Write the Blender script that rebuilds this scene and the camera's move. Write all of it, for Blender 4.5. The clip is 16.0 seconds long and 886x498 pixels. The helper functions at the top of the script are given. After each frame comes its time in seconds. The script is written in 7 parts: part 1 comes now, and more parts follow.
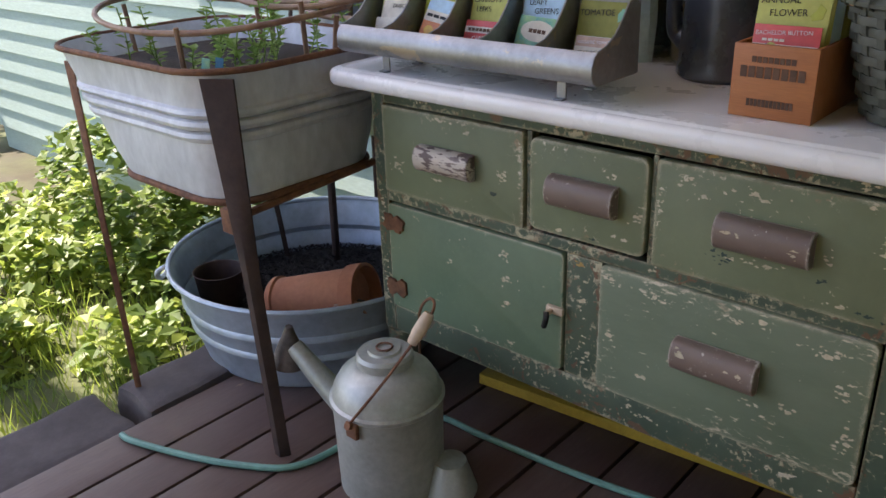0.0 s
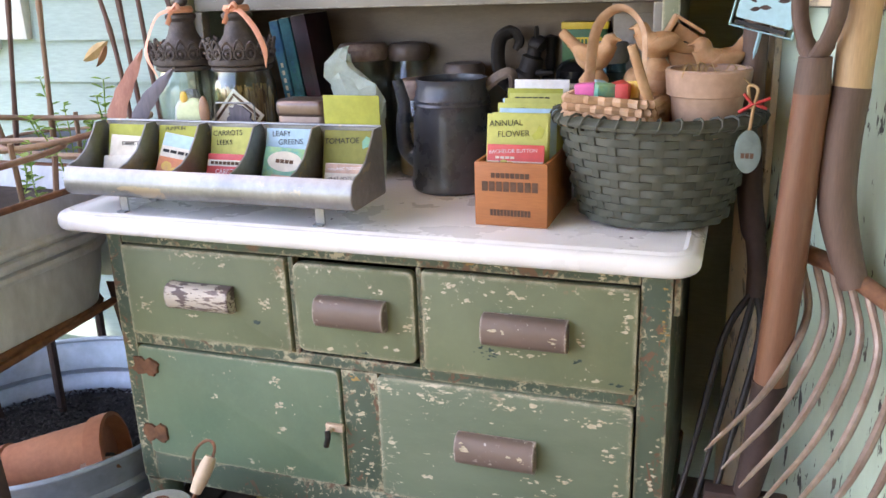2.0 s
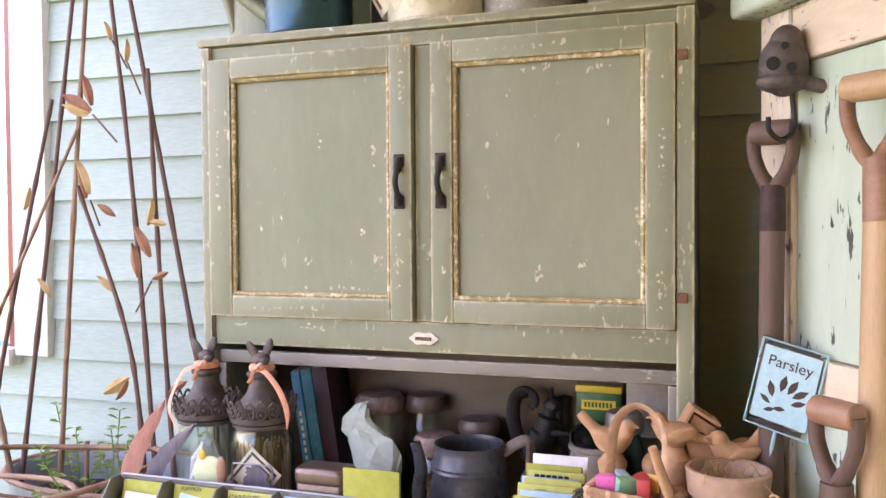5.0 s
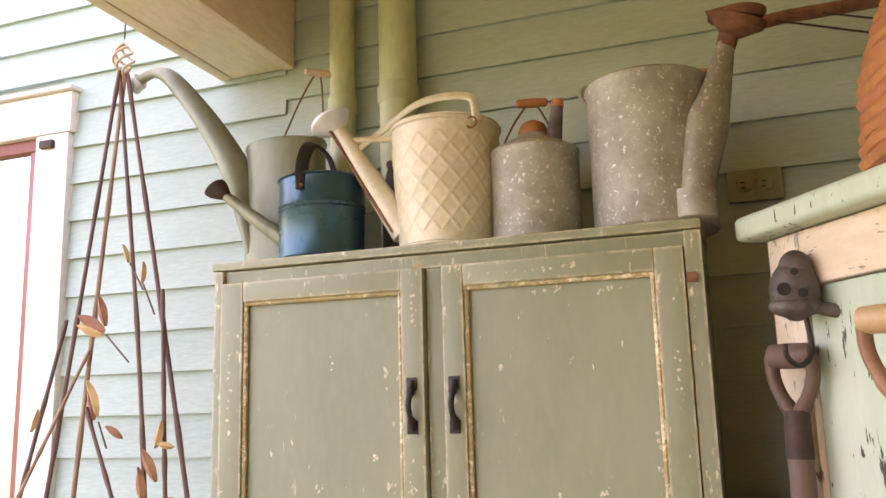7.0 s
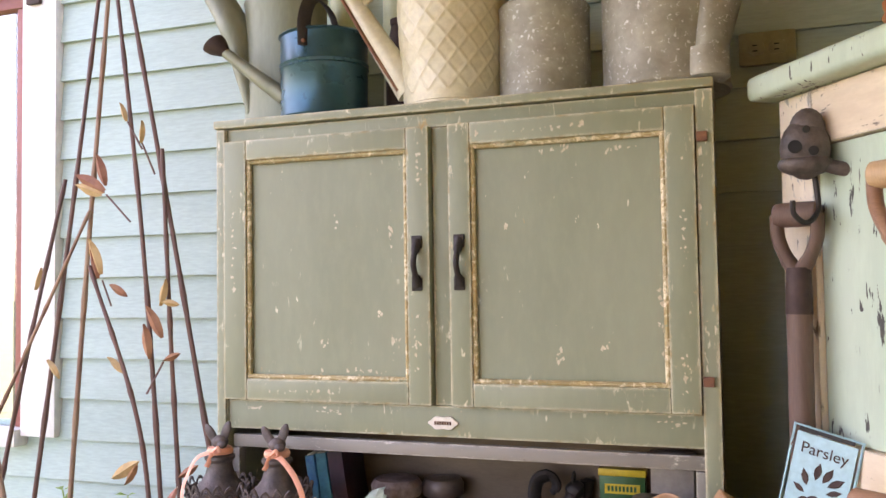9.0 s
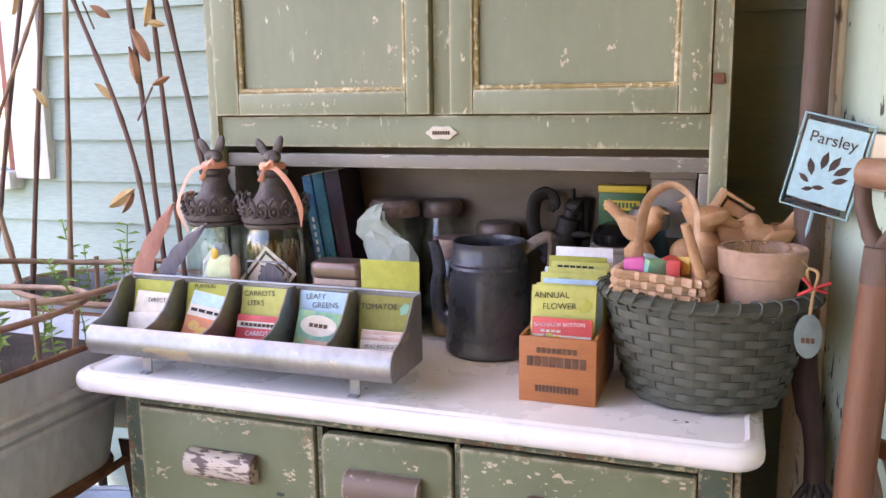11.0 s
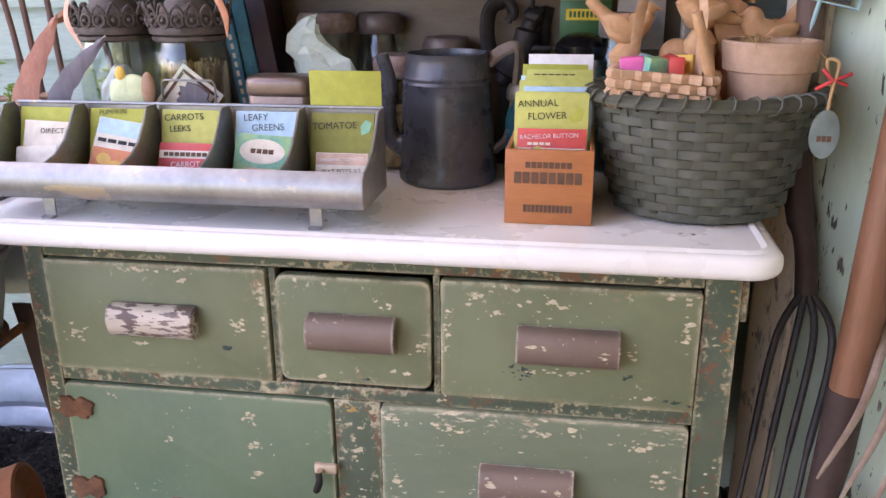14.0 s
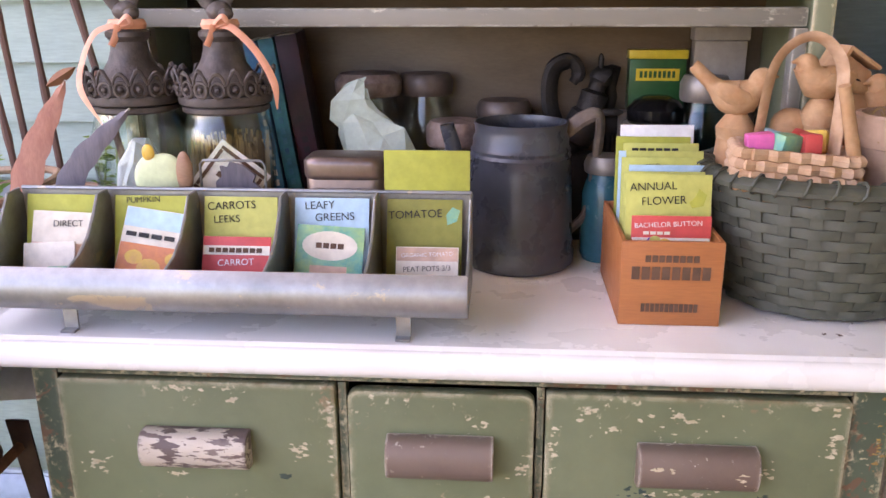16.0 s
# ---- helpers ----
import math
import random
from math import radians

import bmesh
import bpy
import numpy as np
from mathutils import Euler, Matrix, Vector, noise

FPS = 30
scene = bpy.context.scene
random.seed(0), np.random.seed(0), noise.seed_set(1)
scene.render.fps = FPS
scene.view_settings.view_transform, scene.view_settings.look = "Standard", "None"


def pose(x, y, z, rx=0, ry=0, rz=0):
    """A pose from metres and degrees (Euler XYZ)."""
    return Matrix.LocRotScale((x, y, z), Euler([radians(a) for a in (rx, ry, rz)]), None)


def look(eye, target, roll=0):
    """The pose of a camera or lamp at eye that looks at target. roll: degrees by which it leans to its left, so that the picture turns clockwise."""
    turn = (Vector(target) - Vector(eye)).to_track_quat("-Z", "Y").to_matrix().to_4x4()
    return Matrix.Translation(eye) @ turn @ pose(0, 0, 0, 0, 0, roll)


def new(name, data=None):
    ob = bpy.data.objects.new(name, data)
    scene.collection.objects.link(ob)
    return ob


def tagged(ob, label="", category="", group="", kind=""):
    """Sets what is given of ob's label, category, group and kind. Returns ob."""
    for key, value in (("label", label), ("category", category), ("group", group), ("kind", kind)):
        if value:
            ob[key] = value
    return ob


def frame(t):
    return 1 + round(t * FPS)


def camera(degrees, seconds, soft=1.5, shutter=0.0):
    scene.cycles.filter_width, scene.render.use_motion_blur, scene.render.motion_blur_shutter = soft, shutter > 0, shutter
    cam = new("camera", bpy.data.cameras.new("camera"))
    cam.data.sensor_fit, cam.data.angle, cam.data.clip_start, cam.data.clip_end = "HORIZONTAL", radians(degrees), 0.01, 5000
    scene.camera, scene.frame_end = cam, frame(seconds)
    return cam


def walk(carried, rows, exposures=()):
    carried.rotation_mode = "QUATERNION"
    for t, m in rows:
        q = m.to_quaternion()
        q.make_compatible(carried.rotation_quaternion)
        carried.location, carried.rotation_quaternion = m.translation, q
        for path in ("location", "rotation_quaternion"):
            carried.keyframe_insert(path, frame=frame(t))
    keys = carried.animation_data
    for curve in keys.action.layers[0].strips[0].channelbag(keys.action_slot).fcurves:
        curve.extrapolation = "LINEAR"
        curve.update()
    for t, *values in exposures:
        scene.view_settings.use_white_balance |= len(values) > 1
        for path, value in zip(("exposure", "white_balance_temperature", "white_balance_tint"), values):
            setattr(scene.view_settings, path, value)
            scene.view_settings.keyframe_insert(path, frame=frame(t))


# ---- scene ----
cam = camera(55.7, 16.0)
PATH = [
    (0, (1.222, -1.205, 1.16), (-0.015, 0.149, 0.363), -2.0),
    (0.5, (1.218, -1.192, 1.164), (0.132, 0.307, 0.407), -2.1),
    (1, (1.198, -1.232, 1.18), (0.282, 0.404, 0.484), -1.9),
    (1.5, (1.146, -1.27, 1.208), (0.397, 0.467, 0.558), -1.8),
    (2, (1.115, -1.292, 1.225), (0.466, 0.498, 0.612), -2.0),
    (2.5, (1.105, -1.302, 1.231), (0.476, 0.511, 0.668), -1.8),
    (3, (1.071, -1.302, 1.285), (0.483, 0.54, 0.776), -1.0),
    (3.5, (1.067, -1.304, 1.32), (0.481, 0.572, 0.946), -0.2),
    (4, (1.057, -1.309, 1.372), (0.464, 0.585, 1.125), 0.2),
    (4.5, (1.06, -1.304, 1.437), (0.44, 0.591, 1.281), -0.1),
    (5, (1.066, -1.294, 1.471), (0.413, 0.596, 1.419), -0.4),
    (5.2, (1.073, -1.28, 1.48), (0.402, 0.604, 1.468), -0.5),
    (7.5, (1.046, -1.293, 1.576), (0.403, 0.56, 1.967), -1.9),
    (8, (1.03, -1.297, 1.562), (0.4, 0.561, 1.947), -1.8),
    (8.3, (1.047, -1.3, 1.55), (0.389, 0.566, 1.845), -1.2),
    (8.5, (1.022, -1.296, 1.543), (0.384, 0.586, 1.775), -1.3),
    (9, (1.024, -1.29, 1.517), (0.375, 0.6, 1.605), -0.9),
    (9.5, (1.011, -1.295, 1.476), (0.376, 0.601, 1.443), -0.5),
    (10, (1.015, -1.287, 1.428), (0.373, 0.601, 1.282), -0.0),
    (10.2, (1.023, -1.278, 1.401), (0.369, 0.603, 1.219), 0.1),
    (12.3, (0.867, -1.23, 1.203), (0.288, 0.598, 0.633), -0.9),
    (12.5, (0.822, -1.231, 1.19), (0.28, 0.605, 0.61), -0.8),
    (13, (0.74, -1.212, 1.178), (0.302, 0.642, 0.567), -0.5),
    (13.5, (0.732, -1.176, 1.175), (0.397, 0.694, 0.549), -0.3),
    (14, (0.796, -1.142, 1.178), (0.487, 0.727, 0.538), -0.4),
    (14.5, (0.773, -1.125, 1.18), (0.474, 0.744, 0.532), -0.5),
    (15, (0.71, -1.095, 1.184), (0.426, 0.778, 0.541), -0.5),
    (15.5, (0.628, -1.026, 1.209), (0.398, 0.858, 0.577), -0.4),
    (16, (0.544, -0.968, 1.224), (0.4, 0.939, 0.639), -0.2),
]
walk(cam, [(t, look(eye, target, roll)) for t, eye, target, roll in PATH], [(0, 1.76, 6550, 23), (0.5, 2.34, 6650, 22), (1.0, 2.85, 6700, 19), (1.5, 2.97, 6700, 21), (2.0, 3.00, 6750, 24), (4.0, 2.99, 6800, 34), (5.0, 3.09, 6900, 38), (7.5, 3.00, 7600, 39), (8.5, 2.94, 7200, 36), (10.0, 2.95, 6700, 37), (12.5, 2.94, 6750, 31), (14.5, 2.86, 6900, 35), (16, 2.94, 7000, 36)])

# ---- world, sun, exposure ----
SUN = Vector((-0.64, -0.10, 0.76)).normalized()
world = bpy.data.worlds.new("world")
scene.world = world
world.use_nodes = True
wn = world.node_tree
sky = wn.nodes.new("ShaderNodeTexSky")
sky.sky_type, sky.sun_disc = "NISHITA", False
sky.sun_elevation = math.asin(SUN.z)
sky.sun_rotation = math.atan2(SUN.x, SUN.y)
wn.links.new(sky.outputs[0], wn.nodes["Background"].inputs[0])
wn.nodes["Background"].inputs[1].default_value = 0.125
sun = new("sun", bpy.data.lights.new("sun", "SUN"))
sun.data.energy, sun.data.angle, sun.data.color = 5.0, radians(0.5), (1.0, 0.94, 0.84)
sun.matrix_world = look(SUN * 10, (0, 0, 0))

# ---- materials ----
def srgb(r, g, b):
    return tuple((v / 255 / 12.92 if v <= 10 else ((v / 255 + 0.055) / 1.055) ** 2.4) for v in (r, g, b)) + (1.0,)


class Net:
    """A small node network with one principled surface."""

    def __init__(self, name, spin=True, stretch=(1, 1, 1)):
        self.m = bpy.data.materials.new(name)
        self.m.use_nodes = True
        self.t = self.m.node_tree
        self.b = self.t.nodes["Principled BSDF"]
        self.c = self.add("ShaderNodeTexCoord").outputs["Object"]
        if spin:
            info = self.add("ShaderNodeObjectInfo")
            shift = self.math("MULTIPLY", info.outputs["Random"], 37.0)
            add = self.add("ShaderNodeVectorMath")
            add.operation = "ADD"
            self.link(self.c, add.inputs[0]), self.link(shift, add.inputs[1])
            self.c = add.outputs[0]
        if stretch != (1, 1, 1):
            mp = self.add("ShaderNodeMapping")
            mp.inputs["Scale"].default_value = stretch
            self.link(self.c, mp.inputs[0])
            self.cs = mp.outputs[0]
        else:
            self.cs = self.c

    def add(self, kind):
        return self.t.nodes.new(kind)

    def link(self, a, b):
        self.t.links.new(a, b)

    def math(self, op, a, b=0.0, clamp=False):
        n = self.add("ShaderNodeMath")
        n.operation, n.use_clamp = op, clamp
        for k, v in enumerate((a, b)):
            if isinstance(v, (int, float)):
                n.inputs[k].default_value = v
            else:
                self.link(v, n.inputs[k])
        return n.outputs[0]

    def noise(self, scale, detail=5.0, rough=0.6, stretched=True, warp=0.0):
        n = self.add("ShaderNodeTexNoise")
        n.inputs["Scale"].default_value, n.inputs["Detail"].default_value = scale, detail
        n.inputs["Roughness"].default_value, n.inputs["Distortion"].default_value = rough, warp
        self.link(self.cs if stretched else self.c, n.inputs["Vector"])
        return n.outputs["Fac"]

    def step(self, fac, lo, hi):
        n = self.add("ShaderNodeMapRange")
        n.inputs["From Min"].default_value, n.inputs["From Max"].default_value = lo, hi
        self.link(fac, n.inputs["Value"])
        return n.outputs["Result"]

    def mix(self, fac, a, b):
        n = self.add("ShaderNodeMix")
        n.data_type = "RGBA"
        for k, v in (("Factor", fac), ("A", a), ("B", b)):
            sock = [s for s in n.inputs if s.name == k and (s.type == "RGBA" or k == "Factor" and s.type == "VALUE")][0]
            if isinstance(v, (int, float, tuple)):
                sock.default_value = v
            else:
                self.link(v, sock)
        return [s for s in n.outputs if s.type == "RGBA"][0]

    def edge(self, radius):
        """A mask of the rims of the mesh: 1 where a rounded normal leaves the flat one."""
        bev = self.add("ShaderNodeBevel")
        bev.samples, bev.inputs["Radius"].default_value = 6, radius
        geo = self.add("ShaderNodeNewGeometry")
        dot = self.add("ShaderNodeVectorMath")
        dot.operation = "DOT_PRODUCT"
        self.link(bev.outputs[0], dot.inputs[0]), self.link(geo.outputs["Normal"], dot.inputs[1])
        return self.step(dot.outputs["Value"], 0.995, 0.86)

    def done(self, colour, rough=0.6, metal=0.0, bump=0.15, height=None, spec=0.5):
        if isinstance(colour, tuple):
            self.b.inputs["Base Color"].default_value = colour
        else:
            self.link(colour, self.b.inputs["Base Color"])
        for key, v in (("Roughness", rough), ("Metallic", metal), ("Specular IOR Level", spec)):
            if isinstance(v, (int, float)):
                self.b.inputs[key].default_value = v
            else:
                self.link(v, self.b.inputs[key])
        if bump:
            n = self.add("ShaderNodeBump")
            n.inputs["Strength"].default_value, n.inputs["Distance"].default_value = bump, 0.004
            self.link(height if height is not None else self.noise(90, 4), n.inputs["Height"])
            self.link(n.outputs[0], self.b.inputs["Normal"])
        return self.m


def plain(name, c1, c2=None, scale=9.0, rough=0.6, metal=0.0, bump=0.15, stretch=(1, 1, 1), fine=70.0, spec=0.5, grit=0.5, chip=None, chip_at=0.66, chip_scale=16.0, spin=True):
    """Two tones in large patches, a fine grain, and flakes of a third colour."""
    n = Net(name, spin, stretch)
    c2 = c2 or tuple(v * 0.72 for v in c1[:3]) + (1.0,)
    col = n.mix(n.step(n.noise(scale, 6), 0.36, 0.66), c1, c2)
    grain = n.noise(fine, 4)
    dark = n.mix(n.step(grain, 0.35, 0.75), (1 - 0.25 * grit, 1 - 0.25 * grit, 1 - 0.25 * grit, 1), (1 + 0.14 * grit, 1 + 0.14 * grit, 1 + 0.14 * grit, 1))
    mul = n.add("ShaderNodeMix")
    mul.data_type, mul.blend_type = "RGBA", "MULTIPLY"
    mul.inputs[0].default_value = 1.0
    n.link(col, mul.inputs[6]), n.link(dark, mul.inputs[7])
    col = mul.outputs[2]
    if chip:
        mask = n.step(n.noise(chip_scale, 9, 0.68, True, 0.6), chip_at, chip_at + 0.02)
        col = n.mix(mask, col, chip)
    r = n.math("ADD", n.math("MULTIPLY", n.noise(scale * 2.3, 4), 0.3), rough - 0.15)
    return n.done(col, r, metal, bump, grain, spec)


def old_paint(name, c1, c2, flake, under, flakes=0.63, rim=0.004, streak=(1, 1, 1), rough=0.5, dark=0.0, scratch=0.0):
    """Brushed paint, rubbed through to an older coat on the rims and in flakes, and to bare wood in fewer spots."""
    n = Net(name, True, streak)
    col = n.mix(n.step(n.noise(5, 5), 0.35, 0.68), c1, c2)
    col = n.mix(n.math("MULTIPLY", n.step(n.noise(48, 6, 0.7), 0.45, 0.8), 0.30), col, tuple(v * 1.5 for v in c1[:3]) + (1,))
    big = n.noise(11, 3, 0.55, False)
    small = n.noise(105, 5, 0.6, True, 0.2)
    chance = n.math("ADD", n.math("MULTIPLY", small, 0.60), n.math("MULTIPLY", big, 0.40))
    chance = n.math("ADD", chance, n.math("MULTIPLY", n.edge(rim * 6), 0.060))
    mask = n.step(chance, flakes, flakes + 0.012)
    rub = n.math("MULTIPLY", n.edge(rim * 1.7), n.step(n.noise(34, 7, 0.7, False), 0.36, 0.50))
    both = n.math("MAXIMUM", mask, rub)
    col = n.mix(both, col, n.mix(n.step(n.noise(26, 5, 0.6, False), 0.50, 0.62), flake, under))
    if scratch:
        lines = n.step(n.noise(70, 3, 0.5), scratch, scratch + 0.03)
        col = n.mix(n.math("MULTIPLY", lines, n.step(n.noise(6, 3, 0.5, False), 0.5, 0.62)), col, flake)
    if dark:
        col = n.mix(n.step(n.noise(17, 8, 0.7, False, 1.2), dark, dark + 0.02), col, under)
    high = n.math("SUBTRACT", n.math("MULTIPLY", n.noise(110, 4, 0.6), 0.3), both)
    return n.done(col, n.math("ADD", n.math("MULTIPLY", n.noise(20, 4), 0.35), rough - 0.17), 0.0, 0.3, high)


CREAM, BARE = (0.62, 0.54, 0.38, 1), (0.16, 0.09, 0.05, 1)
M_BASE = old_paint("green_base_paint", (0.128, 0.152, 0.080, 1), (0.185, 0.212, 0.118, 1), CREAM, (0.30, 0.21, 0.12, 1), 0.648, 0.009)
M_FRAME = old_paint("dark_green_frame_paint", (0.055, 0.085, 0.055, 1), (0.10, 0.13, 0.08, 1), (0.45, 0.40, 0.26, 1), BARE, 0.574, 0.006, dark=0.58)
M_DOORLOW = old_paint("bluish_green_paint", (0.115, 0.175, 0.105, 1), (0.158, 0.218, 0.132, 1), CREAM, (0.40, 0.32, 0.20, 1), 0.650, 0.006)
M_CRAZED = old_paint("crazed_green_paint", (0.118, 0.155, 0.094, 1), (0.168, 0.205, 0.132, 1), CREAM, (0.30, 0.26, 0.17, 1), 0.617, 0.009, (0.6, 1, 1.6))
M_UPPER = old_paint("sage_upper_paint", (0.205, 0.226, 0.138, 1), (0.248, 0.270, 0.176, 1), (0.66, 0.60, 0.42, 1), (0.40, 0.27, 0.10, 1), 0.650, 0.006, (1, 1, 0.35), scratch=0.69)
M_BEAD = old_paint("ochre_worn_bead", (0.36, 0.25, 0.085, 1), (0.26, 0.22, 0.10, 1), (0.72, 0.62, 0.40, 1), (0.22, 0.24, 0.14, 1), 0.55, 0.002)
M_PULL = old_paint("mauve_brown_paint", (0.150, 0.104, 0.080, 1), (0.205, 0.150, 0.118, 1), (0.6, 0.55, 0.46, 1), (0.30, 0.24, 0.2, 1), 0.605, 0.004)
M_PULLWHITE = old_paint("flaked_white_paint", (0.58, 0.51, 0.42, 1), (0.48, 0.41, 0.33, 1), (0.13, 0.09, 0.08, 1), (0.2, 0.15, 0.13, 1), 0.505, 0.002, (0.35, 1, 1.5))
# near-black: the shade of insides and hidden gaps is put into this colour
M_SHADEDARK = plain("shade_dark_wood", (0.05, 0.035, 0.025, 1), (0.03, 0.02, 0.015, 1), 6, 0.8)
M_TANIN = plain("tan_inside_wood", (0.165, 0.112, 0.068, 1), (0.105, 0.068, 0.040, 1), 4, 0.36, stretch=(1, 1, 4))
M_SLAT = old_paint("grey_slat_wood", (0.20, 0.185, 0.155, 1), (0.27, 0.25, 0.21, 1), (0.6, 0.56, 0.45, 1), (0.12, 0.09, 0.06, 1), 0.62, 0.004, (0.3, 1, 1))
# shadowed copy of the olive card colour; also the glaze of the figure stand
M_OLIVEDIM = plain("shaded_card_and_glaze_olive", (0.25, 0.25, 0.05, 1), (0.20, 0.20, 0.045, 1), 6, 0.7, bump=0)


def enamel():
    n = Net("white_enamel", False)
    col = n.mix(n.step(n.noise(3, 2), 0.25, 0.75), (0.83, 0.83, 0.81, 1), (0.78, 0.77, 0.74, 1))
    stain = n.math("MULTIPLY", n.step(n.noise(5.5, 2, 0.4), 0.46, 0.95), 0.55)
    col = n.mix(stain, col, (0.48, 0.40, 0.31, 1))
    col = n.mix(n.step(n.noise(24, 6, 0.6), 0.725, 0.735), col, (0.12, 0.09, 0.07, 1))
    return n.done(col, n.math("ADD", n.math("MULTIPLY", n.noise(9, 5), 0.12), 0.22), 0.0, 0.0)


M_ENAMEL = enamel()
M_SIDING = plain("pale_green_siding", (0.41, 0.515, 0.45, 1), (0.375, 0.475, 0.41, 1), 2.2, 0.6, stretch=(0.4, 1, 3), chip=(0.36, 0.42, 0.33, 1), chip_at=0.735, chip_scale=9)
M_PIPE = plain("olive_green_pipe_paint", (0.46, 0.50, 0.30, 1), (0.41, 0.45, 0.26, 1), 3, 0.5, stretch=(1, 1, 0.4))
M_TRIM = plain("white_trim_paint", (0.80, 0.77, 0.70, 1), (0.74, 0.70, 0.62, 1), 3, 0.55, stretch=(1, 1, 0.5))
M_CREAMBEAM = plain("cream_beam_paint", (0.82, 0.68, 0.47, 1), (0.78, 0.63, 0.42, 1), 3, 0.6, stretch=(1, 0.3, 1))
# saturated yellow only to tint the light bounced onto the upper wall
M_CEIL = plain("bounce_yellow_ceiling", (0.86, 0.56, 0.07, 1), (0.80, 0.50, 0.06, 1), 3, 0.6, stretch=(1, 0.2, 1))
# colour of the unseen front wall, picked for its warm bounce light
M_FRONT = plain("bounce_warm_boards", (0.78, 0.54, 0.17, 1), (0.72, 0.48, 0.14, 1), 3, 0.6, stretch=(1, 1, 0.2))
M_SASH = plain("red_sash_paint", (0.32, 0.10, 0.07, 1), None, 5, 0.5)
M_DECK = plain("brown_deck_paint", (0.105, 0.062, 0.050, 1), (0.135, 0.088, 0.072, 1), 5, 0.52, stretch=(2, 0.35, 1), chip=(0.30, 0.21, 0.14, 1), chip_at=0.69, chip_scale=10)
M_STONE = plain("grey_edge_stone", (0.10, 0.083, 0.077, 1), (0.065, 0.052, 0.05, 1), 7, 0.85, bump=0.6, fine=40)
M_SOIL = plain("dark_soil", (0.035, 0.024, 0.018, 1), (0.06, 0.042, 0.03, 1), 12, 0.95, bump=0.9, fine=120)
M_GROUND = plain("garden_ground", (0.10, 0.12, 0.04, 1), (0.07, 0.06, 0.03, 1), 1.3, 0.95, bump=0.8, fine=18, spin=False)
M_GALV = plain("weathered_zinc", (0.52, 0.56, 0.60, 1), (0.38, 0.41, 0.44, 1), 7, 0.52, 0.55, 0.12, fine=45)
M_GALVBLUE = plain("bluish_zinc", (0.48, 0.55, 0.62, 1), (0.34, 0.40, 0.47, 1), 6, 0.42, 0.4, 0.1, fine=40)
M_GALVPALE = plain("pale_chalky_zinc", (0.69, 0.71, 0.72, 1), (0.52, 0.54, 0.56, 1), 6, 0.55, 0.2, 0.1, fine=40, stretch=(1, 1, 0.5))
M_GALVSPOT = plain("spotted_zinc", (0.37, 0.36, 0.29, 1), (0.25, 0.24, 0.19, 1), 12, 0.6, 0.25, 0.15, chip=(0.64, 0.64, 0.60, 1), chip_at=0.60, chip_scale=105)
M_GALVCAN = plain("mossy_zinc", (0.46, 0.47, 0.43, 1), (0.31, 0.33, 0.28, 1), 6, 0.42, 0.35, 0.1, chip=(0.50, 0.50, 0.48, 1), chip_at=0.66, chip_scale=10)
M_GALVGREEN = plain("greenish_zinc", (0.27, 0.28, 0.20, 1), (0.17, 0.185, 0.12, 1), 7, 0.5, 0.35, 0.12, stretch=(1, 1, 0.3))
M_TRAY = plain("brushed_zinc_tray", (0.36, 0.36, 0.35, 1), (0.25, 0.255, 0.25, 1), 6, 0.42, 0.7, 0.1, chip=(0.44, 0.37, 0.28, 1), chip_at=0.60, chip_scale=11)
M_RUST = plain("brown_rust", (0.24, 0.11, 0.055, 1), (0.13, 0.06, 0.035, 1), 40, 0.85, 0.1, 0.4)
M_RUSTDARK = plain("dark_rusted_iron", (0.070, 0.043, 0.035, 1), (0.045, 0.028, 0.024, 1), 12, 0.7, 0.35, 0.3)
M_IRON = plain("black_cast_iron", (0.045, 0.038, 0.035, 1), (0.028, 0.024, 0.023, 1), 14, 0.6, 0.5, 0.4, fine=110)
M_GREYIRON = plain("grey_cast_iron", (0.135, 0.112, 0.100, 1), (0.062, 0.050, 0.046, 1), 30, 0.6, 0.35, 0.4, fine=110)
M_TINE = plain("worn_steel_tines", (0.44, 0.34, 0.28, 1), (0.27, 0.19, 0.15, 1), 14, 0.5, 0.25, 0.2)
M_POT = plain("black_enamel", (0.036, 0.039, 0.047, 1), (0.075, 0.080, 0.094, 1), 9, 0.29, 0.0, 0.08, chip=(0.30, 0.28, 0.26, 1), chip_at=0.675, chip_scale=42)
M_POTHANDLE = plain("worn_dark_handle", (0.10, 0.075, 0.06, 1), (0.24, 0.19, 0.15, 1), 25, 0.6, 0.0, 0.2)
M_SHAFTBROWN = plain("oiled_brown_ash", (0.215, 0.098, 0.052, 1), (0.16, 0.07, 0.038, 1), 4, 0.42, stretch=(7, 7, 0.6))
M_SHAFTPALE = plain("pale_ash_wood", (0.50, 0.34, 0.18, 1), (0.43, 0.28, 0.14, 1), 4, 0.5, stretch=(7, 7, 0.6))
M_SHAFTGREY = plain("weathered_brown_shaft", (0.15, 0.095, 0.07, 1), (0.11, 0.068, 0.05, 1), 4, 0.65, stretch=(7, 7, 0.6))
M_GRIP = plain("worn_grip_wood", (0.34, 0.19, 0.11, 1), (0.25, 0.13, 0.075, 1), 6, 0.5, stretch=(1, 6, 6))
M_TERRA = plain("terracotta", (0.42, 0.16, 0.075, 1), (0.34, 0.12, 0.055, 1), 8, 0.8)
M_TERRAPALE = plain("chalky_terracotta", (0.50, 0.34, 0.24, 1), (0.42, 0.27, 0.19, 1), 9, 0.85)
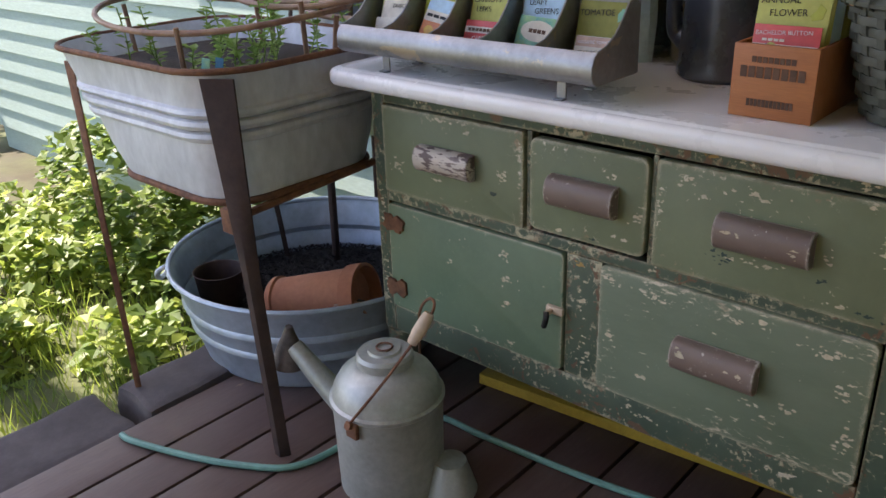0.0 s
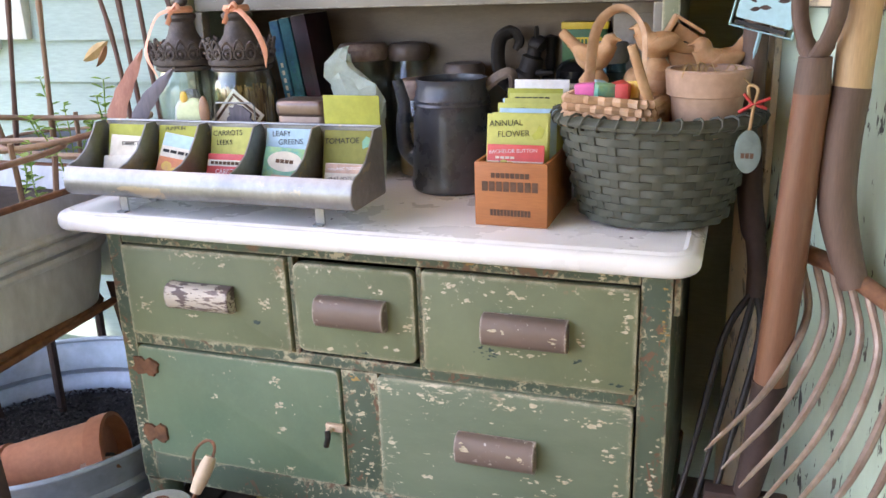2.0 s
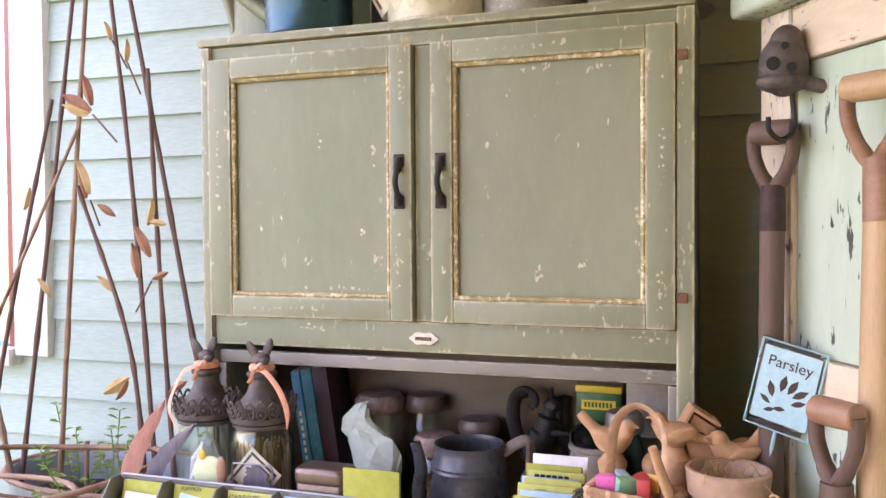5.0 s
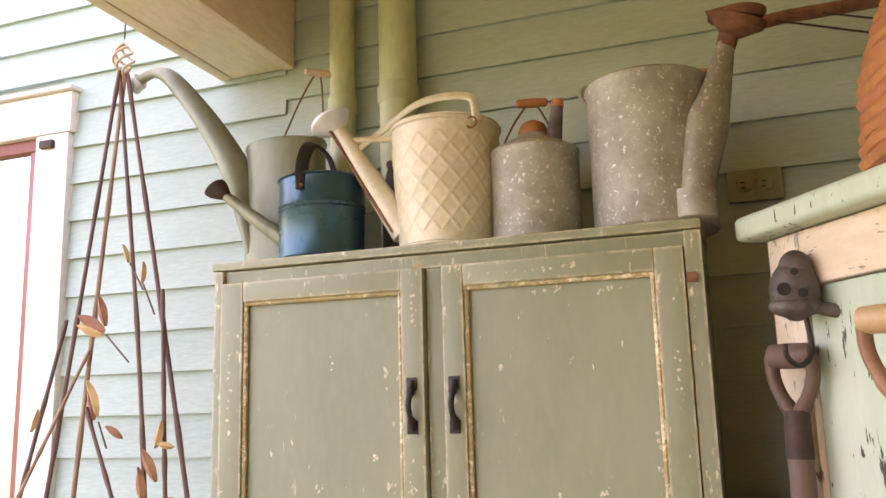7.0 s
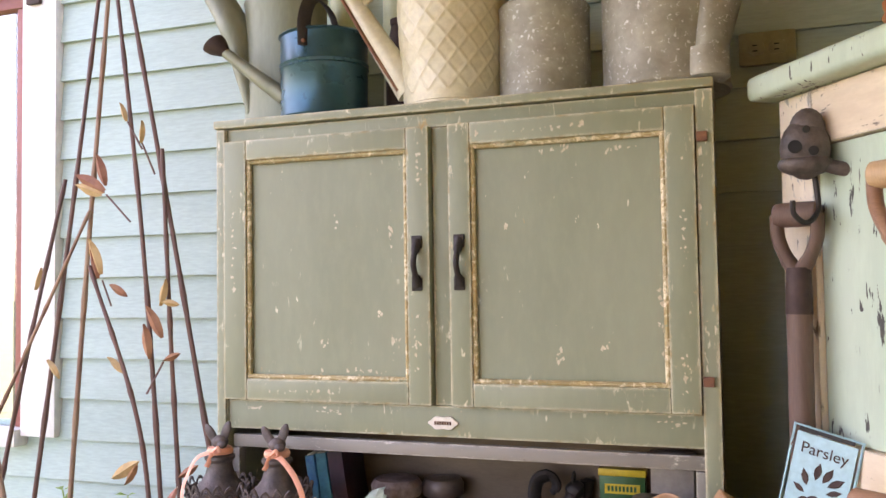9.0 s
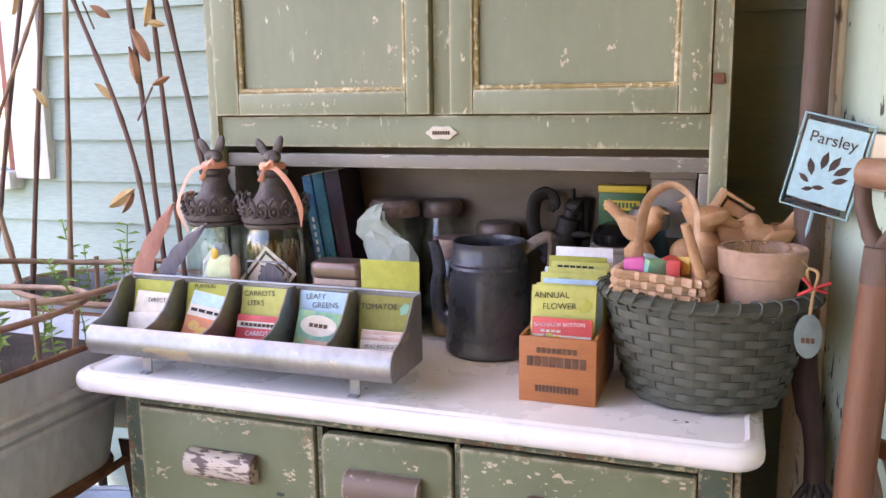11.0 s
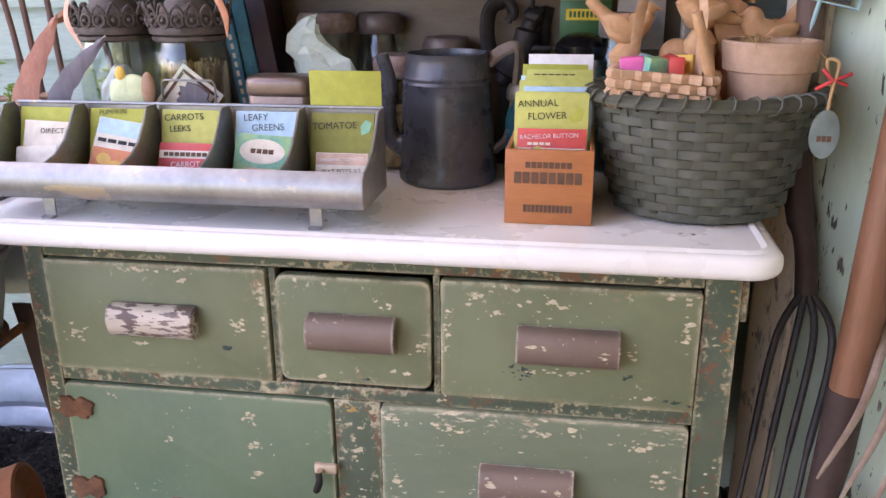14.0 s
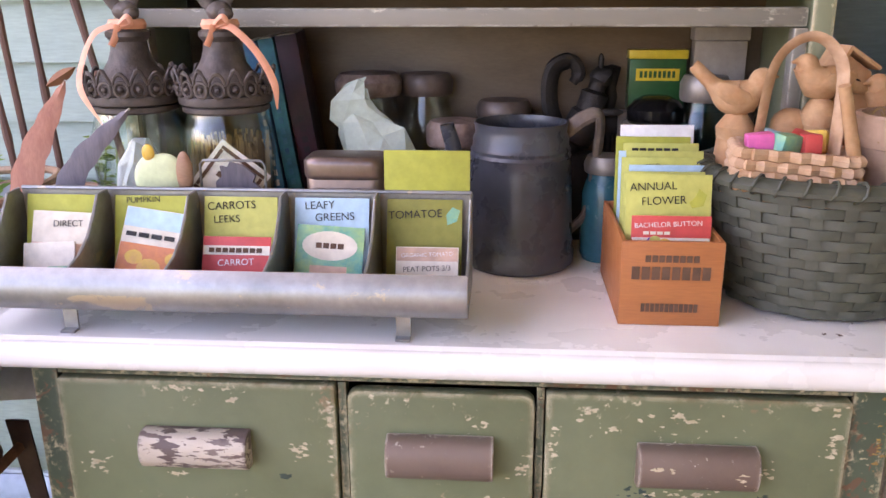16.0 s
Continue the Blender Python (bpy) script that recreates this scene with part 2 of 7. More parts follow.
M_CLAY = plain("orange_clay_figures", (0.51, 0.31, 0.165, 1), (0.42, 0.215, 0.10, 1), 26, 0.75, bump=0.35)
M_CRATE = plain("orange_crate_wood", (0.44, 0.16, 0.05, 1), (0.37, 0.125, 0.04, 1), 5, 0.5, stretch=(0.6, 6, 6))
M_INK = plain("faded_black_ink", (0.09, 0.05, 0.03, 1), (0.14, 0.07, 0.04, 1), 40, 0.8, bump=0)
M_PEN = plain("black_pen_ink", (0.02, 0.02, 0.02, 1), None, 20, 0.7, bump=0)
M_BASKET = plain("dark_green_splint", (0.055, 0.062, 0.045, 1), (0.080, 0.085, 0.062, 1), 20, 0.6, bump=0.3)
M_WICKER = plain("tan_wicker", (0.56, 0.37, 0.24, 1), (0.44, 0.26, 0.14, 1), 40, 0.65, bump=0.3)
M_STRAW = plain("dry_straw", (0.52, 0.36, 0.16, 1), (0.42, 0.26, 0.10, 1), 30, 0.8)
M_BLUECAN = plain("blue_green_enamel", (0.022, 0.075, 0.10, 1), (0.03, 0.095, 0.12, 1), 5, 0.30, 0.45, 0.05)
M_CREAMCAN = plain("cream_painted_tin", (0.64, 0.61, 0.46, 1), (0.56, 0.51, 0.33, 1), 5, 0.5, 0.1, 0.1, chip=(0.30, 0.12, 0.04, 1), chip_at=0.70, chip_scale=11)
M_PAINTPANEL = old_paint("flaking_pale_green", (0.40, 0.50, 0.38, 1), (0.46, 0.55, 0.43, 1), (0.05, 0.05, 0.045, 1), (0.12, 0.10, 0.08, 1), 0.590, 0.001, (1, 1, 0.22))
M_PAINTCREAM = old_paint("flaking_cream", (0.66, 0.58, 0.45, 1), (0.60, 0.50, 0.36, 1), (0.30, 0.28, 0.24, 1), (0.16, 0.12, 0.08, 1), 0.585, 0.003, (1, 1, 0.3))
M_PAINTRAIL = old_paint("flaking_cream_rail", (0.66, 0.58, 0.45, 1), (0.58, 0.46, 0.30, 1), (0.22, 0.19, 0.15, 1), (0.16, 0.12, 0.08, 1), 0.60, 0.003, (0.3, 0.3, 1))
M_SIGN = plain("pale_blue_tin", (0.36, 0.58, 0.62, 1), (0.30, 0.52, 0.57, 1), 8, 0.5, chip=(0.2, 0.12, 0.08, 1), chip_at=0.72)
M_HOSE = plain("green_hose", (0.16, 0.36, 0.29, 1), None, 8, 0.45, bump=0)
M_YELLOW = plain("yellow_level_paint", (0.62, 0.42, 0.05, 1), (0.5, 0.33, 0.04, 1), 8, 0.5)
M_CANE = plain("purple_brown_cane", (0.17, 0.085, 0.06, 1), (0.11, 0.055, 0.045, 1), 10, 0.55, stretch=(1, 1, 0.3))
M_CANETAN = plain("tan_cane", (0.38, 0.24, 0.14, 1), (0.22, 0.11, 0.07, 1), 14, 0.55, stretch=(1, 1, 0.3))
M_DRYLEAF = plain("dry_brown_leaf", (0.23, 0.08, 0.04, 1), (0.36, 0.19, 0.08, 1), 6, 0.7)
M_PEACH = plain("peach_ribbon", (0.72, 0.30, 0.16, 1), (0.80, 0.42, 0.30, 1), 9, 0.6, bump=0)
M_FEATHERPINK = plain("rosy_brown_feather", (0.42, 0.19, 0.12, 1), (0.34, 0.14, 0.09, 1), 14, 0.7, stretch=(6, 6, 1))
M_FEATHERGREY = plain("slate_feather", (0.11, 0.10, 0.12, 1), (0.16, 0.14, 0.16, 1), 14, 0.6, stretch=(6, 6, 1))
M_BAG = plain("pale_mint_paper", (0.60, 0.68, 0.60, 1), (0.50, 0.60, 0.53, 1), 9, 0.7)
M_PAPER = plain("cream_paper", (0.74, 0.70, 0.60, 1), (0.68, 0.62, 0.50, 1), 9, 0.8, bump=0)
M_WHITEPAPER = plain("white_paper", (0.78, 0.79, 0.80, 1), (0.72, 0.73, 0.75, 1), 9, 0.8, bump=0)
M_OLIVE = plain("olive_card", (0.40, 0.42, 0.065, 1), (0.36, 0.38, 0.055, 1), 6, 0.7, bump=0)
M_LIME = plain("yellow_green_card", (0.50, 0.52, 0.14, 1), (0.46, 0.47, 0.12, 1), 6, 0.7, bump=0)
M_REDINK = plain("red_print", (0.62, 0.08, 0.07, 1), (0.56, 0.06, 0.06, 1), 9, 0.5, bump=0)
M_SKYBLUE = plain("light_blue_print", (0.36, 0.56, 0.72, 1), (0.42, 0.62, 0.74, 1), 9, 0.5, bump=0)
M_ORANGEINK = plain("orange_print", (0.72, 0.25, 0.07, 1), (0.62, 0.20, 0.08, 1), 60, 0.5, bump=0)
M_TEAL = plain("teal_print", (0.10, 0.36, 0.30, 1), (0.30, 0.50, 0.22, 1), 40, 0.5, bump=0)
M_PURPLE = plain("purple_print", (0.22, 0.10, 0.42, 1), None, 40, 0.5, bump=0)
M_YELLOWINK = plain("yellow_print", (0.75, 0.50, 0.06, 1), (0.70, 0.40, 0.10, 1), 60, 0.5, bump=0)
M_PINKINK = plain("salmon_print", (0.66, 0.44, 0.32, 1), None, 30, 0.5, bump=0)
M_PINK = plain("bright_pink_plastic", (0.85, 0.16, 0.45, 1), None, 9, 0.4, bump=0)
M_TEAGREEN = plain("green_printed_tin", (0.02, 0.115, 0.035, 1), (0.02, 0.09, 0.03, 1), 9, 0.35, 0.2, 0)
M_TINYELLOW = plain("yellow_printed_tin", (0.75, 0.56, 0.04, 1), (0.68, 0.50, 0.04, 1), 9, 0.35, 0.1, 0)
M_TINBROWN = plain("bronze_tin", (0.20, 0.15, 0.13, 1), (0.15, 0.11, 0.095, 1), 9, 0.35, 0.7, 0.05)
M_TINWHITE = plain("greyed_white_tin", (0.42, 0.37, 0.33, 1), (0.36, 0.31, 0.27, 1), 9, 0.5, 0.1, 0.1)
M_BLACKLID = plain("black_glazed_lid", (0.012, 0.011, 0.011, 1), None, 9, 0.2, 0, 0)
M_CROCK = plain("cream_stoneware", (0.52, 0.46, 0.36, 1), (0.46, 0.39, 0.29, 1), 9, 0.4, 0, 0.05)
M_BOOKBLUE = plain("blue_book_cloth", (0.03, 0.13, 0.27, 1), (0.07, 0.27, 0.36, 1), 30, 0.6, 0, 0.1)
M_BOOKTEAL = plain("teal_book_cloth", (0.04, 0.24, 0.30, 1), (0.03, 0.14, 0.20, 1), 40, 0.6, 0, 0.1)
M_BOOKDARK = plain("dark_book_cover", (0.018, 0.016, 0.024, 1), (0.06, 0.012, 0.03, 1), 9, 0.5, 0, 0.05)
M_TEALJAR = plain("teal_glazed_jar", (0.02, 0.10, 0.13, 1), (0.03, 0.14, 0.17, 1), 9, 0.25, 0, 0)
M_ZINCLID = plain("zinc_lid", (0.34, 0.31, 0.28, 1), (0.26, 0.22, 0.19, 1), 9, 0.5, 0.6, 0.1)
M_FILL = plain("dried_seed_heads", (0.46, 0.29, 0.10, 1), (0.17, 0.10, 0.045, 1), 60, 0.8, bump=0.8, fine=60)
M_OUTLET = plain("sage_outlet_plate", (0.30, 0.31, 0.20, 1), None, 9, 0.4, bump=0)
M_BLACK = plain("black_slots", (0.008, 0.008, 0.008, 1), None, 9, 0.6, bump=0)
M_REDTWINE = plain("red_twine", (0.60, 0.05, 0.05, 1), None, 9, 0.7, bump=0)
M_TWINE = plain("jute_twine", (0.45, 0.29, 0.14, 1), None, 30, 0.8)
M_TAG = plain("grey_green_tag", (0.20, 0.27, 0.255, 1), (0.14, 0.19, 0.18, 1), 20, 0.6)
M_APPLE = plain("pale_yellow_green_apple", (0.62, 0.68, 0.40, 1), (0.52, 0.60, 0.34, 1), 9, 0.6)
M_CORK = plain("orange_stopper_wood", (0.45, 0.19, 0.06, 1), (0.36, 0.14, 0.05, 1), 9, 0.6)
M_GRIPWHITE = plain("pale_grip_wood", (0.62, 0.50, 0.36, 1), (0.5, 0.36, 0.24, 1), 9, 0.6)


def glass(name, tint, rough=0.02):
    m = bpy.data.materials.new(name)
    m.use_nodes = True
    t = m.node_tree
    clear, gloss = t.nodes.new("ShaderNodeBsdfTransparent"), t.nodes.new("ShaderNodeBsdfGlossy")
    clear.inputs[0].default_value, gloss.inputs["Roughness"].default_value = tint, rough
    fr, mx, pw = t.nodes.new("ShaderNodeLayerWeight"), t.nodes.new("ShaderNodeMixShader"), t.nodes.new("ShaderNodeMapRange")
    fr.inputs[0].default_value = 0.3
    pw.inputs["To Min"].default_value, pw.inputs["To Max"].default_value = 0.03, 0.36
    t.links.new(fr.outputs["Facing"], pw.inputs["Value"]), t.links.new(pw.outputs[0], mx.inputs[0])
    t.links.new(clear.outputs[0], mx.inputs[1]), t.links.new(gloss.outputs[0], mx.inputs[2])
    t.links.new(mx.outputs[0], t.nodes["Material Output"].inputs[0])
    return m


M_GLASS = glass("clear_glass", (0.95, 0.98, 0.96, 1))
M_PANE = glass("window_glass", (0.90, 0.95, 0.93, 1), 0.0)
M_GLASSBLUE = glass("blue_glass", (0.45, 0.70, 0.75, 1))


def leafy(name, c1, c2):
    """Leaves that let light through, each a tone of its own."""
    m = bpy.data.materials.new(name)
    m.use_nodes = True
    t = m.node_tree
    geo = t.nodes.new("ShaderNodeNewGeometry")
    ramp = t.nodes.new("ShaderNodeValToRGB")
    ramp.color_ramp.elements[0].color, ramp.color_ramp.elements[1].color = c1, c2
    t.links.new(geo.outputs["Random Per Island"], ramp.inputs[0])
    b = t.nodes["Principled BSDF"]
    b.inputs["Roughness"].default_value = 0.5
    t.links.new(ramp.outputs[0], b.inputs["Base Color"])
    tr = t.nodes.new("ShaderNodeBsdfTranslucent")
    t.links.new(ramp.outputs[0], tr.inputs[0])
    mx = t.nodes.new("ShaderNodeMixShader")
    mx.inputs[0].default_value = 0.5
    t.links.new(b.outputs[0], mx.inputs[1]), t.links.new(tr.outputs[0], mx.inputs[2])
    t.links.new(mx.outputs[0], t.nodes["Material Output"].inputs[0])
    return m


M_LEAF = leafy("garden_leaves", (0.12, 0.20, 0.03, 1), (0.40, 0.47, 0.08, 1))
# shaded copy of the garden leaves: the shade is put into darker tones
M_LEAFSHADE = leafy("shade_toned_leaves", (0.10, 0.17, 0.03, 1), (0.24, 0.32, 0.06, 1))
M_SPROUT = leafy("sprout_leaves", (0.18, 0.32, 0.06, 1), (0.36, 0.50, 0.12, 1))
M_STALK = leafy("dried_stalks", (0.12, 0.06, 0.025, 1), (0.72, 0.50, 0.20, 1))
M_SEED = leafy("dark_seed_husks", (0.006, 0.006, 0.007, 1), (0.075, 0.070, 0.072, 1))

# ---- shapes ----
def join(*many):
    first = many[0]
    for other in many[1:]:
        me = bpy.data.meshes.new("join")
        other.to_mesh(me)
        first.from_mesh(me)
        bpy.data.meshes.remove(me)
        other.free()
    return first


def moved(bm, m):
    bm.transform(m)
    return bm


def box(x0, x1, y0, y1, z0, z1, bev=0.0, seg=2):
    bm = bmesh.new()
    bmesh.ops.create_cube(bm, size=1, matrix=Matrix.Translation(((x0 + x1) / 2, (y0 + y1) / 2, (z0 + z1) / 2)) @ Matrix.Diagonal((x1 - x0, y1 - y0, z1 - z0, 1)))
    if bev:
        bmesh.ops.bevel(bm, geom=bm.edges[:], offset=bev, segments=seg, profile=0.6, affect="EDGES")
    return bm


def loft(rings, closed=True, cap0=True, cap1=True, loop=False):
    bm = bmesh.new()
    rows = [[bm.verts.new(p) for p in ring] for ring in rings]
    n = len(rows[0])
    pairs = list(zip(rows, rows[1:])) + ([(rows[-1], rows[0])] if loop else [])
    for a, b in pairs:
        for k in range(n if closed else n - 1):
            j = (k + 1) % n
            bm.faces.new((a[k], a[j], b[j], b[k]))
    if closed and not loop:
        if cap0:
            bm.faces.new(rows[0][::-1])
        if cap1:
            bm.faces.new(rows[-1])
    bmesh.ops.recalc_face_normals(bm, faces=bm.faces[:])
    return bm


def lathe(profile, n=36, sx=1.0, sy=1.0, wob=None):
    rings = []
    for r, z in profile:
        rings.append([(max(r, 0.0004) * math.cos(2 * math.pi * k / n) * sx, max(r, 0.0004) * math.sin(2 * math.pi * k / n) * sy, z + (wob(k, r) if wob else 0)) for k in range(n)])
    return loft(rings)


def pot_wall(outer, thick, n=40, sx=1.0, sy=1.0):
    """A vessel with a wall: the outer profile from the foot up, and back down inside."""
    inner = [(max(r - thick, 0.001), z + (thick if k == 0 else 0)) for k, (r, z) in enumerate(outer)]
    return lathe([(0.0, outer[0][1])] + outer + inner[::-1] + [(0.0, outer[0][1] + thick)], n, sx, sy)


def tube(pts, r, n=8, loop=False, flat=1.0):
    pts = [Vector(p) for p in pts]
    count = len(pts)
    rad = r if isinstance(r, (list, tuple)) else [r] * count
    rings, up = [], None
    for k, p in enumerate(pts):
        a, b = pts[(k - 1) % count if loop else max(k - 1, 0)], pts[(k + 1) % count if loop else min(k + 1, count - 1)]
        d = (b - a).normalized()
        if up is None:
            up = d.orthogonal().normalized()
        up = (up - d * up.dot(d)).normalized()
        side = d.cross(up)
        rings.append([p + rad[k] * (math.cos(2 * math.pi * j / n) * up + flat * math.sin(2 * math.pi * j / n) * side) for j in range(n)])
    return loft(rings, loop=loop)


def curve(pts, steps=8):
    """A smooth line through the points."""
    pts = [Vector(p) for p in pts]
    full = [pts[0] * 2 - pts[1]] + pts + [pts[-1] * 2 - pts[-2]]
    out = []
    for k in range(1, len(full) - 2):
        p0, p1, p2, p3 = full[k - 1:k + 3]
        for s in range(steps):
            u = s / steps
            out.append(0.5 * (2 * p1 + (p2 - p0) * u + (2 * p0 - 5 * p1 + 4 * p2 - p3) * u * u + (3 * p1 - p0 - 3 * p2 + p3) * u ** 3))
    return out + [pts[-1]]


def rrect(x0, x1, y0, y1, r, n=6):
    out = []
    for cx, cy, a in ((x1 - r, y1 - r, 0), (x0 + r, y1 - r, 90), (x0 + r, y0 + r, 180), (x1 - r, y0 + r, 270)):
        for k in range(n + 1):
            w = radians(a + 90 * k / n)
            out.append((cx + r * math.cos(w), cy + r * math.sin(w)))
    return out


def slab(outline, z0, z1, bev=0.0, seg=2):
    """A plate with the outline, given as x and y, from z0 to z1."""
    bm = loft([[(x, y, z0) for x, y in outline], [(x, y, z1) for x, y in outline]])
    if bev:
        rim = [e for e in bm.edges if abs(e.verts[0].co.z - e.verts[1].co.z) < 1e-6]
        bmesh.ops.bevel(bm, geom=rim, offset=bev, segments=seg, profile=0.5, affect="EDGES")
    return bm


STAND = Matrix(((1, 0, 0, 0), (0, 0, -1, 0), (0, 1, 0, 0), (0, 0, 0, 1)))


def plate(outline, y0, y1, bev=0.0, seg=2):
    """A standing plate: the outline is x and z; it reaches from y0 (front) to y1."""
    return moved(slab(outline, -y1, -y0, bev, seg), STAND)


def ball(c, r, n=16, m=10):
    bm = bmesh.new()
    r = r if isinstance(r, (tuple, list)) else (r, r, r)
    bmesh.ops.create_uvsphere(bm, u_segments=n, v_segments=m, radius=1, matrix=Matrix.Translation(c) @ Matrix.Diagonal((*r, 1)))
    return bm


def mesh_of(name, bm, material, smooth=True):
    me = bpy.data.meshes.new(name)
    bm.to_mesh(me)
    bm.free()
    me.materials.append(material)
    if smooth:
        me.shade_smooth()
        me.set_sharp_from_angle(angle=radians(38))
    return me


def part(name, bm, material, parent, label="", smooth=True):
    ob = new(name, mesh_of(name, bm, material, smooth))
    ob.parent = parent
    if label:
        tagged(ob, label)
    return ob


def thing(name, m, label, category, group="", kind=""):
    ob = new(name)
    ob.empty_display_size = 0.05
    ob.matrix_world = m
    return tagged(ob, label, category, group, kind)


def solo(name, bm, material, m, label, category, group="", kind="", smooth=True):
    ob = new(name, mesh_of(name, bm, material, smooth))
    ob.matrix_world = m
    return tagged(ob, label, category, group, kind)


def letters(text, size, m, material, parent, name="lettering", squeeze=1.0, fat=0.0):
    """Built-in letters as a thin mesh, centred, standing in the x-z plane of m."""
    cu = bpy.data.curves.new("letters", "FONT")
    cu.body, cu.size, cu.align_x, cu.align_y, cu.extrude, cu.offset = text, size, "CENTER", "CENTER", 0.0002, fat
    tmp = new("letters", cu)
    bpy.context.view_layer.update()
    me = bpy.data.meshes.new_from_object(tmp)
    bpy.data.objects.remove(tmp)
    me.transform(m @ STAND @ Matrix.Diagonal((squeeze, 1, 1, 1)))
    me.materials.clear()
    me.materials.append(material)
    ob = new(name, me)
    ob.parent = parent
    return ob


IDENT = Matrix.Identity(4)

# ---- ground, deck, walls, roof ----
WALL_Y, DECK_X, LAP = 0.67, -0.47, 0.1155
ground = solo("ground", box(-150, 150, -150, 150, -0.40, -0.20), M_GROUND, IDENT, "garden soil with grass and low weeds", "ground", kind="structure")

floor = thing("floor", IDENT, "brown painted wooden porch deck boards", "floor", kind="structure")
part("joists", box(DECK_X + 0.02, 2.7, -2.6, WALL_Y + 0.1, -0.20, -0.034), M_SHADEDARK, floor)
board_x = DECK_X
deck_rng = random.Random(5)
while board_x < 2.6:
    w = 0.137
    b = box(board_x + 0.004, board_x + w - 0.004, -2.6, WALL_Y, -0.032, deck_rng.uniform(-0.003, 0.0), 0.004)
    part("plank", b, M_DECK, floor)
    board_x += w

wall_back = thing("wall_back", IDENT, "pale green painted lap siding wall", "wall", kind="structure")
WIN = (-1.95, -0.822, 1.10, 2.54)
part("sheathing", box(WIN[1] - 0.02, 2.72, WALL_Y + 0.004, WALL_Y + 0.12, -0.2, 3.6), M_SIDING, wall_back)
part("sheathing", box(-4.0, WIN[0] + 0.02, WALL_Y + 0.004, WALL_Y + 0.12, -0.2, 3.6), M_SIDING, wall_back)
part("sheathing", box(WIN[0] + 0.02, WIN[1] - 0.02, WALL_Y + 0.004, WALL_Y + 0.12, -0.2, WIN[2] + 0.02), M_SIDING, wall_back)
part("sheathing", box(WIN[0] + 0.02, WIN[1] - 0.02, WALL_Y + 0.004, WALL_Y + 0.12, WIN[3] - 0.02, 3.6), M_SIDING, wall_back)


def lap_board(x0, x1, z):
    prof = [(WALL_Y + 0.002, z), (WALL_Y - 0.017, z), (WALL_Y - 0.0165, z + 0.004), (WALL_Y - 0.003, z + LAP + 0.01), (WALL_Y + 0.002, z + LAP + 0.01)]
    return loft([[(x0, y, q) for y, q in prof], [(x1, y, q) for y, q in prof]])


SEAM = -0.08
for k in range(-10, 22):
    z = 1.095 + k * LAP
    spans = [(-4.0, SEAM - 0.0008)]
    if WIN[2] - LAP < z < WIN[3]:
        spans = [(-4.0, WIN[0] + 0.06), (WIN[1] - 0.06, SEAM - 0.0008)]
    for x0, x1 in spans:
        part("siding_board", lap_board(x0, x1, z), M_SIDING, wall_back, smooth=False)
    part("siding_board", lap_board(SEAM + 0.0008, 2.6, z + 0.040), M_SIDING, wall_back, smooth=False)

window_1 = thing("window_1", IDENT, "white trimmed window with a dark red sash", "window", kind="structure")
YF = WALL_Y - 0.036
part("trim", box(WIN[1] - 0.125, WIN[1], YF, YF + 0.06, WIN[2], WIN[3] - 0.13, 0.003), M_TRIM, window_1)
part("trim", box(WIN[0], WIN[0] + 0.125, YF, YF + 0.06, WIN[2], WIN[3] - 0.13, 0.003), M_TRIM, window_1)
part("trim", box(WIN[0] - 0.01, WIN[1] + 0.01, YF - 0.004, YF + 0.06, WIN[3] - 0.128, WIN[3], 0.003), M_TRIM, window_1)
part("drip_cap", box(WIN[0] - 0.02, WIN[1] + 0.02, YF - 0.022, YF + 0.06, WIN[3] + 0.002, WIN[3] + 0.016, 0.003), M_TRIM, window_1)
part("window_sill", box(WIN[0] - 0.01, WIN[1] - 0.127, YF - 0.02, YF + 0.06, WIN[2] - 0.03, WIN[2] + 0.02, 0.004), M_TRIM, window_1)
part("sash", box(WIN[1] - 0.165, WIN[1] - 0.127, YF + 0.02, YF + 0.06, WIN[2] + 0.022, WIN[3] - 0.17, 0.003), M_SASH, window_1)
part("sash", box(WIN[0] + 0.127, WIN[0] + 0.165, YF + 0.02, YF + 0.06, WIN[2] + 0.022, WIN[3] - 0.17, 0.003), M_SASH, window_1)
part("sash", box(WIN[0] + 0.127, WIN[1] - 0.127, YF + 0.018, YF + 0.06, WIN[3] - 0.168, WIN[3] - 0.130, 0.003), M_SASH, window_1)
part("pane", box(WIN[0] + 0.16, WIN[1] - 0.16, YF + 0.036, YF + 0.042, WIN[2] + 0.01, WIN[3] - 0.16), M_PANE, window_1)
part("sash_latch", box(WIN[1] - 0.10, WIN[1] - 0.05, YF - 0.014, YF, 2.365, 2.39, 0.003), M_RUSTDARK, window_1)
# near-black sheet behind the pane; its colour stands in for an unlit room
solo("wall_inside", box(-2.6, -0.4, 2.2, 2.3, -0.2, 3.2), M_SHADEDARK, IDENT, "near-black backdrop standing in for the unlit room", "wall", kind="structure")
# unseen wall, added close behind the cupboard to keep light out of the gap
solo("wall_right", box(1.90, 2.00, -2.6, WALL_Y, -0.2, 2.735), M_SIDING, IDENT, "unseen pale green wall added to shade the right corner", "wall", kind="structure")

# added behind the camera: blocks front sky and reflects warm light inward
solo("wall_front", box(0.35, 2.0, -2.86, -2.76, -0.2, 2.735), M_FRONT, IDENT, "unseen warm wall added to block sky and bounce light", "wall", kind="structure")
# unseen ceiling, stretched forward to cut sky light and reflect yellow
ceiling = solo("ceiling", box(-0.24, 2.72, -2.75, WALL_Y - 0.02, 2.74, 2.86), M_CEIL, IDENT, "unseen porch ceiling, coloured yellow to bounce warm light", "ceiling", kind="structure")
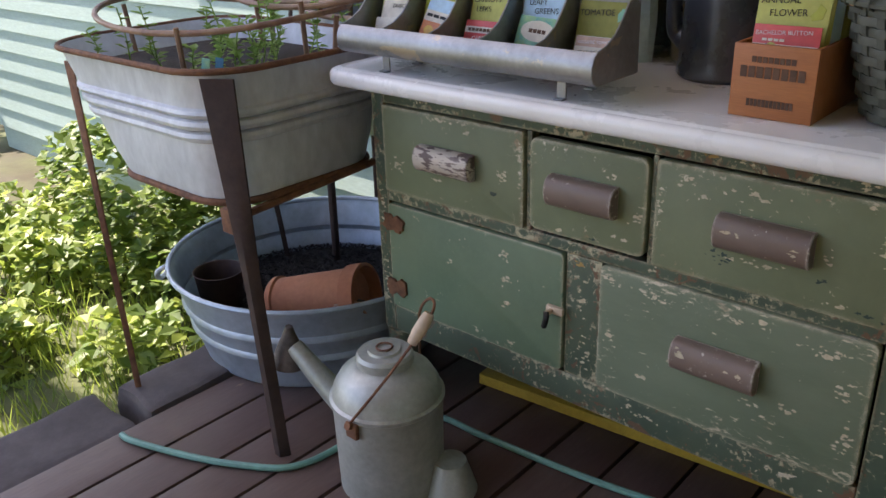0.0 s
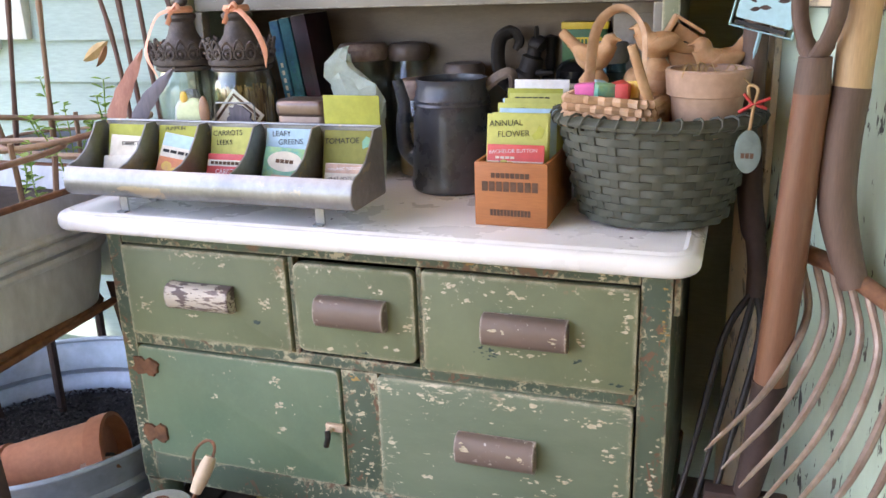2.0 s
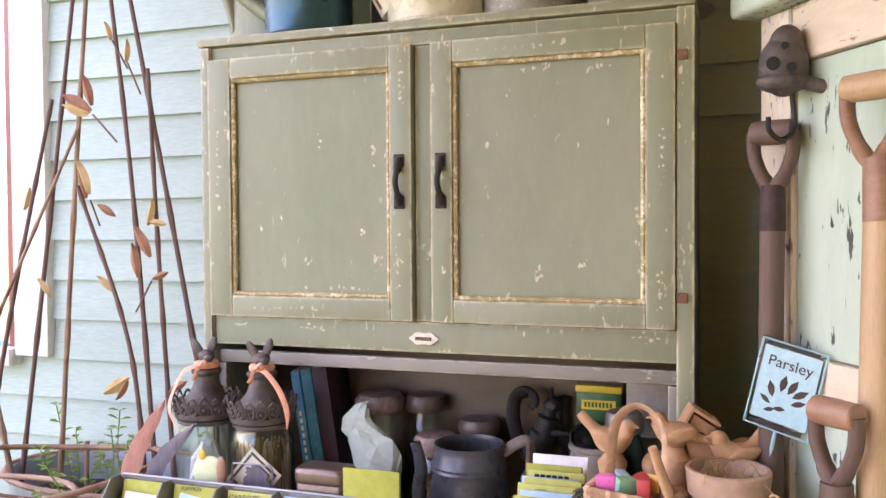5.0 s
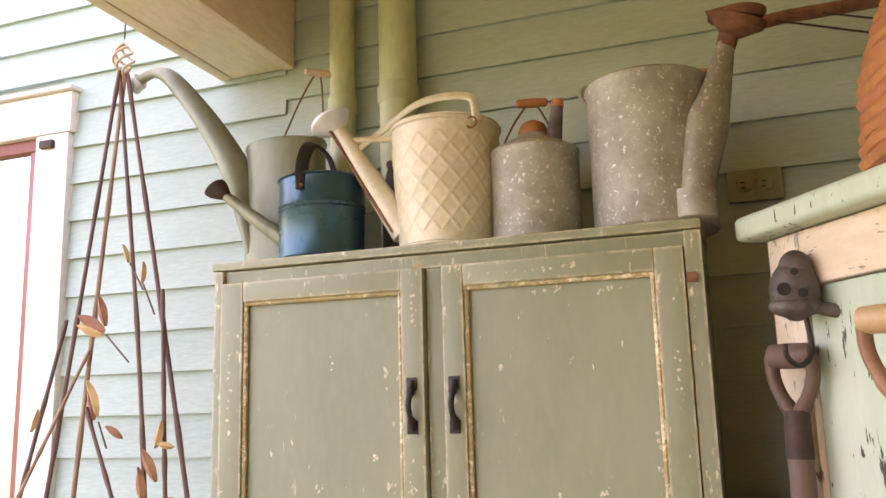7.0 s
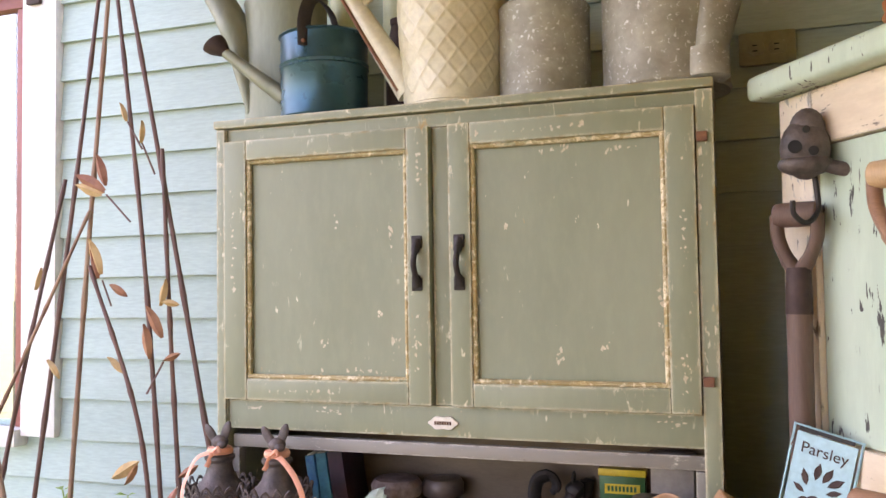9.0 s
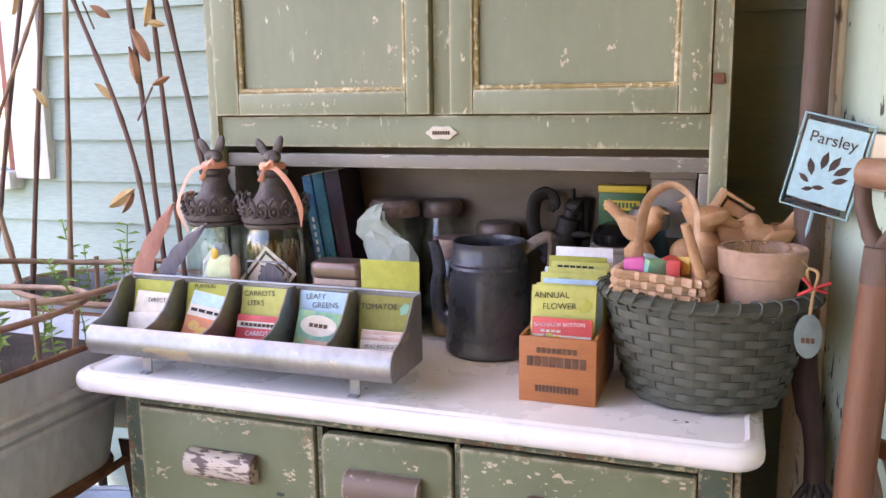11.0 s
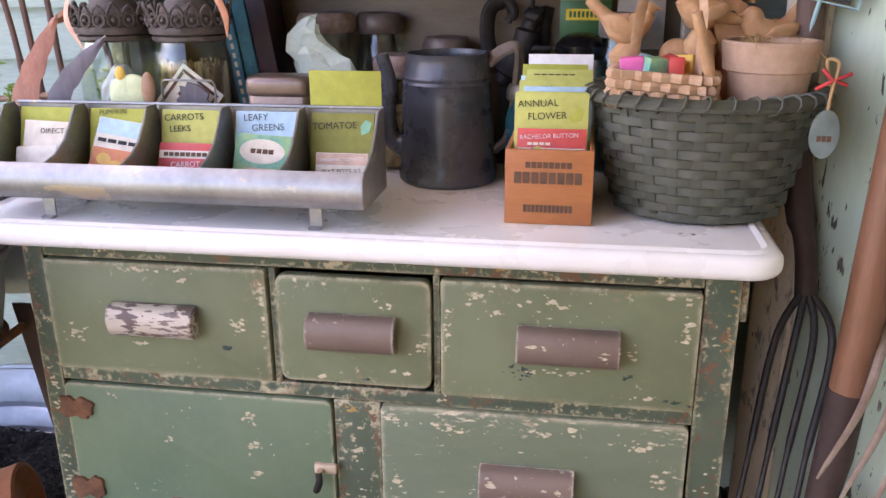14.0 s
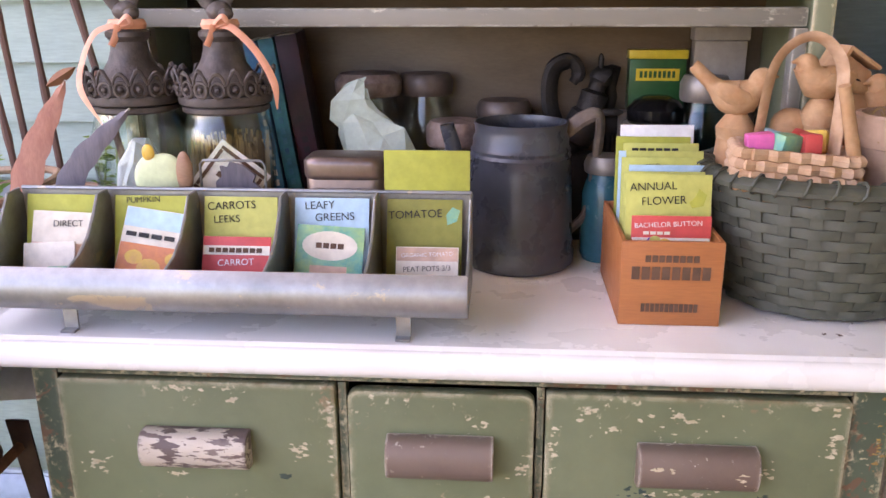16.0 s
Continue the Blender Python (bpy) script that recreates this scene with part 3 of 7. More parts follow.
beam = thing("trim_beam", IDENT, "cream painted porch roof beam", "beam", kind="structure")
part("beam_face", box(-0.285, -0.25, -2.75, WALL_Y - 0.02, 2.490, 2.86, 0.003), M_CREAMBEAM, beam)
part("beam_soffit", box(-0.248, -0.087, -2.75, WALL_Y - 0.02, 2.493, 2.513, 0.002), M_CREAMBEAM, beam)
part("beam_face", box(-0.085, -0.05, -2.75, WALL_Y - 0.02, 2.490, 2.739, 0.003), M_CREAMBEAM, beam)
for x, r in ((0.115, 0.034), (0.281, 0.049)):
    pipe = thing("downpipe", pose(x, WALL_Y - 0.018 - r - 0.004, 0), "green painted round metal downpipe on the siding", "pipe", kind="structure")
    part("pipe", lathe([(r, 0.0), (r, 2.74)], 24), M_PIPE, pipe)
    part("pipe_collar", lathe([(r + 0.001, 2.32), (r + 0.005, 2.33), (r + 0.005, 2.36), (r + 0.001, 2.37)], 24), M_PIPE, pipe)

outlet = thing("wall_outlet", pose(1.111, WALL_Y - 0.026, 2.022, 0, 0, 0), "sage painted double wall outlet on the siding", "outlet")
part("cover_plate", plate(rrect(-0.058, 0.058, -0.036, 0.036, 0.006), -0.006, 0.01, 0.002), M_OUTLET, outlet)
for sx in (-0.022, 0.022):
    part("socket", plate(rrect(sx - 0.017, sx + 0.017, -0.015, 0.015, 0.012), -0.009, -0.004, 0.001), M_OUTLET, outlet)
    for dz in (-0.006, 0.006):
        part("slot", box(sx - 0.008, sx + 0.002, -0.0095, -0.008, dz - 0.0014, dz + 0.0014), M_BLACK, outlet)



def stone(name, x0, x1, y0, y1, z0, z1, seed, label):
    rng = random.Random(seed)
    bm = box(x0, x1, y0, y1, z0, z1, 0.02, 2)
    bmesh.ops.subdivide_edges(bm, edges=bm.edges[:], cuts=3, use_grid_fill=True)
    for v in bm.verts:
        v.co += noise.noise_vector(v.co * 9 + Vector((seed, 0, 0))) * 0.016
    return solo(name, bm, M_STONE, IDENT, label, "stone", "stones along the deck edge")


stone("edging_stone", -0.66, -0.475, -0.42, 0.02, -0.22, 0.012, 1, "rough grey-brown edging stone beside the deck")
stone("edging_stone", -0.70, -0.475, -1.02, -0.46, -0.22, -0.01, 2, "flat grey edging stone beside the deck")
stone("edging_stone", -0.72, -0.475, -1.65, -1.06, -0.22, -0.012, 3, "flat grey edging stone beside the deck")

# ---- the base cabinet ----
base = thing("base_cabinet", IDENT, "old green kitchen base cabinet with chipped flaking paint", "cabinet")
BX0, BX1, BZ0, BZ1, BACK = -0.081, 1.032, 0.195, 0.778, 0.56
part("side_panel", box(BX0, BX0 + 0.022, 0.036, BACK, BZ0, BZ1, 0.002), M_FRAME, base)
part("side_panel", box(BX1 - 0.022, BX1, 0.036, BACK, BZ0, BZ1, 0.002), M_FRAME, base)
part("back_panel", box(BX0 + 0.023, BX1 - 0.023, BACK - 0.012, BACK, BZ0, BZ1), M_SHADEDARK, base)
part("bottom_panel", box(BX0 + 0.023, BX1 - 0.023, 0.036, BACK - 0.013, BZ0 + 0.02, BZ0 + 0.04), M_SHADEDARK, base)
for x0, x1, z0, z1, nm in ((BX0, -0.046, BZ0, BZ1, "stile"), (0.982, BX1, BZ0, BZ1, "stile"), (-0.045, 0.981, 0.742, BZ1, "rail"),
                           (0.332, 0.343, 0.54, 0.741, "stile"), (0.590, 0.600, 0.54, 0.741, "stile"), (-0.045, 0.981, 0.522, 0.546, "rail"),
                           (0.426, 0.502, 0.262, 0.521, "stile"), (-0.045, 0.981, BZ0, 0.261, "rail")):
    part(nm, box(x0, x1, 0.010, 0.034, z0, z1, 0.002), M_FRAME, base)
# black strip laid on the rail; draws the dark of the pull-out board's gap
part("board_slot", box(0.250, 0.690, 0.0092, 0.016, 0.764, 0.7735), M_BLACK, base)
part("corner_moulding", box(BX1 + 0.001, BX1 + 0.012, 0.018, 0.05, 0.69, BZ1 - 0.01, 0.004), M_FRAME, base)
for x in (BX0 + 0.03, BX1 - 0.03):
    for y in (0.04, BACK - 0.04):
        part("leg", moved(lathe([(0.022, 0), (0.026, 0.02), (0.034, 0.12), (0.038, BZ0)], 16), pose(x, y, 0)), M_FRAME, base)


def pull_block(x0, x1, z0, z1, y0=-0.002):
    """A long half-round wooden pull, rounded in front."""
    zc, h, n = (z0 + z1) / 2, (z1 - z0) / 2, 10
    prof = [(y0, zc - h)] + [(y0 - 0.006 - 0.024 * math.sin(math.pi * k / n) ** 0.7, zc - h * math.cos(math.pi * k / n)) for k in range(n + 1)] + [(y0, zc + h)]
    bm = loft([[(x0, y, z) for y, z in prof], [(x1, y, z) for y, z in prof]])
    bmesh.ops.bevel(bm, geom=[e for e in bm.edges if abs(e.verts[0].co.x - e.verts[1].co.x) < 1e-6], offset=0.0015, segments=1, affect="EDGES")
    return bm


def drawer(x0, x1, z0, z1, material, pull, pull_mat, label, r=0.006):
    d = part("drawer", plate(rrect(x0, x1, z0, z1, r), 0.0, 0.022, 0.004), material, base, label)
    part("pull", pull_block(*pull), pull_mat, d)
    return d


drawer(-0.043, 0.330, 0.548, 0.740, M_BASE, (0.072, 0.216, 0.622, 0.675), M_PULLWHITE, "drawer front with a flaked white pull")
drawer(0.345, 0.588, 0.555, 0.734, M_BASE, (0.397, 0.536, 0.618, 0.676), M_PULL, "drawer front with a mauve-brown pull", 0.016)
drawer(0.602, 0.980, 0.547, 0.738, M_BASE, (0.718, 0.868, 0.618, 0.675), M_PULL, "chipped drawer front with a mauve-brown pull")
drawer(0.504, 0.978, 0.265, 0.522, M_CRAZED, (0.664, 0.812, 0.375, 0.434), M_PULL, "deep drawer front with crazed paint", 0.012)
low_door = part("door", plate(rrect(-0.043, 0.424, 0.265, 0.519, 0.012), 0.002, 0.024, 0.004), M_DOORLOW, base, "plain bluish-green cupboard door")
latch = part("latch", join(box(0.392, 0.430, -0.008, 0.002, 0.392, 0.408, 0.003), tube([(0.404, -0.004, 0.398), (0.404, -0.022, 0.398)], 0.006)), M_GRIPWHITE, low_door, "small worn brass latch")
part("catch_lever", tube(curve([(0.404, -0.022, 0.402), (0.406, -0.026, 0.388), (0.398, -0.022, 0.366)]), [0.006] * 16 + [0.004]), M_IRON, latch)
for z in (0.475, 0.318):
    flake = []
    for k in range(30):
        a = 2 * math.pi * k / 30
        q = (0.010 + 0.017 * abs(math.cos(a)) ** 0.8 + 0.006 * abs(math.sin(2 * a))) * (1 + 0.35 * noise.noise((math.cos(a) * 3, math.sin(a) * 3, z * 9)))
        flake.append((-0.024 + q * math.cos(a), z + q * math.sin(a) * 0.95))
    part("hinge", plate(flake, -0.004, 0.004, 0.001), M_RUST, low_door, "rusty butterfly hinge")

M_CHIP = plain("bared_cream_coat", (0.64, 0.57, 0.41, 1), (0.50, 0.42, 0.27, 1), 60, 0.75, bump=0.4)
M_CHIPDARK = plain("bared_dark_green_coat", (0.028, 0.055, 0.050, 1), (0.05, 0.075, 0.055, 1), 40, 0.7)
M_CHIPOCHRE = plain("bared_ochre_wood", (0.42, 0.27, 0.08, 1), (0.30, 0.18, 0.06, 1), 50, 0.75)


def chips(parent, y, spots, material=M_CHIP, stretch=1.0, size=1.0):
    """Clusters of ragged bits where the paint has come off, barely proud of the face."""
    bm = bmesh.new()
    for x, z, w, h in spots:
        rng = random.Random(int(x * 7919 + z * 104729))
        for k in range(max(3, min(16, int(w * h / 0.00007)))):
            cx, cz = x + rng.gauss(0, 0.28) * w, z + rng.gauss(0, 0.28) * h
            r = size * rng.uniform(0.0008, 0.0034) * (1.7 if k < 2 else 1.0)
            n, turn = rng.randint(9, 13), rng.uniform(0, 6.28)
            ring = []
            for i in range(n):
                a = turn + 2 * math.pi * i / n
                q = r * rng.uniform(0.35, 1.35)
                ring.append((cx + q * math.cos(a) * 1.5 / stretch, cz + q * math.sin(a) * 0.8 * stretch))
            lift = 0.0003 + 0.00006 * (k % 6)
            front = [bm.verts.new((px, y - lift, pz)) for px, pz in ring]
            back = [bm.verts.new((px, y + 0.0008, pz)) for px, pz in ring]
            bm.faces.new(front)
            for i in range(n):
                j = (i + 1) % n
                bm.faces.new((front[j], front[i], back[i], back[j]))
    bmesh.ops.recalc_face_normals(bm, faces=bm.faces[:])
    tagged(part("paint_wear", bm, material, parent, smooth=False), kind="stuff")


DRAWERS = [ob for ob in base.children if ob.name.startswith("drawer")]
chips(DRAWERS[0], 0.0, [(0.0, 0.614, 0.036, 0.030), (0.278, 0.641, 0.032, 0.030), (0.190, 0.719, 0.016, 0.010), (0.110, 0.604, 0.040, 0.010), (0.150, 0.730, 0.15, 0.006), (0.322, 0.66, 0.006, 0.12)])
chips(DRAWERS[0], 0.0, [(0.256, 0.603, 0.027, 0.008)], M_CHIPDARK)
chips(DRAWERS[1], 0.0, [(0.517, 0.691, 0.018, 0.010), (0.570, 0.628, 0.022, 0.032), (0.544, 0.583, 0.027, 0.014), (0.410, 0.566, 0.030, 0.008)])
chips(DRAWERS[1], 0.0, [(0.485, 0.567, 0.011, 0.005)], M_CHIPDARK)
chips(DRAWERS[2], 0.0, [(0.651, 0.716, 0.023, 0.020), (0.685, 0.693, 0.018, 0.011), (0.776, 0.712, 0.073, 0.024), (0.962, 0.685, 0.020, 0.055), (0.955, 0.728, 0.036, 0.012), (0.770, 0.600, 0.10, 0.012), (0.887, 0.641, 0.014, 0.027), (0.612, 0.670, 0.010, 0.080), (0.90, 0.565, 0.05, 0.010)])
chips(DRAWERS[2], 0.0, [(0.722, 0.596, 0.036, 0.024), (0.950, 0.562, 0.027, 0.011), (0.880, 0.600, 0.020, 0.010)], M_CHIPDARK)
chips(DRAWERS[3], 0.0, [(0.600, 0.492, 0.12, 0.016), (0.784, 0.496, 0.12, 0.014), (0.900, 0.486, 0.08, 0.020), (0.945, 0.425, 0.030, 0.040), (0.525, 0.496, 0.024, 0.020), (0.530, 0.393, 0.016, 0.05), (0.800, 0.350, 0.05, 0.014), (0.862, 0.361, 0.03, 0.012), (0.955, 0.340, 0.020, 0.07), (0.60, 0.320, 0.04, 0.010)])
chips(low_door, 0.002, [(0.282, 0.477, 0.032, 0.027), (0.142, 0.426, 0.018, 0.009), (0.290, 0.429, 0.023, 0.018), (0.286, 0.375, 0.030, 0.014), (0.047, 0.500, 0.027, 0.009), (0.300, 0.285, 0.034, 0.010), (0.205, 0.290, 0.020, 0.012)])
chips(base, 0.010, [(0.596, 0.535, 0.03, 0.014), (0.922, 0.752, 0.027, 0.011), (0.753, 0.755, 0.055, 0.009), (0.05, 0.757, 0.06, 0.014), (0.42, 0.760, 0.10, 0.008), (-0.064, 0.50, 0.016, 0.08), (-0.064, 0.33, 0.016, 0.10), (0.465, 0.43, 0.04, 0.05), (0.465, 0.33, 0.05, 0.06), (0.60, 0.235, 0.12, 0.020), (0.85, 0.230, 0.12, 0.016), (1.008, 0.40, 0.02, 0.14)])
chips(base, 0.010, [(0.691, 0.759, 0.040, 0.012), (1.021, 0.667, 0.010, 0.10), (0.46, 0.505, 0.03, 0.012), (0.56, 0.762, 0.12, 0.006)], M_CHIPOCHRE)

PULLS = [ob.children[0] for ob in DRAWERS]
chips(PULLS[2], -0.0315, [(0.745, 0.650, 0.03, 0.014), (0.850, 0.645, 0.03, 0.02)])
chips(PULLS[2], -0.020, [(0.79, 0.628, 0.08, 0.006)])
chips(PULLS[3], -0.0315, [(0.690, 0.415, 0.03, 0.012), (0.79, 0.41, 0.04, 0.014)])

worktop = thing("worktop", IDENT, "white porcelain enamel worktop with small dark chips", "worktop")
part("top_sheet", slab(rrect(-0.150, 1.074, -0.068, BACK, 0.05, 8), 0.781, 0.816, 0.014, 4), M_ENAMEL, worktop)
lip_out, lip_in = rrect(-0.136, 1.060, -0.054, BACK - 0.014, 0.04, 8), rrect(-0.120, 1.044, -0.038, BACK - 0.03, 0.03, 8)
part("raised_rim", loft([[(x, y, 0.8155) for x, y in lip_out], [(x, y, 0.8195) for x, y in [((a + c) / 2, (b + d) / 2) for (a, b), (c, d) in zip(lip_out, lip_in)]], [(x, y, 0.8155) for x, y in lip_in]], cap0=False, cap1=False), M_ENAMEL, worktop)
TOP = 0.8165

# ---- the upper cabinet ----
UX0, UX1, UY, UB, UZ = -0.040, 1.000, 0.29, 0.545, 1.888
upper = thing("upper_cabinet", IDENT, "sage green upper cupboard with two panelled doors and worn edges", "cabinet")
part("side_panel", box(UX0, UX0 + 0.022, UY + 0.001, UB, TOP, UZ - 0.02, 0.004), M_UPPER, upper)
part("side_panel", box(UX1 - 0.026, UX1, UY + 0.001, UB, TOP, UZ - 0.02, 0.004), M_UPPER, upper)
part("top_board", box(UX0 - 0.008, UX1 + 0.003, UY - 0.008, UB, UZ - 0.019, UZ, 0.005), M_UPPER, upper)
part("back_panel", box(UX0 + 0.023, UX1 - 0.027, UB - 0.02, UB - 0.006, TOP, UZ - 0.021), M_TANIN, upper)
part("corner_stile", box(UX0 - 0.001, -0.0195, UY - 0.006, UY + 0.0, TOP, UZ - 0.021, 0.003), M_UPPER, upper)
part("corner_stile", box(0.9695, UX1 + 0.001, UY - 0.006, UY + 0.0, TOP, UZ - 0.021, 0.003), M_UPPER, upper)
# near-black shelf, so the gap above the slat is shaded by colour
part("shelf", box(UX0 + 0.023, UX1 - 0.027, UY + 0.05, UB - 0.022, 1.235, 1.255), M_SHADEDARK, upper)
part("rail", box(UX0 + 0.023, UX1 - 0.027, UY + 0.004, UY + 0.026, 1.838, UZ - 0.021, 0.003), M_UPPER, upper)
part("rail", box(UX0 + 0.023, UX1 - 0.027, UY + 0.004, UY + 0.026, 1.217, 1.279, 0.003), M_UPPER, upper)
part("centre_stile", box(0.459, 0.496, UY + 0.004, UY + 0.026, 1.280, 1.837, 0.003), M_UPPER, upper)
part("roll_slat", box(UX0 + 0.025, UX1 - 0.029, UY + 0.014, UY + 0.032, 1.175, 1.203, 0.005), M_SLAT, upper)
part("track", box(UX0 + 0.023, UX0 + 0.043, UY + 0.012, UY + 0.04, TOP, 1.174, 0.003), M_SLAT, upper)
part("track", box(UX1 - 0.047, UX1 - 0.027, UY + 0.012, UY + 0.04, TOP, 1.174, 0.003), M_SLAT, upper)


def panel_door(x0, x1, px0, px1, hx):
    z0, z1, pz0, pz1 = 1.281, 1.838, 1.326, 1.795
    d = part("door", plate([(px0, pz0), (px1, pz0), (px1, pz1), (px0, pz1)], UY + 0.002, UY + 0.014), M_UPPER, upper, "panelled door rubbed to yellow wood at the edges")
    for a, b, c, e, nm in ((x0, px0, z0, z1, "door_stile"), (px1, x1, z0, z1, "door_stile"), (px0 + 0.0005, px1 - 0.0005, z0, pz0, "door_rail"), (px0 + 0.0005, px1 - 0.0005, pz1, z1, "door_rail")):
        part(nm, box(a, b, UY - 0.014, UY + 0.016, c, e, 0.003), M_UPPER, d)
    for q0, q1 in (((px0, pz0), (px1, pz0)), ((px1, pz0), (px1, pz1)), ((px1, pz1), (px0, pz1)), ((px0, pz1), (px0, pz0))):
        sx = 1 if q0[0] == px0 and q1[0] == px0 else (-1 if q0[0] == px1 and q1[0] == px1 else 0)
        sz = 1 if q0[1] == pz0 and q1[1] == pz0 else (-1 if q0[1] == pz1 and q1[1] == pz1 else 0)
        part("panel_bead", tube([(q0[0] + 0.004 * sx, UY - 0.004, q0[1] + 0.004 * sz), (q1[0] + 0.004 * sx, UY - 0.004, q1[1] + 0.004 * sz)], 0.0055, 8), M_BEAD, d)
    pts = [(hx, UY - 0.016, 1.516), (hx, UY - 0.020, 1.530), (hx, UY - 0.032, 1.548), (hx, UY - 0.037, 1.563), (hx, UY - 0.032, 1.578), (hx, UY - 0.020, 1.597), (hx, UY - 0.016, 1.610)]
    h = join(tube(curve(pts, 4), [0.009] * 6 + [0.006] * 12 + [0.009] * 7, 10), box(hx - 0.011, hx + 0.011, UY - 0.019, UY - 0.0145, 1.508, 1.534, 0.002), box(hx - 0.011, hx + 0.011, UY - 0.019, UY - 0.0145, 1.592, 1.618, 0.002))
    part("handle", h, M_IRON, d, "black iron bow handle")


panel_door(-0.018, 0.457, 0.037, 0.409, 0.4315)
panel_door(0.498, 0.968, 0.543, 0.915, 0.520)
UPPER_DOORS = [ob for ob in upper.children if ob.name.startswith("door")]
chips(UPPER_DOORS[0], UY + 0.002, [(0.341, 1.463, 0.016, 0.02), (0.216, 1.404, 0.012, 0.03), (0.372, 1.405, 0.018, 0.04), (0.246, 1.653, 0.01, 0.03), (0.368, 1.62, 0.008, 0.10), (0.300, 1.345, 0.14, 0.010)], M_CHIP, 1.7)
chips(UPPER_DOORS[1], UY + 0.002, [(0.722, 1.775, 0.05, 0.016), (0.829, 1.770, 0.06, 0.012), (0.710, 1.385, 0.03, 0.03), (0.900, 1.46, 0.012, 0.12), (0.797, 1.397, 0.02, 0.02), (0.609, 1.633, 0.006, 0.006)], M_CHIP, 1.7)
chips(UPPER_DOORS[1], UY - 0.014, [(0.945, 1.60, 0.012, 0.20), (0.940, 1.36, 0.012, 0.10), (0.66, 1.815, 0.20, 0.008)], M_CHIP, 1.5)
chips(UPPER_DOORS[0], UY - 0.014, [(0.428, 1.40, 0.014, 0.08), (0.435, 1.75, 0.010, 0.10), (0.006, 1.60, 0.010, 0.20), (0.15, 1.300, 0.20, 0.010)], M_CHIP, 1.5)
chips(upper, UY + 0.004, [(0.234, 1.259, 0.07, 0.010), (0.920, 1.262, 0.04, 0.014), (0.05, 1.262, 0.05, 0.010)])
part("hinge", box(0.971, 0.990, UY - 0.014, UY - 0.004, 1.330, 1.348, 0.002), M_RUST, upper)
part("hinge", box(0.971, 0.990, UY - 0.014, UY - 0.004, 1.770, 1.788, 0.002), M_RUST, upper)
badge_pts = [(0.476 + 0.030 * math.cos(a) * (1 + 0.06 * math.cos(6 * a)), 1.246 + 0.013 * math.sin(a) * (1 + 0.12 * math.cos(6 * a))) for a in [2 * math.pi * k / 48 for k in range(48)]]
badge = part("name_badge", plate(badge_pts, UY - 0.002, UY + 0.005, 0.001), M_PAPER, upper, "scalloped cream maker's badge")
for k in range(7):
    part("badge_bar", box(0.4585 + k * 0.0052, 0.4622 + k * 0.0052, UY - 0.0032, UY - 0.002, 1.2425, 1.2495), M_INK, badge)

# ---- on the worktop: seed tray ----
tray = thing("seed_tray", pose(0, 0, TOP), "zinc five-bin display tray on small feet", "tray")
TX0, TX1 = -0.106, 0.502
side_prof = [(-0.038, 0.036), (-0.047, 0.044), (-0.050, 0.060), (-0.046, 0.076), (-0.036, 0.087), (-0.008, 0.094), (0.020, 0.110), (0.042, 0.134), (0.058, 0.156), (0.086, 0.157), (0.092, 0.150), (0.096, 0.036)]


def tray_cheek(x, w=0.0022):
    return loft([[(x - w / 2, y, z) for y, z in side_prof], [(x + w / 2, y, z) for y, z in side_prof]])


for k in range(6):
    x = TX0 + (TX1 - TX0) * k / 5
    part("divider" if 0 < k < 5 else "end_cheek", tray_cheek(x), M_TRAY, tray, smooth=False)
    rim_pts = [(x, y, z + 0.001) for y, z in side_prof[4:10]]
    part("rolled_edge", tube(rim_pts, 0.0022, 6), M_TRAY, tray)
front = [(-0.034, 0.034), (-0.045, 0.040), (-0.051, 0.052), (-0.051, 0.066), (-0.046, 0.080), (-0.036, 0.089), (-0.034, 0.087), (-0.043, 0.078), (-0.048, 0.065), (-0.048, 0.053), (-0.043, 0.042), (-0.034, 0.037)]
part("front_lip", loft([[(TX0, y, z) for y, z in front], [(TX1, y, z) for y, z in front]]), M_TRAY, tray)
part("tray_bottom", box(TX0, TX1, -0.034, 0.094, 0.034, 0.037), M_TRAY, tray)
part("tray_back", box(TX0, TX1, 0.093, 0.096, 0.037, 0.157), M_TRAY, tray)
part("back_wire", tube([(TX0, 0.0945, 0.158), (TX1, 0.0945, 0.158)], 0.003), M_TRAY, tray)
for x in (0.0, 0.423):
    for y in (-0.018, 0.078):
        part("foot", join(box(x - 0.009, x + 0.009, y, y + 0.003, 0.003, 0.036), box(x - 0.009, x + 0.009, y - 0.012, y + 0.003, 0.0, 0.003)), M_TRAY, tray)

# each packet is a thin card leaning in its bin; x, y, z and tilt are those of the bin
PITCH = (TX1 - TX0) / 5


def card_at(name, x, y, z, tilt, w, h, material, label, turn=0.0, thick=0.003, category="seed packet", group="seed packets in the tray"):
    c = thing(name, pose(x, y, z, -tilt, turn, 0), label, category, group)
    part("card", box(-w / 2, w / 2, 0, thick, 0, h, 0.0006), material, c)
    return c


def band(c, z0, z1, material, w, x0=None, x1=None, name="printed_band", y=-0.0007):
    x0, x1 = (-w / 2 + 0.001, w / 2 - 0.001) if x0 is None else (x0, x1)
    return part(name, box(x0, x1, y, 0.0002, z0, z1), material, c, smooth=False)


def write(c, text, size, x, z, material=M_PEN, y=-0.0012, turn=0.0, squeeze=1.0):
    return letters(text, size * 0.86, pose(x, y, z, 0, turn - 3, 0), material, c, "lettering", squeeze, -0.00008)


def bars(c, x0, x1, z, material, h=0.004, n=5, y=-0.0012):
    step = (x1 - x0) / n
    for k in range(n):
        part("print_bar", box(x0 + k * step, x0 + (k + 0.8) * step, y, y + 0.0006, z - h / 2, z + h / 2), material, c, smooth=False)


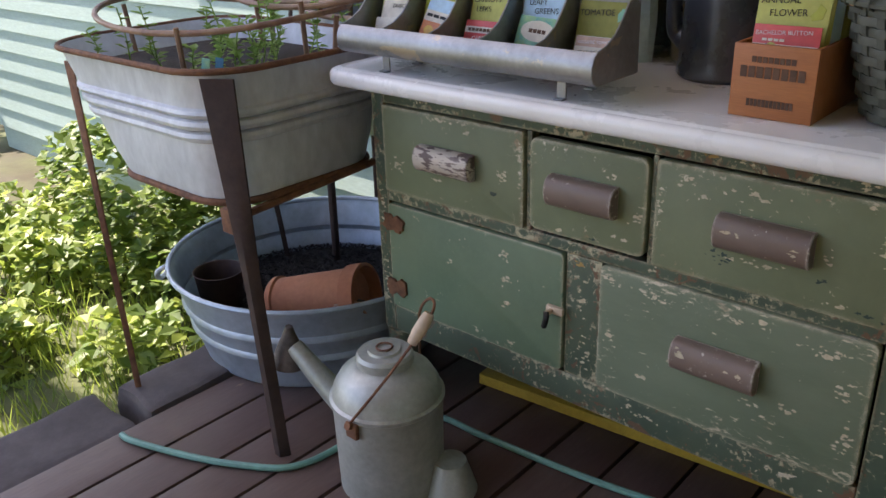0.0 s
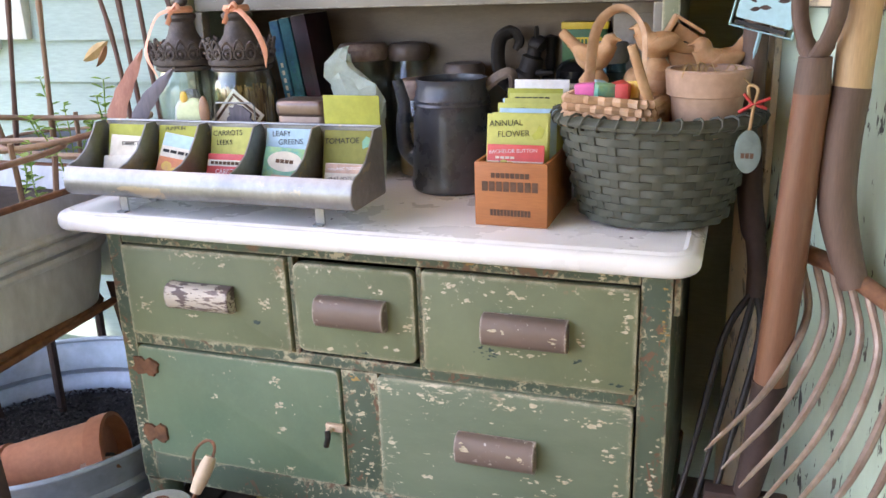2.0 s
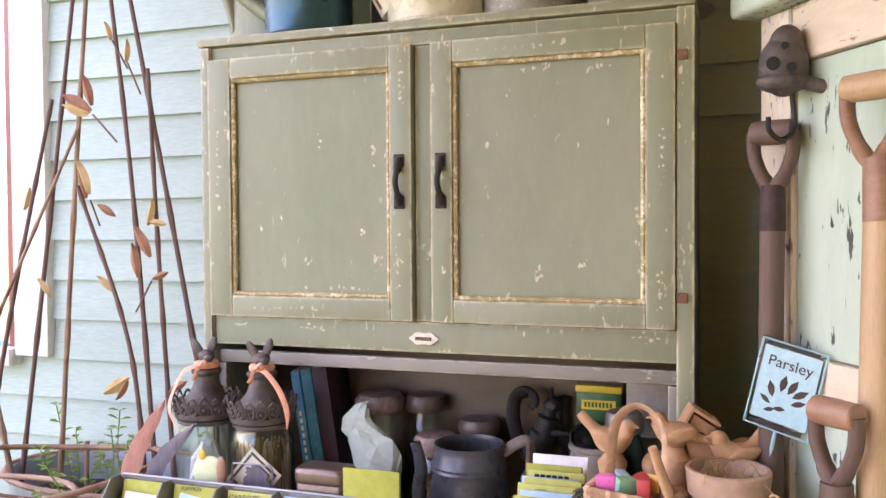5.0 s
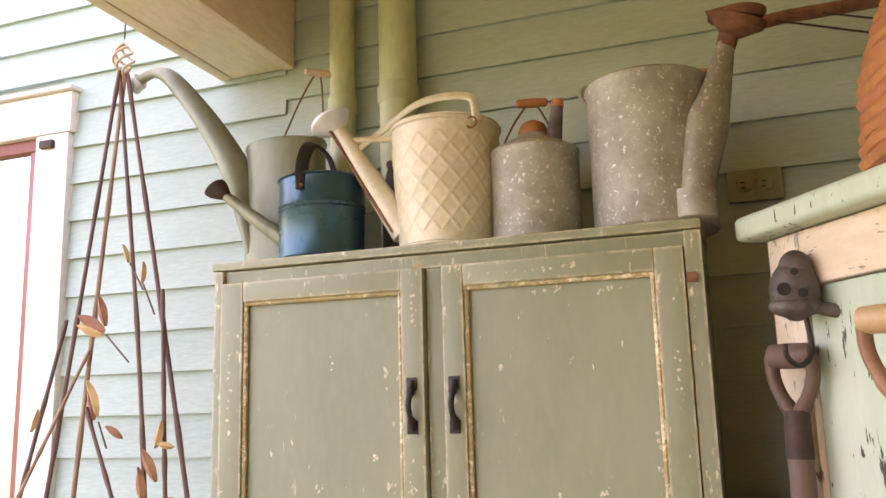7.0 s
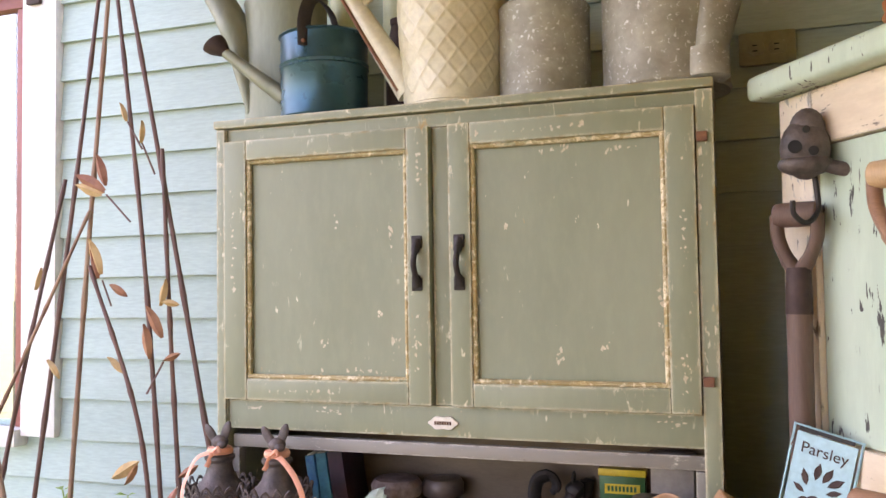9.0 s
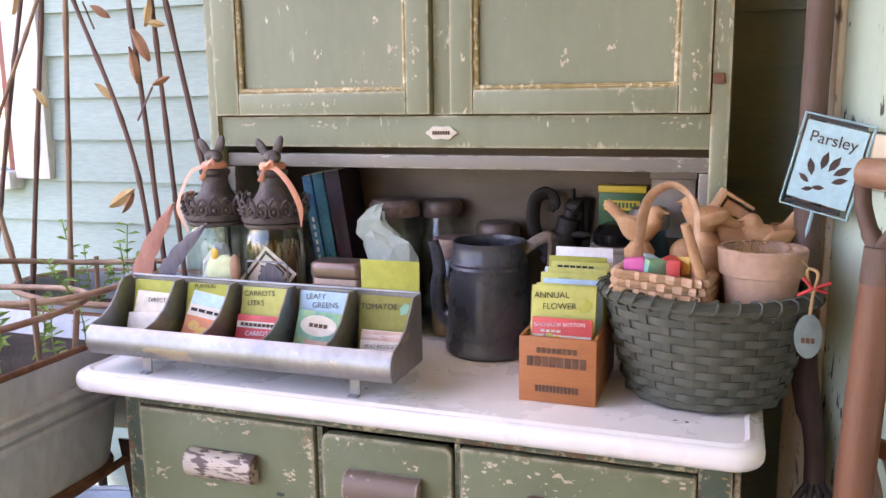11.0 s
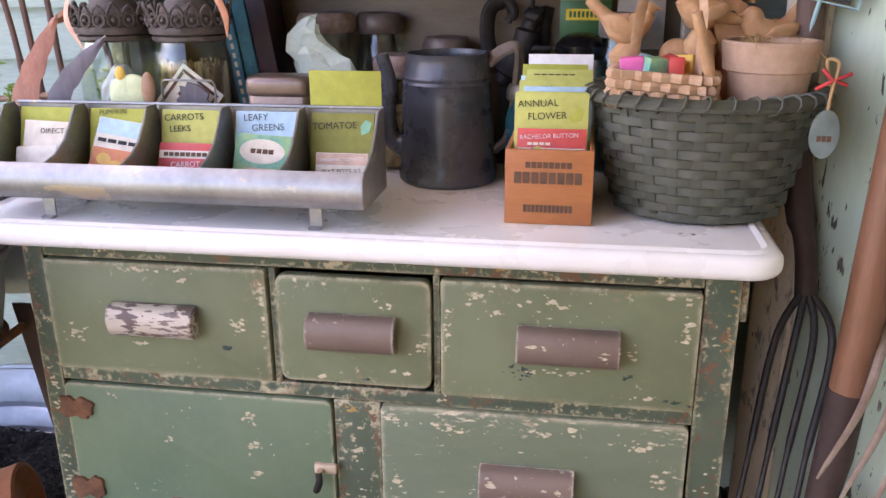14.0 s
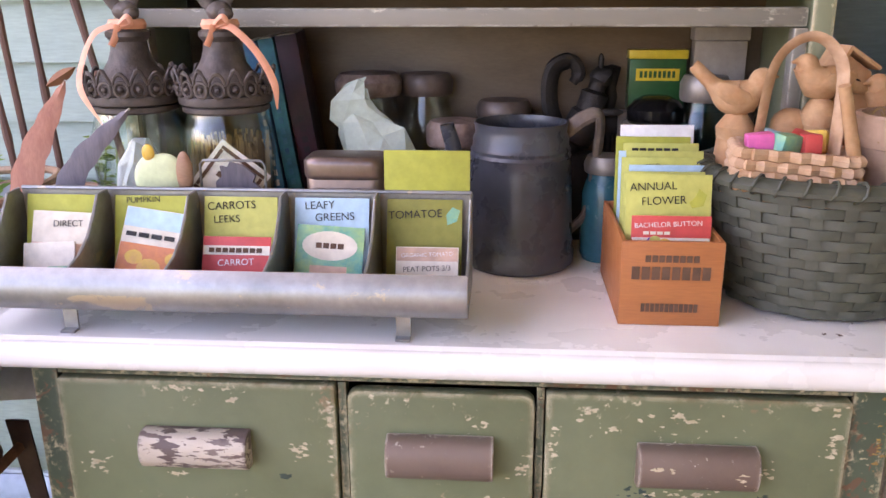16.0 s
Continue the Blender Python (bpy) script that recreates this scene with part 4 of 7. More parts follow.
Z0 = TOP + 0.038
mid = [TX0 + PITCH * (k + 0.5) for k in range(5)]
# the last card's darker olive paints in the shadow lying on it
for k, (mt, lb) in enumerate(((M_OLIVE, "olive divider card"), (M_OLIVE, "olive divider card"), (M_LIME, "yellow-green divider card"), (M_SKYBLUE, "light blue divider card"), (M_OLIVEDIM, "olive divider card darkened as if in shadow"))):
    c = card_at("divider_card", mid[k], 0.052, Z0, 16, 0.098, 0.118, mt, lb + " standing in a tray bin")
    if k == 2:
        write(c, "CARROTS", 0.017, -0.012, 0.106), write(c, "LEEKS", 0.016, -0.018, 0.088)
    if k == 3:
        write(c, "LEAFY", 0.017, -0.016, 0.108), write(c, "GREENS", 0.017, 0.004, 0.093)
    if k == 4:
        write(c, "TOMATOE", 0.017, -0.012, 0.098)
        part("leaf_print", plate([(0.030, 0.085), (0.042, 0.090), (0.046, 0.104), (0.036, 0.108), (0.028, 0.098)], -0.0007, 0.0002), M_TEAL, c, smooth=False)
    if k == 1:
        write(c, "PUMPKIN", 0.013, -0.010, 0.112)
p = card_at("seed_packet", mid[0] + 0.004, 0.034, Z0, 20, 0.082, 0.100, M_PAPER, "white and tan seed packet in a tray bin", 2)
band(p, 0.0, 0.058, M_PINKINK, 0.082), write(p, "DIRECT", 0.014, 0.008, 0.084)
p = card_at("seed_packet", mid[0] - 0.004, 0.024, Z0, 22, 0.070, 0.062, M_PAPER, "small tan seed packet in a tray bin", -3)
band(p, 0.010, 0.030, M_TEAL, 0.07, 0.0, 0.03)
p = card_at("seed_packet", mid[1] + 0.002, 0.026, Z0, 26, 0.088, 0.108, M_PAPER, "seed packet with a blue top and pumpkins", 8)
band(p, 0.082, 0.107, M_SKYBLUE, 0.088), band(p, 0.0, 0.060, M_ORANGEINK, 0.088), bars(p, -0.038, 0.030, 0.072, M_PEN, 0.006, 4)
for px, pz, pr in ((-0.028, 0.012, 0.013), (0.0, 0.03, 0.016), (0.024, 0.014, 0.014), (-0.022, 0.042, 0.012), (0.03, 0.045, 0.011)):
    part("pumpkin_print", plate([(px + pr * math.cos(a), pz + pr * 0.8 * math.sin(a)) for a in [k * math.pi / 6 for k in range(12)]], -0.0012, 0.0), M_PAPER if pz < 0.013 else M_YELLOWINK, p, smooth=False)
p = card_at("seed_packet", mid[2], 0.030, Z0, 22, 0.090, 0.072, M_REDINK, "red and white seed packet in a tray bin", 0)
band(p, 0.048, 0.060, M_PAPER, 0.09), bars(p, -0.036, 0.036, 0.054, M_INK, 0.006, 8, -0.0018), write(p, "CARROT", 0.014, 0, 0.038, M_WHITEPAPER), bars(p, -0.03, 0.03, 0.022, M_PAPER, 0.004, 6)
p = card_at("seed_packet", mid[3] - 0.002, 0.030, Z0, 22, 0.088, 0.088, M_TEAL, "green and white seed packet in a tray bin", 3)
part("oval_print", plate([(0.036 * math.cos(a), 0.062 + 0.019 * math.sin(a)) for a in [k * math.pi / 12 for k in range(24)]], -0.0007, 0.0002), M_PAPER, p, smooth=False)
bars(p, -0.018, 0.02, 0.062, M_INK, 0.007, 4, -0.0014), band(p, 0.026, 0.036, M_PINKINK, 0.088, -0.024, 0.024)
p = card_at("seed_packet", mid[4] + 0.006, 0.026, Z0, 22, 0.080, 0.064, M_PAPER, "small white tomato seed packet in a tray bin", 0)
band(p, 0.046, 0.063, M_PINKINK, 0.08), write(p, "ORGANIC TOMATO", 0.0085, 0, 0.054, M_WHITEPAPER), write(p, "PEAT POTS 3/3", 0.011, 0, 0.036), band(p, 0.0, 0.026, M_TEAL, 0.08)

solo_c = thing("green_card", pose(0.443, 0.0965, TOP + 0.045), "plain olive index card standing behind the tray", "card")
part("card", box(-0.056, 0.056, 0, 0.002, 0.0, 0.168, 0.0005), M_OLIVE, solo_c)
tin = thing("bronze_tin", pose(0.332, 0.105, TOP), "bronze lidded tin behind the seed tray", "tin")
part("tin_body", slab(rrect(-0.053, 0.053, 0, 0.062, 0.016), 0, 0.182, 0.003), M_TINBROWN, tin)
part("tin_lid", slab(rrect(-0.056, 0.056, -0.003, 0.065, 0.020), 0.168, 0.201, 0.010, 4), M_TINBROWN, tin)
rack = thing("wire_card_holder", pose(0.175, 0.128, TOP), "thin wire card holder behind the seed tray", "holder")
part("wire", tube([(-0.045, 0, 0.0), (-0.045, 0, 0.185), (-0.040, 0, 0.191), (0.040, 0, 0.191), (0.045, 0, 0.185), (0.045, 0, 0.0)], 0.0018), M_TRAY, rack)
part("wire_foot", tube([(-0.045, 0, 0.002), (-0.045, 0.04, 0.002), (0.045, 0.04, 0.002), (0.045, 0, 0.002)], 0.0018), M_TRAY, rack)
dia = thing("diamond_card", pose(0.158, 0.160, TOP + 0.155, -10, 38, 0), "cream framed card set on its corner", "card")
part("card", box(-0.042, 0.042, 0, 0.003, -0.042, 0.042, 0.0005), M_PAPER, dia)
for a in ((-0.036, 0.036, 0.031, 0.036), (-0.036, 0.036, -0.036, -0.031), (-0.036, -0.031, -0.03, 0.03), (0.031, 0.036, -0.03, 0.03)):
    part("printed_border", box(a[0], a[1], -0.0007, 0.0002, a[2], a[3]), M_INK, dia, smooth=False)
bars(dia, -0.02, 0.02, 0.0, M_INK, 0.008, 4)
post = part("card_prop", box(-0.012, 0.012, 0.003, 0.012, -0.16, 0.0), M_GREYIRON, dia)

solo("slate_shard", plate([(-0.030, 0.0), (0.034, 0.0), (0.031, 0.150), (0.022, 0.158), (0.026, 0.168), (0.008, 0.182), (-0.010, 0.186), (-0.014, 0.178), (-0.024, 0.180), (-0.022, 0.166), (-0.031, 0.158)], 0.0, 0.006, 0.001), M_FEATHERGREY, pose(0.176, 0.142, TOP), "jagged slate-grey shard behind the seed tray", "shard", smooth=False)
apple = thing("apple_tag", pose(0.070, 0.135, TOP), "pale apple-shaped ornament with a yellow leaf", "ornament")
part("fruit", join(ball((-0.006, 0, 0.163), (0.031, 0.010, 0.035)), ball((0.008, 0, 0.165), (0.031, 0.010, 0.034)), ball((0.001, 0, 0.155), (0.036, 0.010, 0.030))), M_APPLE, apple)
part("leaf", ball((-0.012, -0.004, 0.200), (0.009, 0.004, 0.012)), M_YELLOWINK, apple)
part("stick", tube([(0, 0, 0.0), (0, 0, 0.135)], 0.004), M_GRIPWHITE, apple)
spoon = thing("wooden_scoop", pose(0.112, 0.118, TOP), "brown wooden spoon standing behind the tray", "spoon")
part("bowl", ball((0, 0, 0.175), (0.012, 0.006, 0.030)), M_GRIP, spoon)
part("stem", tube([(0, 0, 0), (0, 0, 0.15)], 0.005), M_GRIP, spoon)


def feather(name, base, tip, bend, width, material, label):
    f = thing(name, pose(*base), label, "feather")
    b, t = Vector((0, 0, 0)), Vector(tip) - Vector(base)
    line = curve([b, t * 0.5 + Vector(bend), t], 10)
    rows = []
    for k, q in enumerate(line):
        u = k / (len(line) - 1)
        w = width * (math.sin(math.pi * min(1, 0.18 + 0.82 * u)) ** 0.6) * (1 + 0.10 * math.sin(u * 40))
        d = (line[min(k + 1, len(line) - 1)] - line[max(k - 1, 0)]).normalized()
        s = d.cross(Vector((0, 1, 0))).normalized()
        rows.append([q - s * w, q + Vector((0, -0.003, 0)), q + s * w, q + Vector((0, 0.002, 0))])
    part("vane", loft(rows), material, f)
    part("quill", tube(line, 0.0016, 6), M_PAPER, f)


feather("feather", (-0.150, 0.125, TOP + 0.004), (-0.085, 0.205, 1.106), (-0.016, -0.01, 0.012), 0.023, M_FEATHERPINK, "rosy brown feather leaning behind the seed tray")
feather("feather", (-0.100, 0.125, TOP + 0.004), (0.030, 0.150, 1.074), (-0.026, 0, 0.026), 0.019, M_FEATHERGREY, "slate grey feather leaning behind the seed tray")


def lidded_jar(x, y, fill, seed, label, tail):
    j = thing("animal_jar", pose(x, y, TOP), label, "jar", "glass jars with iron lids")
    ribs = 22
    prof = [(0.052, 0.0), (0.060, 0.008), (0.062, 0.03), (0.0645, 0.19), (0.064, 0.215), (0.0595, 0.232), (0.057, 0.240), (0.057, 0.258)]
    n = ribs * 3
    rings = [[(r * (1 + (0.022 if 0.02 < z < 0.22 else 0) * math.cos(ribs * (2 * math.pi * k / n + z * 2))) * math.cos(2 * math.pi * k / n), r * (1 + (0.022 if 0.02 < z < 0.22 else 0) * math.cos(ribs * (2 * math.pi * k / n + z * 2))) * math.sin(2 * math.pi * k / n), z) for k in range(n)] for r, z in prof]
    inner = [[(q[0] * 0.95, q[1] * 0.95, max(q[2], 0.006)) for q in ring] for ring in rings[::-1]]
    part("glass_body", loft(rings + inner), M_GLASS, j).visible_shadow = False
    rng = random.Random(seed)
    if fill == "stalks":
        verts, faces = [], []
        for k in range(300):
            a, q = rng.uniform(0, 6.283), 0.055 * math.sqrt(rng.random())
            p0 = Vector((q * math.cos(a), q * math.sin(a), 0.009))
            p1 = p0 + Vector((rng.uniform(-0.012, 0.012), rng.uniform(-0.012, 0.012), rng.uniform(0.15, 0.205)))
            m = 0.056 / max(0.056, math.hypot(p1.x, p1.y))
            p1.x, p1.y = p1.x * m, p1.y * m
            b, w = len(verts), rng.uniform(0.0012, 0.0028)
            for p in (p0, p1):
                verts.extend([(p.x + w, p.y, p.z), (p.x - 0.5 * w, p.y + 0.87 * w, p.z), (p.x - 0.5 * w, p.y - 0.87 * w, p.z)])
            faces.extend([(b, b + 1, b + 4, b + 3), (b + 1, b + 2, b + 5, b + 4), (b + 2, b, b + 3, b + 5), (b + 3, b + 4, b + 5)])
        me = bpy.data.meshes.new("contents")
        me.from_pydata(verts, [], faces)
        me.materials.append(M_STALK)
        stalks = new("contents", me)
        stalks.parent = j
        tagged(stalks, "golden brown dried seed stalks", kind="stuff")
    else:
        rows = []
        for i, (r, z) in enumerate(((0.030, 0.008), (0.047, 0.03), (0.045, 0.07), (0.049, 0.11), (0.040, 0.145), (0.034, 0.17), (0.018, 0.198))):
            rows.append([(r * rng.uniform(0.72, 1.04) * math.cos(a), r * rng.uniform(0.72, 1.04) * math.sin(a), z + rng.uniform(-0.008, 0.008) * (i > 0)) for a in [2 * math.pi * k / 17 for k in range(17)]])
        part("contents", loft(rows), M_WHITEPAPER, j, "crumpled white paper bag", smooth=False)
    part("zinc_band", lathe([(0.0575, 0.245), (0.0615, 0.248), (0.0615, 0.254), (0.0575, 0.257)], 36), M_GREYIRON, j)
    part("collar_band", lathe([(0.058, 0.256), (0.065, 0.258), (0.0665, 0.264), (0.065, 0.270), (0.058, 0.271)], 48), M_GREYIRON, j)
    for k in range(18):
        a = 2 * math.pi * k / 18
        spin = pose(0.0665 * math.cos(a), 0.0665 * math.sin(a), 0.281, 0, 0, math.degrees(a) + 90)
        part("scroll", moved(tube([(0.0095 * math.cos(w), 0, 0.0105 * math.sin(w)) for w in [i * math.pi / 5 for i in range(10)]], 0.0026, 6, True), spin), M_GREYIRON, j)
        part("scroll", moved(tube(curve([(-0.011, 0, 0.006), (-0.007, -0.003, 0.017), (0, -0.004, 0.022 + 0.004 * (k % 2)), (0.007, -0.003, 0.017), (0.011, 0, 0.006)], 3), [0.0022] * 5 + [0.0034] * 3 + [0.0022] * 5, 6), spin), M_GREYIRON, j)
        part("bead", moved(ball((0, -0.002, 0.0), 0.0042, 8, 6), spin), M_GREYIRON, j)
    part("lid_dome", lathe([(0.057, 0.266), (0.057, 0.284), (0.050, 0.294), (0.038, 0.305), (0.030, 0.318), (0.026, 0.332), (0.025, 0.343), (0.031, 0.350), (0.031, 0.356), (0.022, 0.361), (0.016, 0.368), (0.0, 0.370)], 30), M_GREYIRON, j)
    head = join(ball((0, 0, 0.384), (0.019, 0.015, 0.014)), ball((0.013, -0.012, 0.380), (0.011, 0.010, 0.008)), moved(ball((0, 0, 0), (0.010, 0.005, 0.024)), pose(-0.018, -0.004, 0.400, 0, -34, 0)), moved(ball((0, 0, 0), (0.010, 0.005, 0.024)), pose(0.012, 0.004, 0.404, 0, 22, 0)))
    part("animal_knob", head, M_GREYIRON, j)
    bow = join(moved(lathe([(0.025, 0.360), (0.027, 0.366), (0.024, 0.373)], 20), IDENT), tube(curve([(0.0, -0.026, 0.368), (0.014, -0.032, 0.378), (0.020, -0.030, 0.368), (0.004, -0.028, 0.362)]), 0.004, 6, False, 0.4), tube(curve([(0.0, -0.027, 0.366), (-0.004, -0.032, 0.350), (-0.010, -0.034, 0.338)]), 0.005, 6, False, 0.3), tube(curve(tail), [0.0055] * (len(tail) * 8 - 15) + [0.0052 - 0.0006 * k for k in range(8)], 6, False, 0.16))
    part("ribbon", bow, M_PEACH, j)
    return j


lidded_jar(0.006, 0.224, "bag", 3, "ribbed glass jar with a white paper bag, iron lid", [(-0.008, -0.026, 0.366), (-0.032, -0.034, 0.355), (-0.048, -0.044, 0.322), (-0.046, -0.066, 0.282), (-0.016, -0.076, 0.235)])
lidded_jar(0.141, 0.224, "stalks", 4, "ribbed glass jar of brown seed stalks, iron lid", [(0.008, -0.026, 0.367), (0.030, -0.032, 0.360), (0.062, -0.040, 0.330), (0.086, -0.050, 0.290), (0.090, -0.056, 0.255)])

# ---- in the open bay ----
M_RUSTLID = plain("rust_speckled_lid", (0.34, 0.25, 0.21, 1), (0.19, 0.12, 0.09, 1), 45, 0.6, 0.2, 0.2)
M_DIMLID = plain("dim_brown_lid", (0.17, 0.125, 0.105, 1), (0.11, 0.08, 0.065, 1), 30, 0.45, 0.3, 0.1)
def book(x, y, z, lean, w, d, h, material, label, bar):
    b = thing("book", pose(x, y, TOP, 0, lean, 8), label, "book", "books leaning in the bay")
    part("cover", box(0, w, 0, d, 0, h, 0.002), material, b)
    part("pages", box(0.003, w - 0.003, 0.006, d + 0.002, 0.003, h + 0.0015), M_PAPER, b)
    for k in range(9):
        part("spine_bar", box(w * 0.36, w * 0.64, -0.0008, 0.0002, h * (0.30 + 0.05 * k), h * (0.33 + 0.05 * k)), bar, b, smooth=False)


book(0.172, 0.375, 0, -8, 0.020, 0.14, 0.335, M_BOOKBLUE, "blue paperback leaning against a dark book", M_PAPER)
book(0.196, 0.378, 0, -8, 0.024, 0.14, 0.340, M_BOOKTEAL, "teal paperback leaning beside a dark book", M_BOOKBLUE)
book(0.224, 0.380, 0, -8, 0.034, 0.15, 0.345, M_BOOKDARK, "thick dark book leaning in the bay", M_BOOKDARK)


def canning_jar(x, y, r, h, lid, lid_h, label, gl=M_GLASS, fill=None):
    j = thing("canning_jar", pose(x, y, TOP), label, "jar", "jars in the bay")
    part("glass_body", pot_wall([(r * 0.86, 0), (r, 0.012), (r, h * 0.72), (r * 0.86, h * 0.84), (r * 0.78, h * 0.88), (r * 0.78, h)], 0.003, 30), gl, j).visible_shadow = False
    part("lid", lathe([(r * 0.86, h * 0.93), (r * 0.92, h * 0.95), (r * 0.94, h + lid_h), (r * 0.80, h + lid_h + 0.012), (0.0, h + lid_h + 0.016)], 30), lid, j)
    if fill:
        part("contents", lathe([(0, 0.006), (r * 0.9, 0.006), (r * 0.93, 0.02), (r * 0.92, h * 0.6), (0, h * 0.63)], 24), fill, j)
    return j


canning_jar(0.314, 0.440, 0.060, 0.262, M_RUSTLID, 0.006, "glass jar with a rusty pale lid", M_GLASS)
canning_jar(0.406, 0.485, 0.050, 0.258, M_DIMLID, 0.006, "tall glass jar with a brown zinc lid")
canning_jar(0.462, 0.400, 0.052, 0.180, M_RUSTLID, 0.016, "glass jar with a mauve-brown zinc lid", M_GLASS, M_FILL)
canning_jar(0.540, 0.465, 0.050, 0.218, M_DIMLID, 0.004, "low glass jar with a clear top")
canning_jar(0.700, 0.330, 0.036, 0.150, M_ZINCLID, 0.004, "teal glazed jar beside the coffee pot", M_TEALJAR)
canning_jar(0.860, 0.415, 0.042, 0.258, M_ZINCLID, 0.010, "blue glass canning jar with a zinc lid", M_GLASSBLUE)

bag = thing("paper_seed_bag", pose(0.345, 0.345, TOP, 0, 0, 0), "crumpled mint paper seed bag standing in front of jars", "bag")
bag_rng = random.Random(2)
rows = []
for k, (z, w, d, dx) in enumerate(((0.0, 0.040, 0.020, 0.005), (0.08, 0.048, 0.024, 0.004), (0.135, 0.052, 0.028, 0.002), (0.165, 0.060, 0.026, -0.004), (0.195, 0.062, 0.022, -0.010), (0.220, 0.052, 0.016, -0.014), (0.242, 0.034, 0.010, -0.020), (0.258, 0.010, 0.004, -0.024))):
    j = 0.012 if k > 2 else 0.005
    rows.append([(dx + w * math.cos(a) + bag_rng.uniform(-j, j), d * math.sin(a) + bag_rng.uniform(-j, j) * 0.6, z - 0.03 * math.cos(a) * (k > 2) + bag_rng.uniform(-j, j) * (k > 0)) for a in [2 * math.pi * i / 13 for i in range(13)]])
part("bag_body", loft(rows), M_BAG, bag, smooth=False)
write(bag, "BUSH BEAN", 0.014, 0.012, 0.118, M_PEN, -0.026, -32)
for k in range(4):
    part("print_bar", moved(box(-0.026 + 0.008 * k, -0.020 + 0.008 * k, -0.027, -0.025, 0.140, 0.156), pose(0, 0, 0, 0, -20, 0)), M_TEAL, bag, smooth=False)
for x, z, r in ((0.262, 0.017, 0.017), (0.295, 0.015, 0.015)):
    solo("dried_bulb", ball((0, 0, 0), (r, r, r * 0.95)), M_STRAW, pose(x, 0.318, TOP + z), "small tan dried bulb on the worktop", "bulb", "dried bulbs")

pot = thing("coffee_pot", pose(0.567, 0.303, TOP), "black enamel coffee pot without its lid", "coffee pot")
part("pot_body", pot_wall([(0.080, 0), (0.086, 0.006), (0.087, 0.022), (0.083, 0.030), (0.084, 0.038), (0.083, 0.048), (0.078, 0.150), (0.0755, 0.168), (0.0775, 0.172), (0.075, 0.177), (0.0765, 0.182), (0.073, 0.187), (0.073, 0.198), (0.069, 0.206), (0.0705, 0.217), (0.0715, 0.222)], 0.003, 48), M_POT, pot)
part("spout", tube(curve([(-0.076, -0.004, 0.060), (-0.098, -0.008, 0.075), (-0.104, -0.010, 0.12), (-0.100, -0.010, 0.170), (-0.112, -0.012, 0.218)], 6), [0.024, 0.023, 0.022, 0.020, 0.018, 0.017] + [0.0165 - 0.0003 * k for k in range(19)], 12), M_POT, pot)
part("pot_handle", tube(curve([(0.062, 0.010, 0.200), (0.098, 0.018, 0.226), (0.120, 0.022, 0.222), (0.116, 0.022, 0.150), (0.106, 0.018, 0.080), (0.080, 0.010, 0.050)], 6), 0.013, 8, False, 0.5), M_POTHANDLE, pot)

sq_tail = tube(curve([(-0.012, 0, 0.165), (-0.040, 0, 0.195), (-0.052, 0, 0.240), (-0.046, 0, 0.285), (-0.018, 0, 0.298), (-0.004, 0, 0.280), (-0.014, 0, 0.262)], 6), [0.011] * 6 + [0.016] * 18 + [0.013] * 10 + [0.009] * 3, 10, False, 0.7)
sq_body = tube(curve([(-0.018, 0, 0.150), (-0.004, 0, 0.175), (0.016, 0, 0.215), (0.026, 0, 0.250), (0.034, 0, 0.272), (0.050, 0, 0.262)], 6), [0.022] * 4 + [0.030] * 8 + [0.024] * 6 + [0.015] * 4 + [0.019] * 6 + [0.012, 0.008, 0.005], 12)
sq = solo("squirrel_figure", join(sq_body, sq_tail, ball((0.032, 0.007, 0.297), (0.004, 0.004, 0.013)), ball((0.032, -0.007, 0.297), (0.004, 0.004, 0.013)), ball((0.048, -0.012, 0.215), (0.024, 0.007, 0.007)), lathe([(0.04, 0), (0.042, 0.01), (0.03, 0.02), (0.028, 0.145), (0, 0.15)], 20)), M_IRON, pose(0.668, 0.47, TOP), "cast iron squirrel figurine with a curled tail", "figurine")
sq2 = solo("iron_finial", join(lathe([(0.030, 0), (0.032, 0.01), (0.008, 0.02), (0.006, 0.20), (0.012, 0.235), (0.009, 0.25), (0.016, 0.285), (0.0, 0.29)], 16), ball((0.004, 0, 0.19), (0.026, 0.016, 0.022))), M_IRON, pose(0.722, 0.505, TOP), "black iron finial in the dark bay", "ornament")

crock = thing("lidded_crock", pose(0.792, 0.455, TOP), "cream stoneware crock with a black glazed lid", "crock")
part("crock_body", lathe([(0.044, 0), (0.048, 0.01), (0.050, 0.17), (0.046, 0.185), (0.052, 0.190), (0.052, 0.198), (0, 0.2)], 32), M_CROCK, crock)
part("crock_lid", lathe([(0.044, 0.199), (0.047, 0.205), (0.047, 0.222), (0.036, 0.236), (0.022, 0.243), (0.0, 0.244)], 32), M_BLACKLID, crock)

riser = solo("wooden_riser", box(0.735, 0.962, 0.485, 0.520, 0, 0.212, 0.002), M_TANIN, pose(0, 0, TOP), "low tan board riser at the back of the bay", "riser")
tea = thing("tea_tin", pose(0.797, 0.490, TOP + 0.212), "green tea tin with a yellow lid and label", "tin")
part("tin_body", box(-0.047, 0.047, 0, 0.030, 0, 0.088, 0.002), M_TEAGREEN, tea)
part("tin_lid", box(-0.049, 0.049, -0.002, 0.032, 0.088, 0.103, 0.002), M_TINYELLOW, tea)
part("label_band", box(-0.036, 0.036, -0.001, 0.0005, 0.052, 0.072), M_TINYELLOW, tea, smooth=False)
for k in range(8):
    part("print_bar", box(-0.030 + k * 0.0077, -0.025 + k * 0.0077, -0.0018, -0.0008, 0.057, 0.068), M_TEAGREEN, tea, smooth=False)
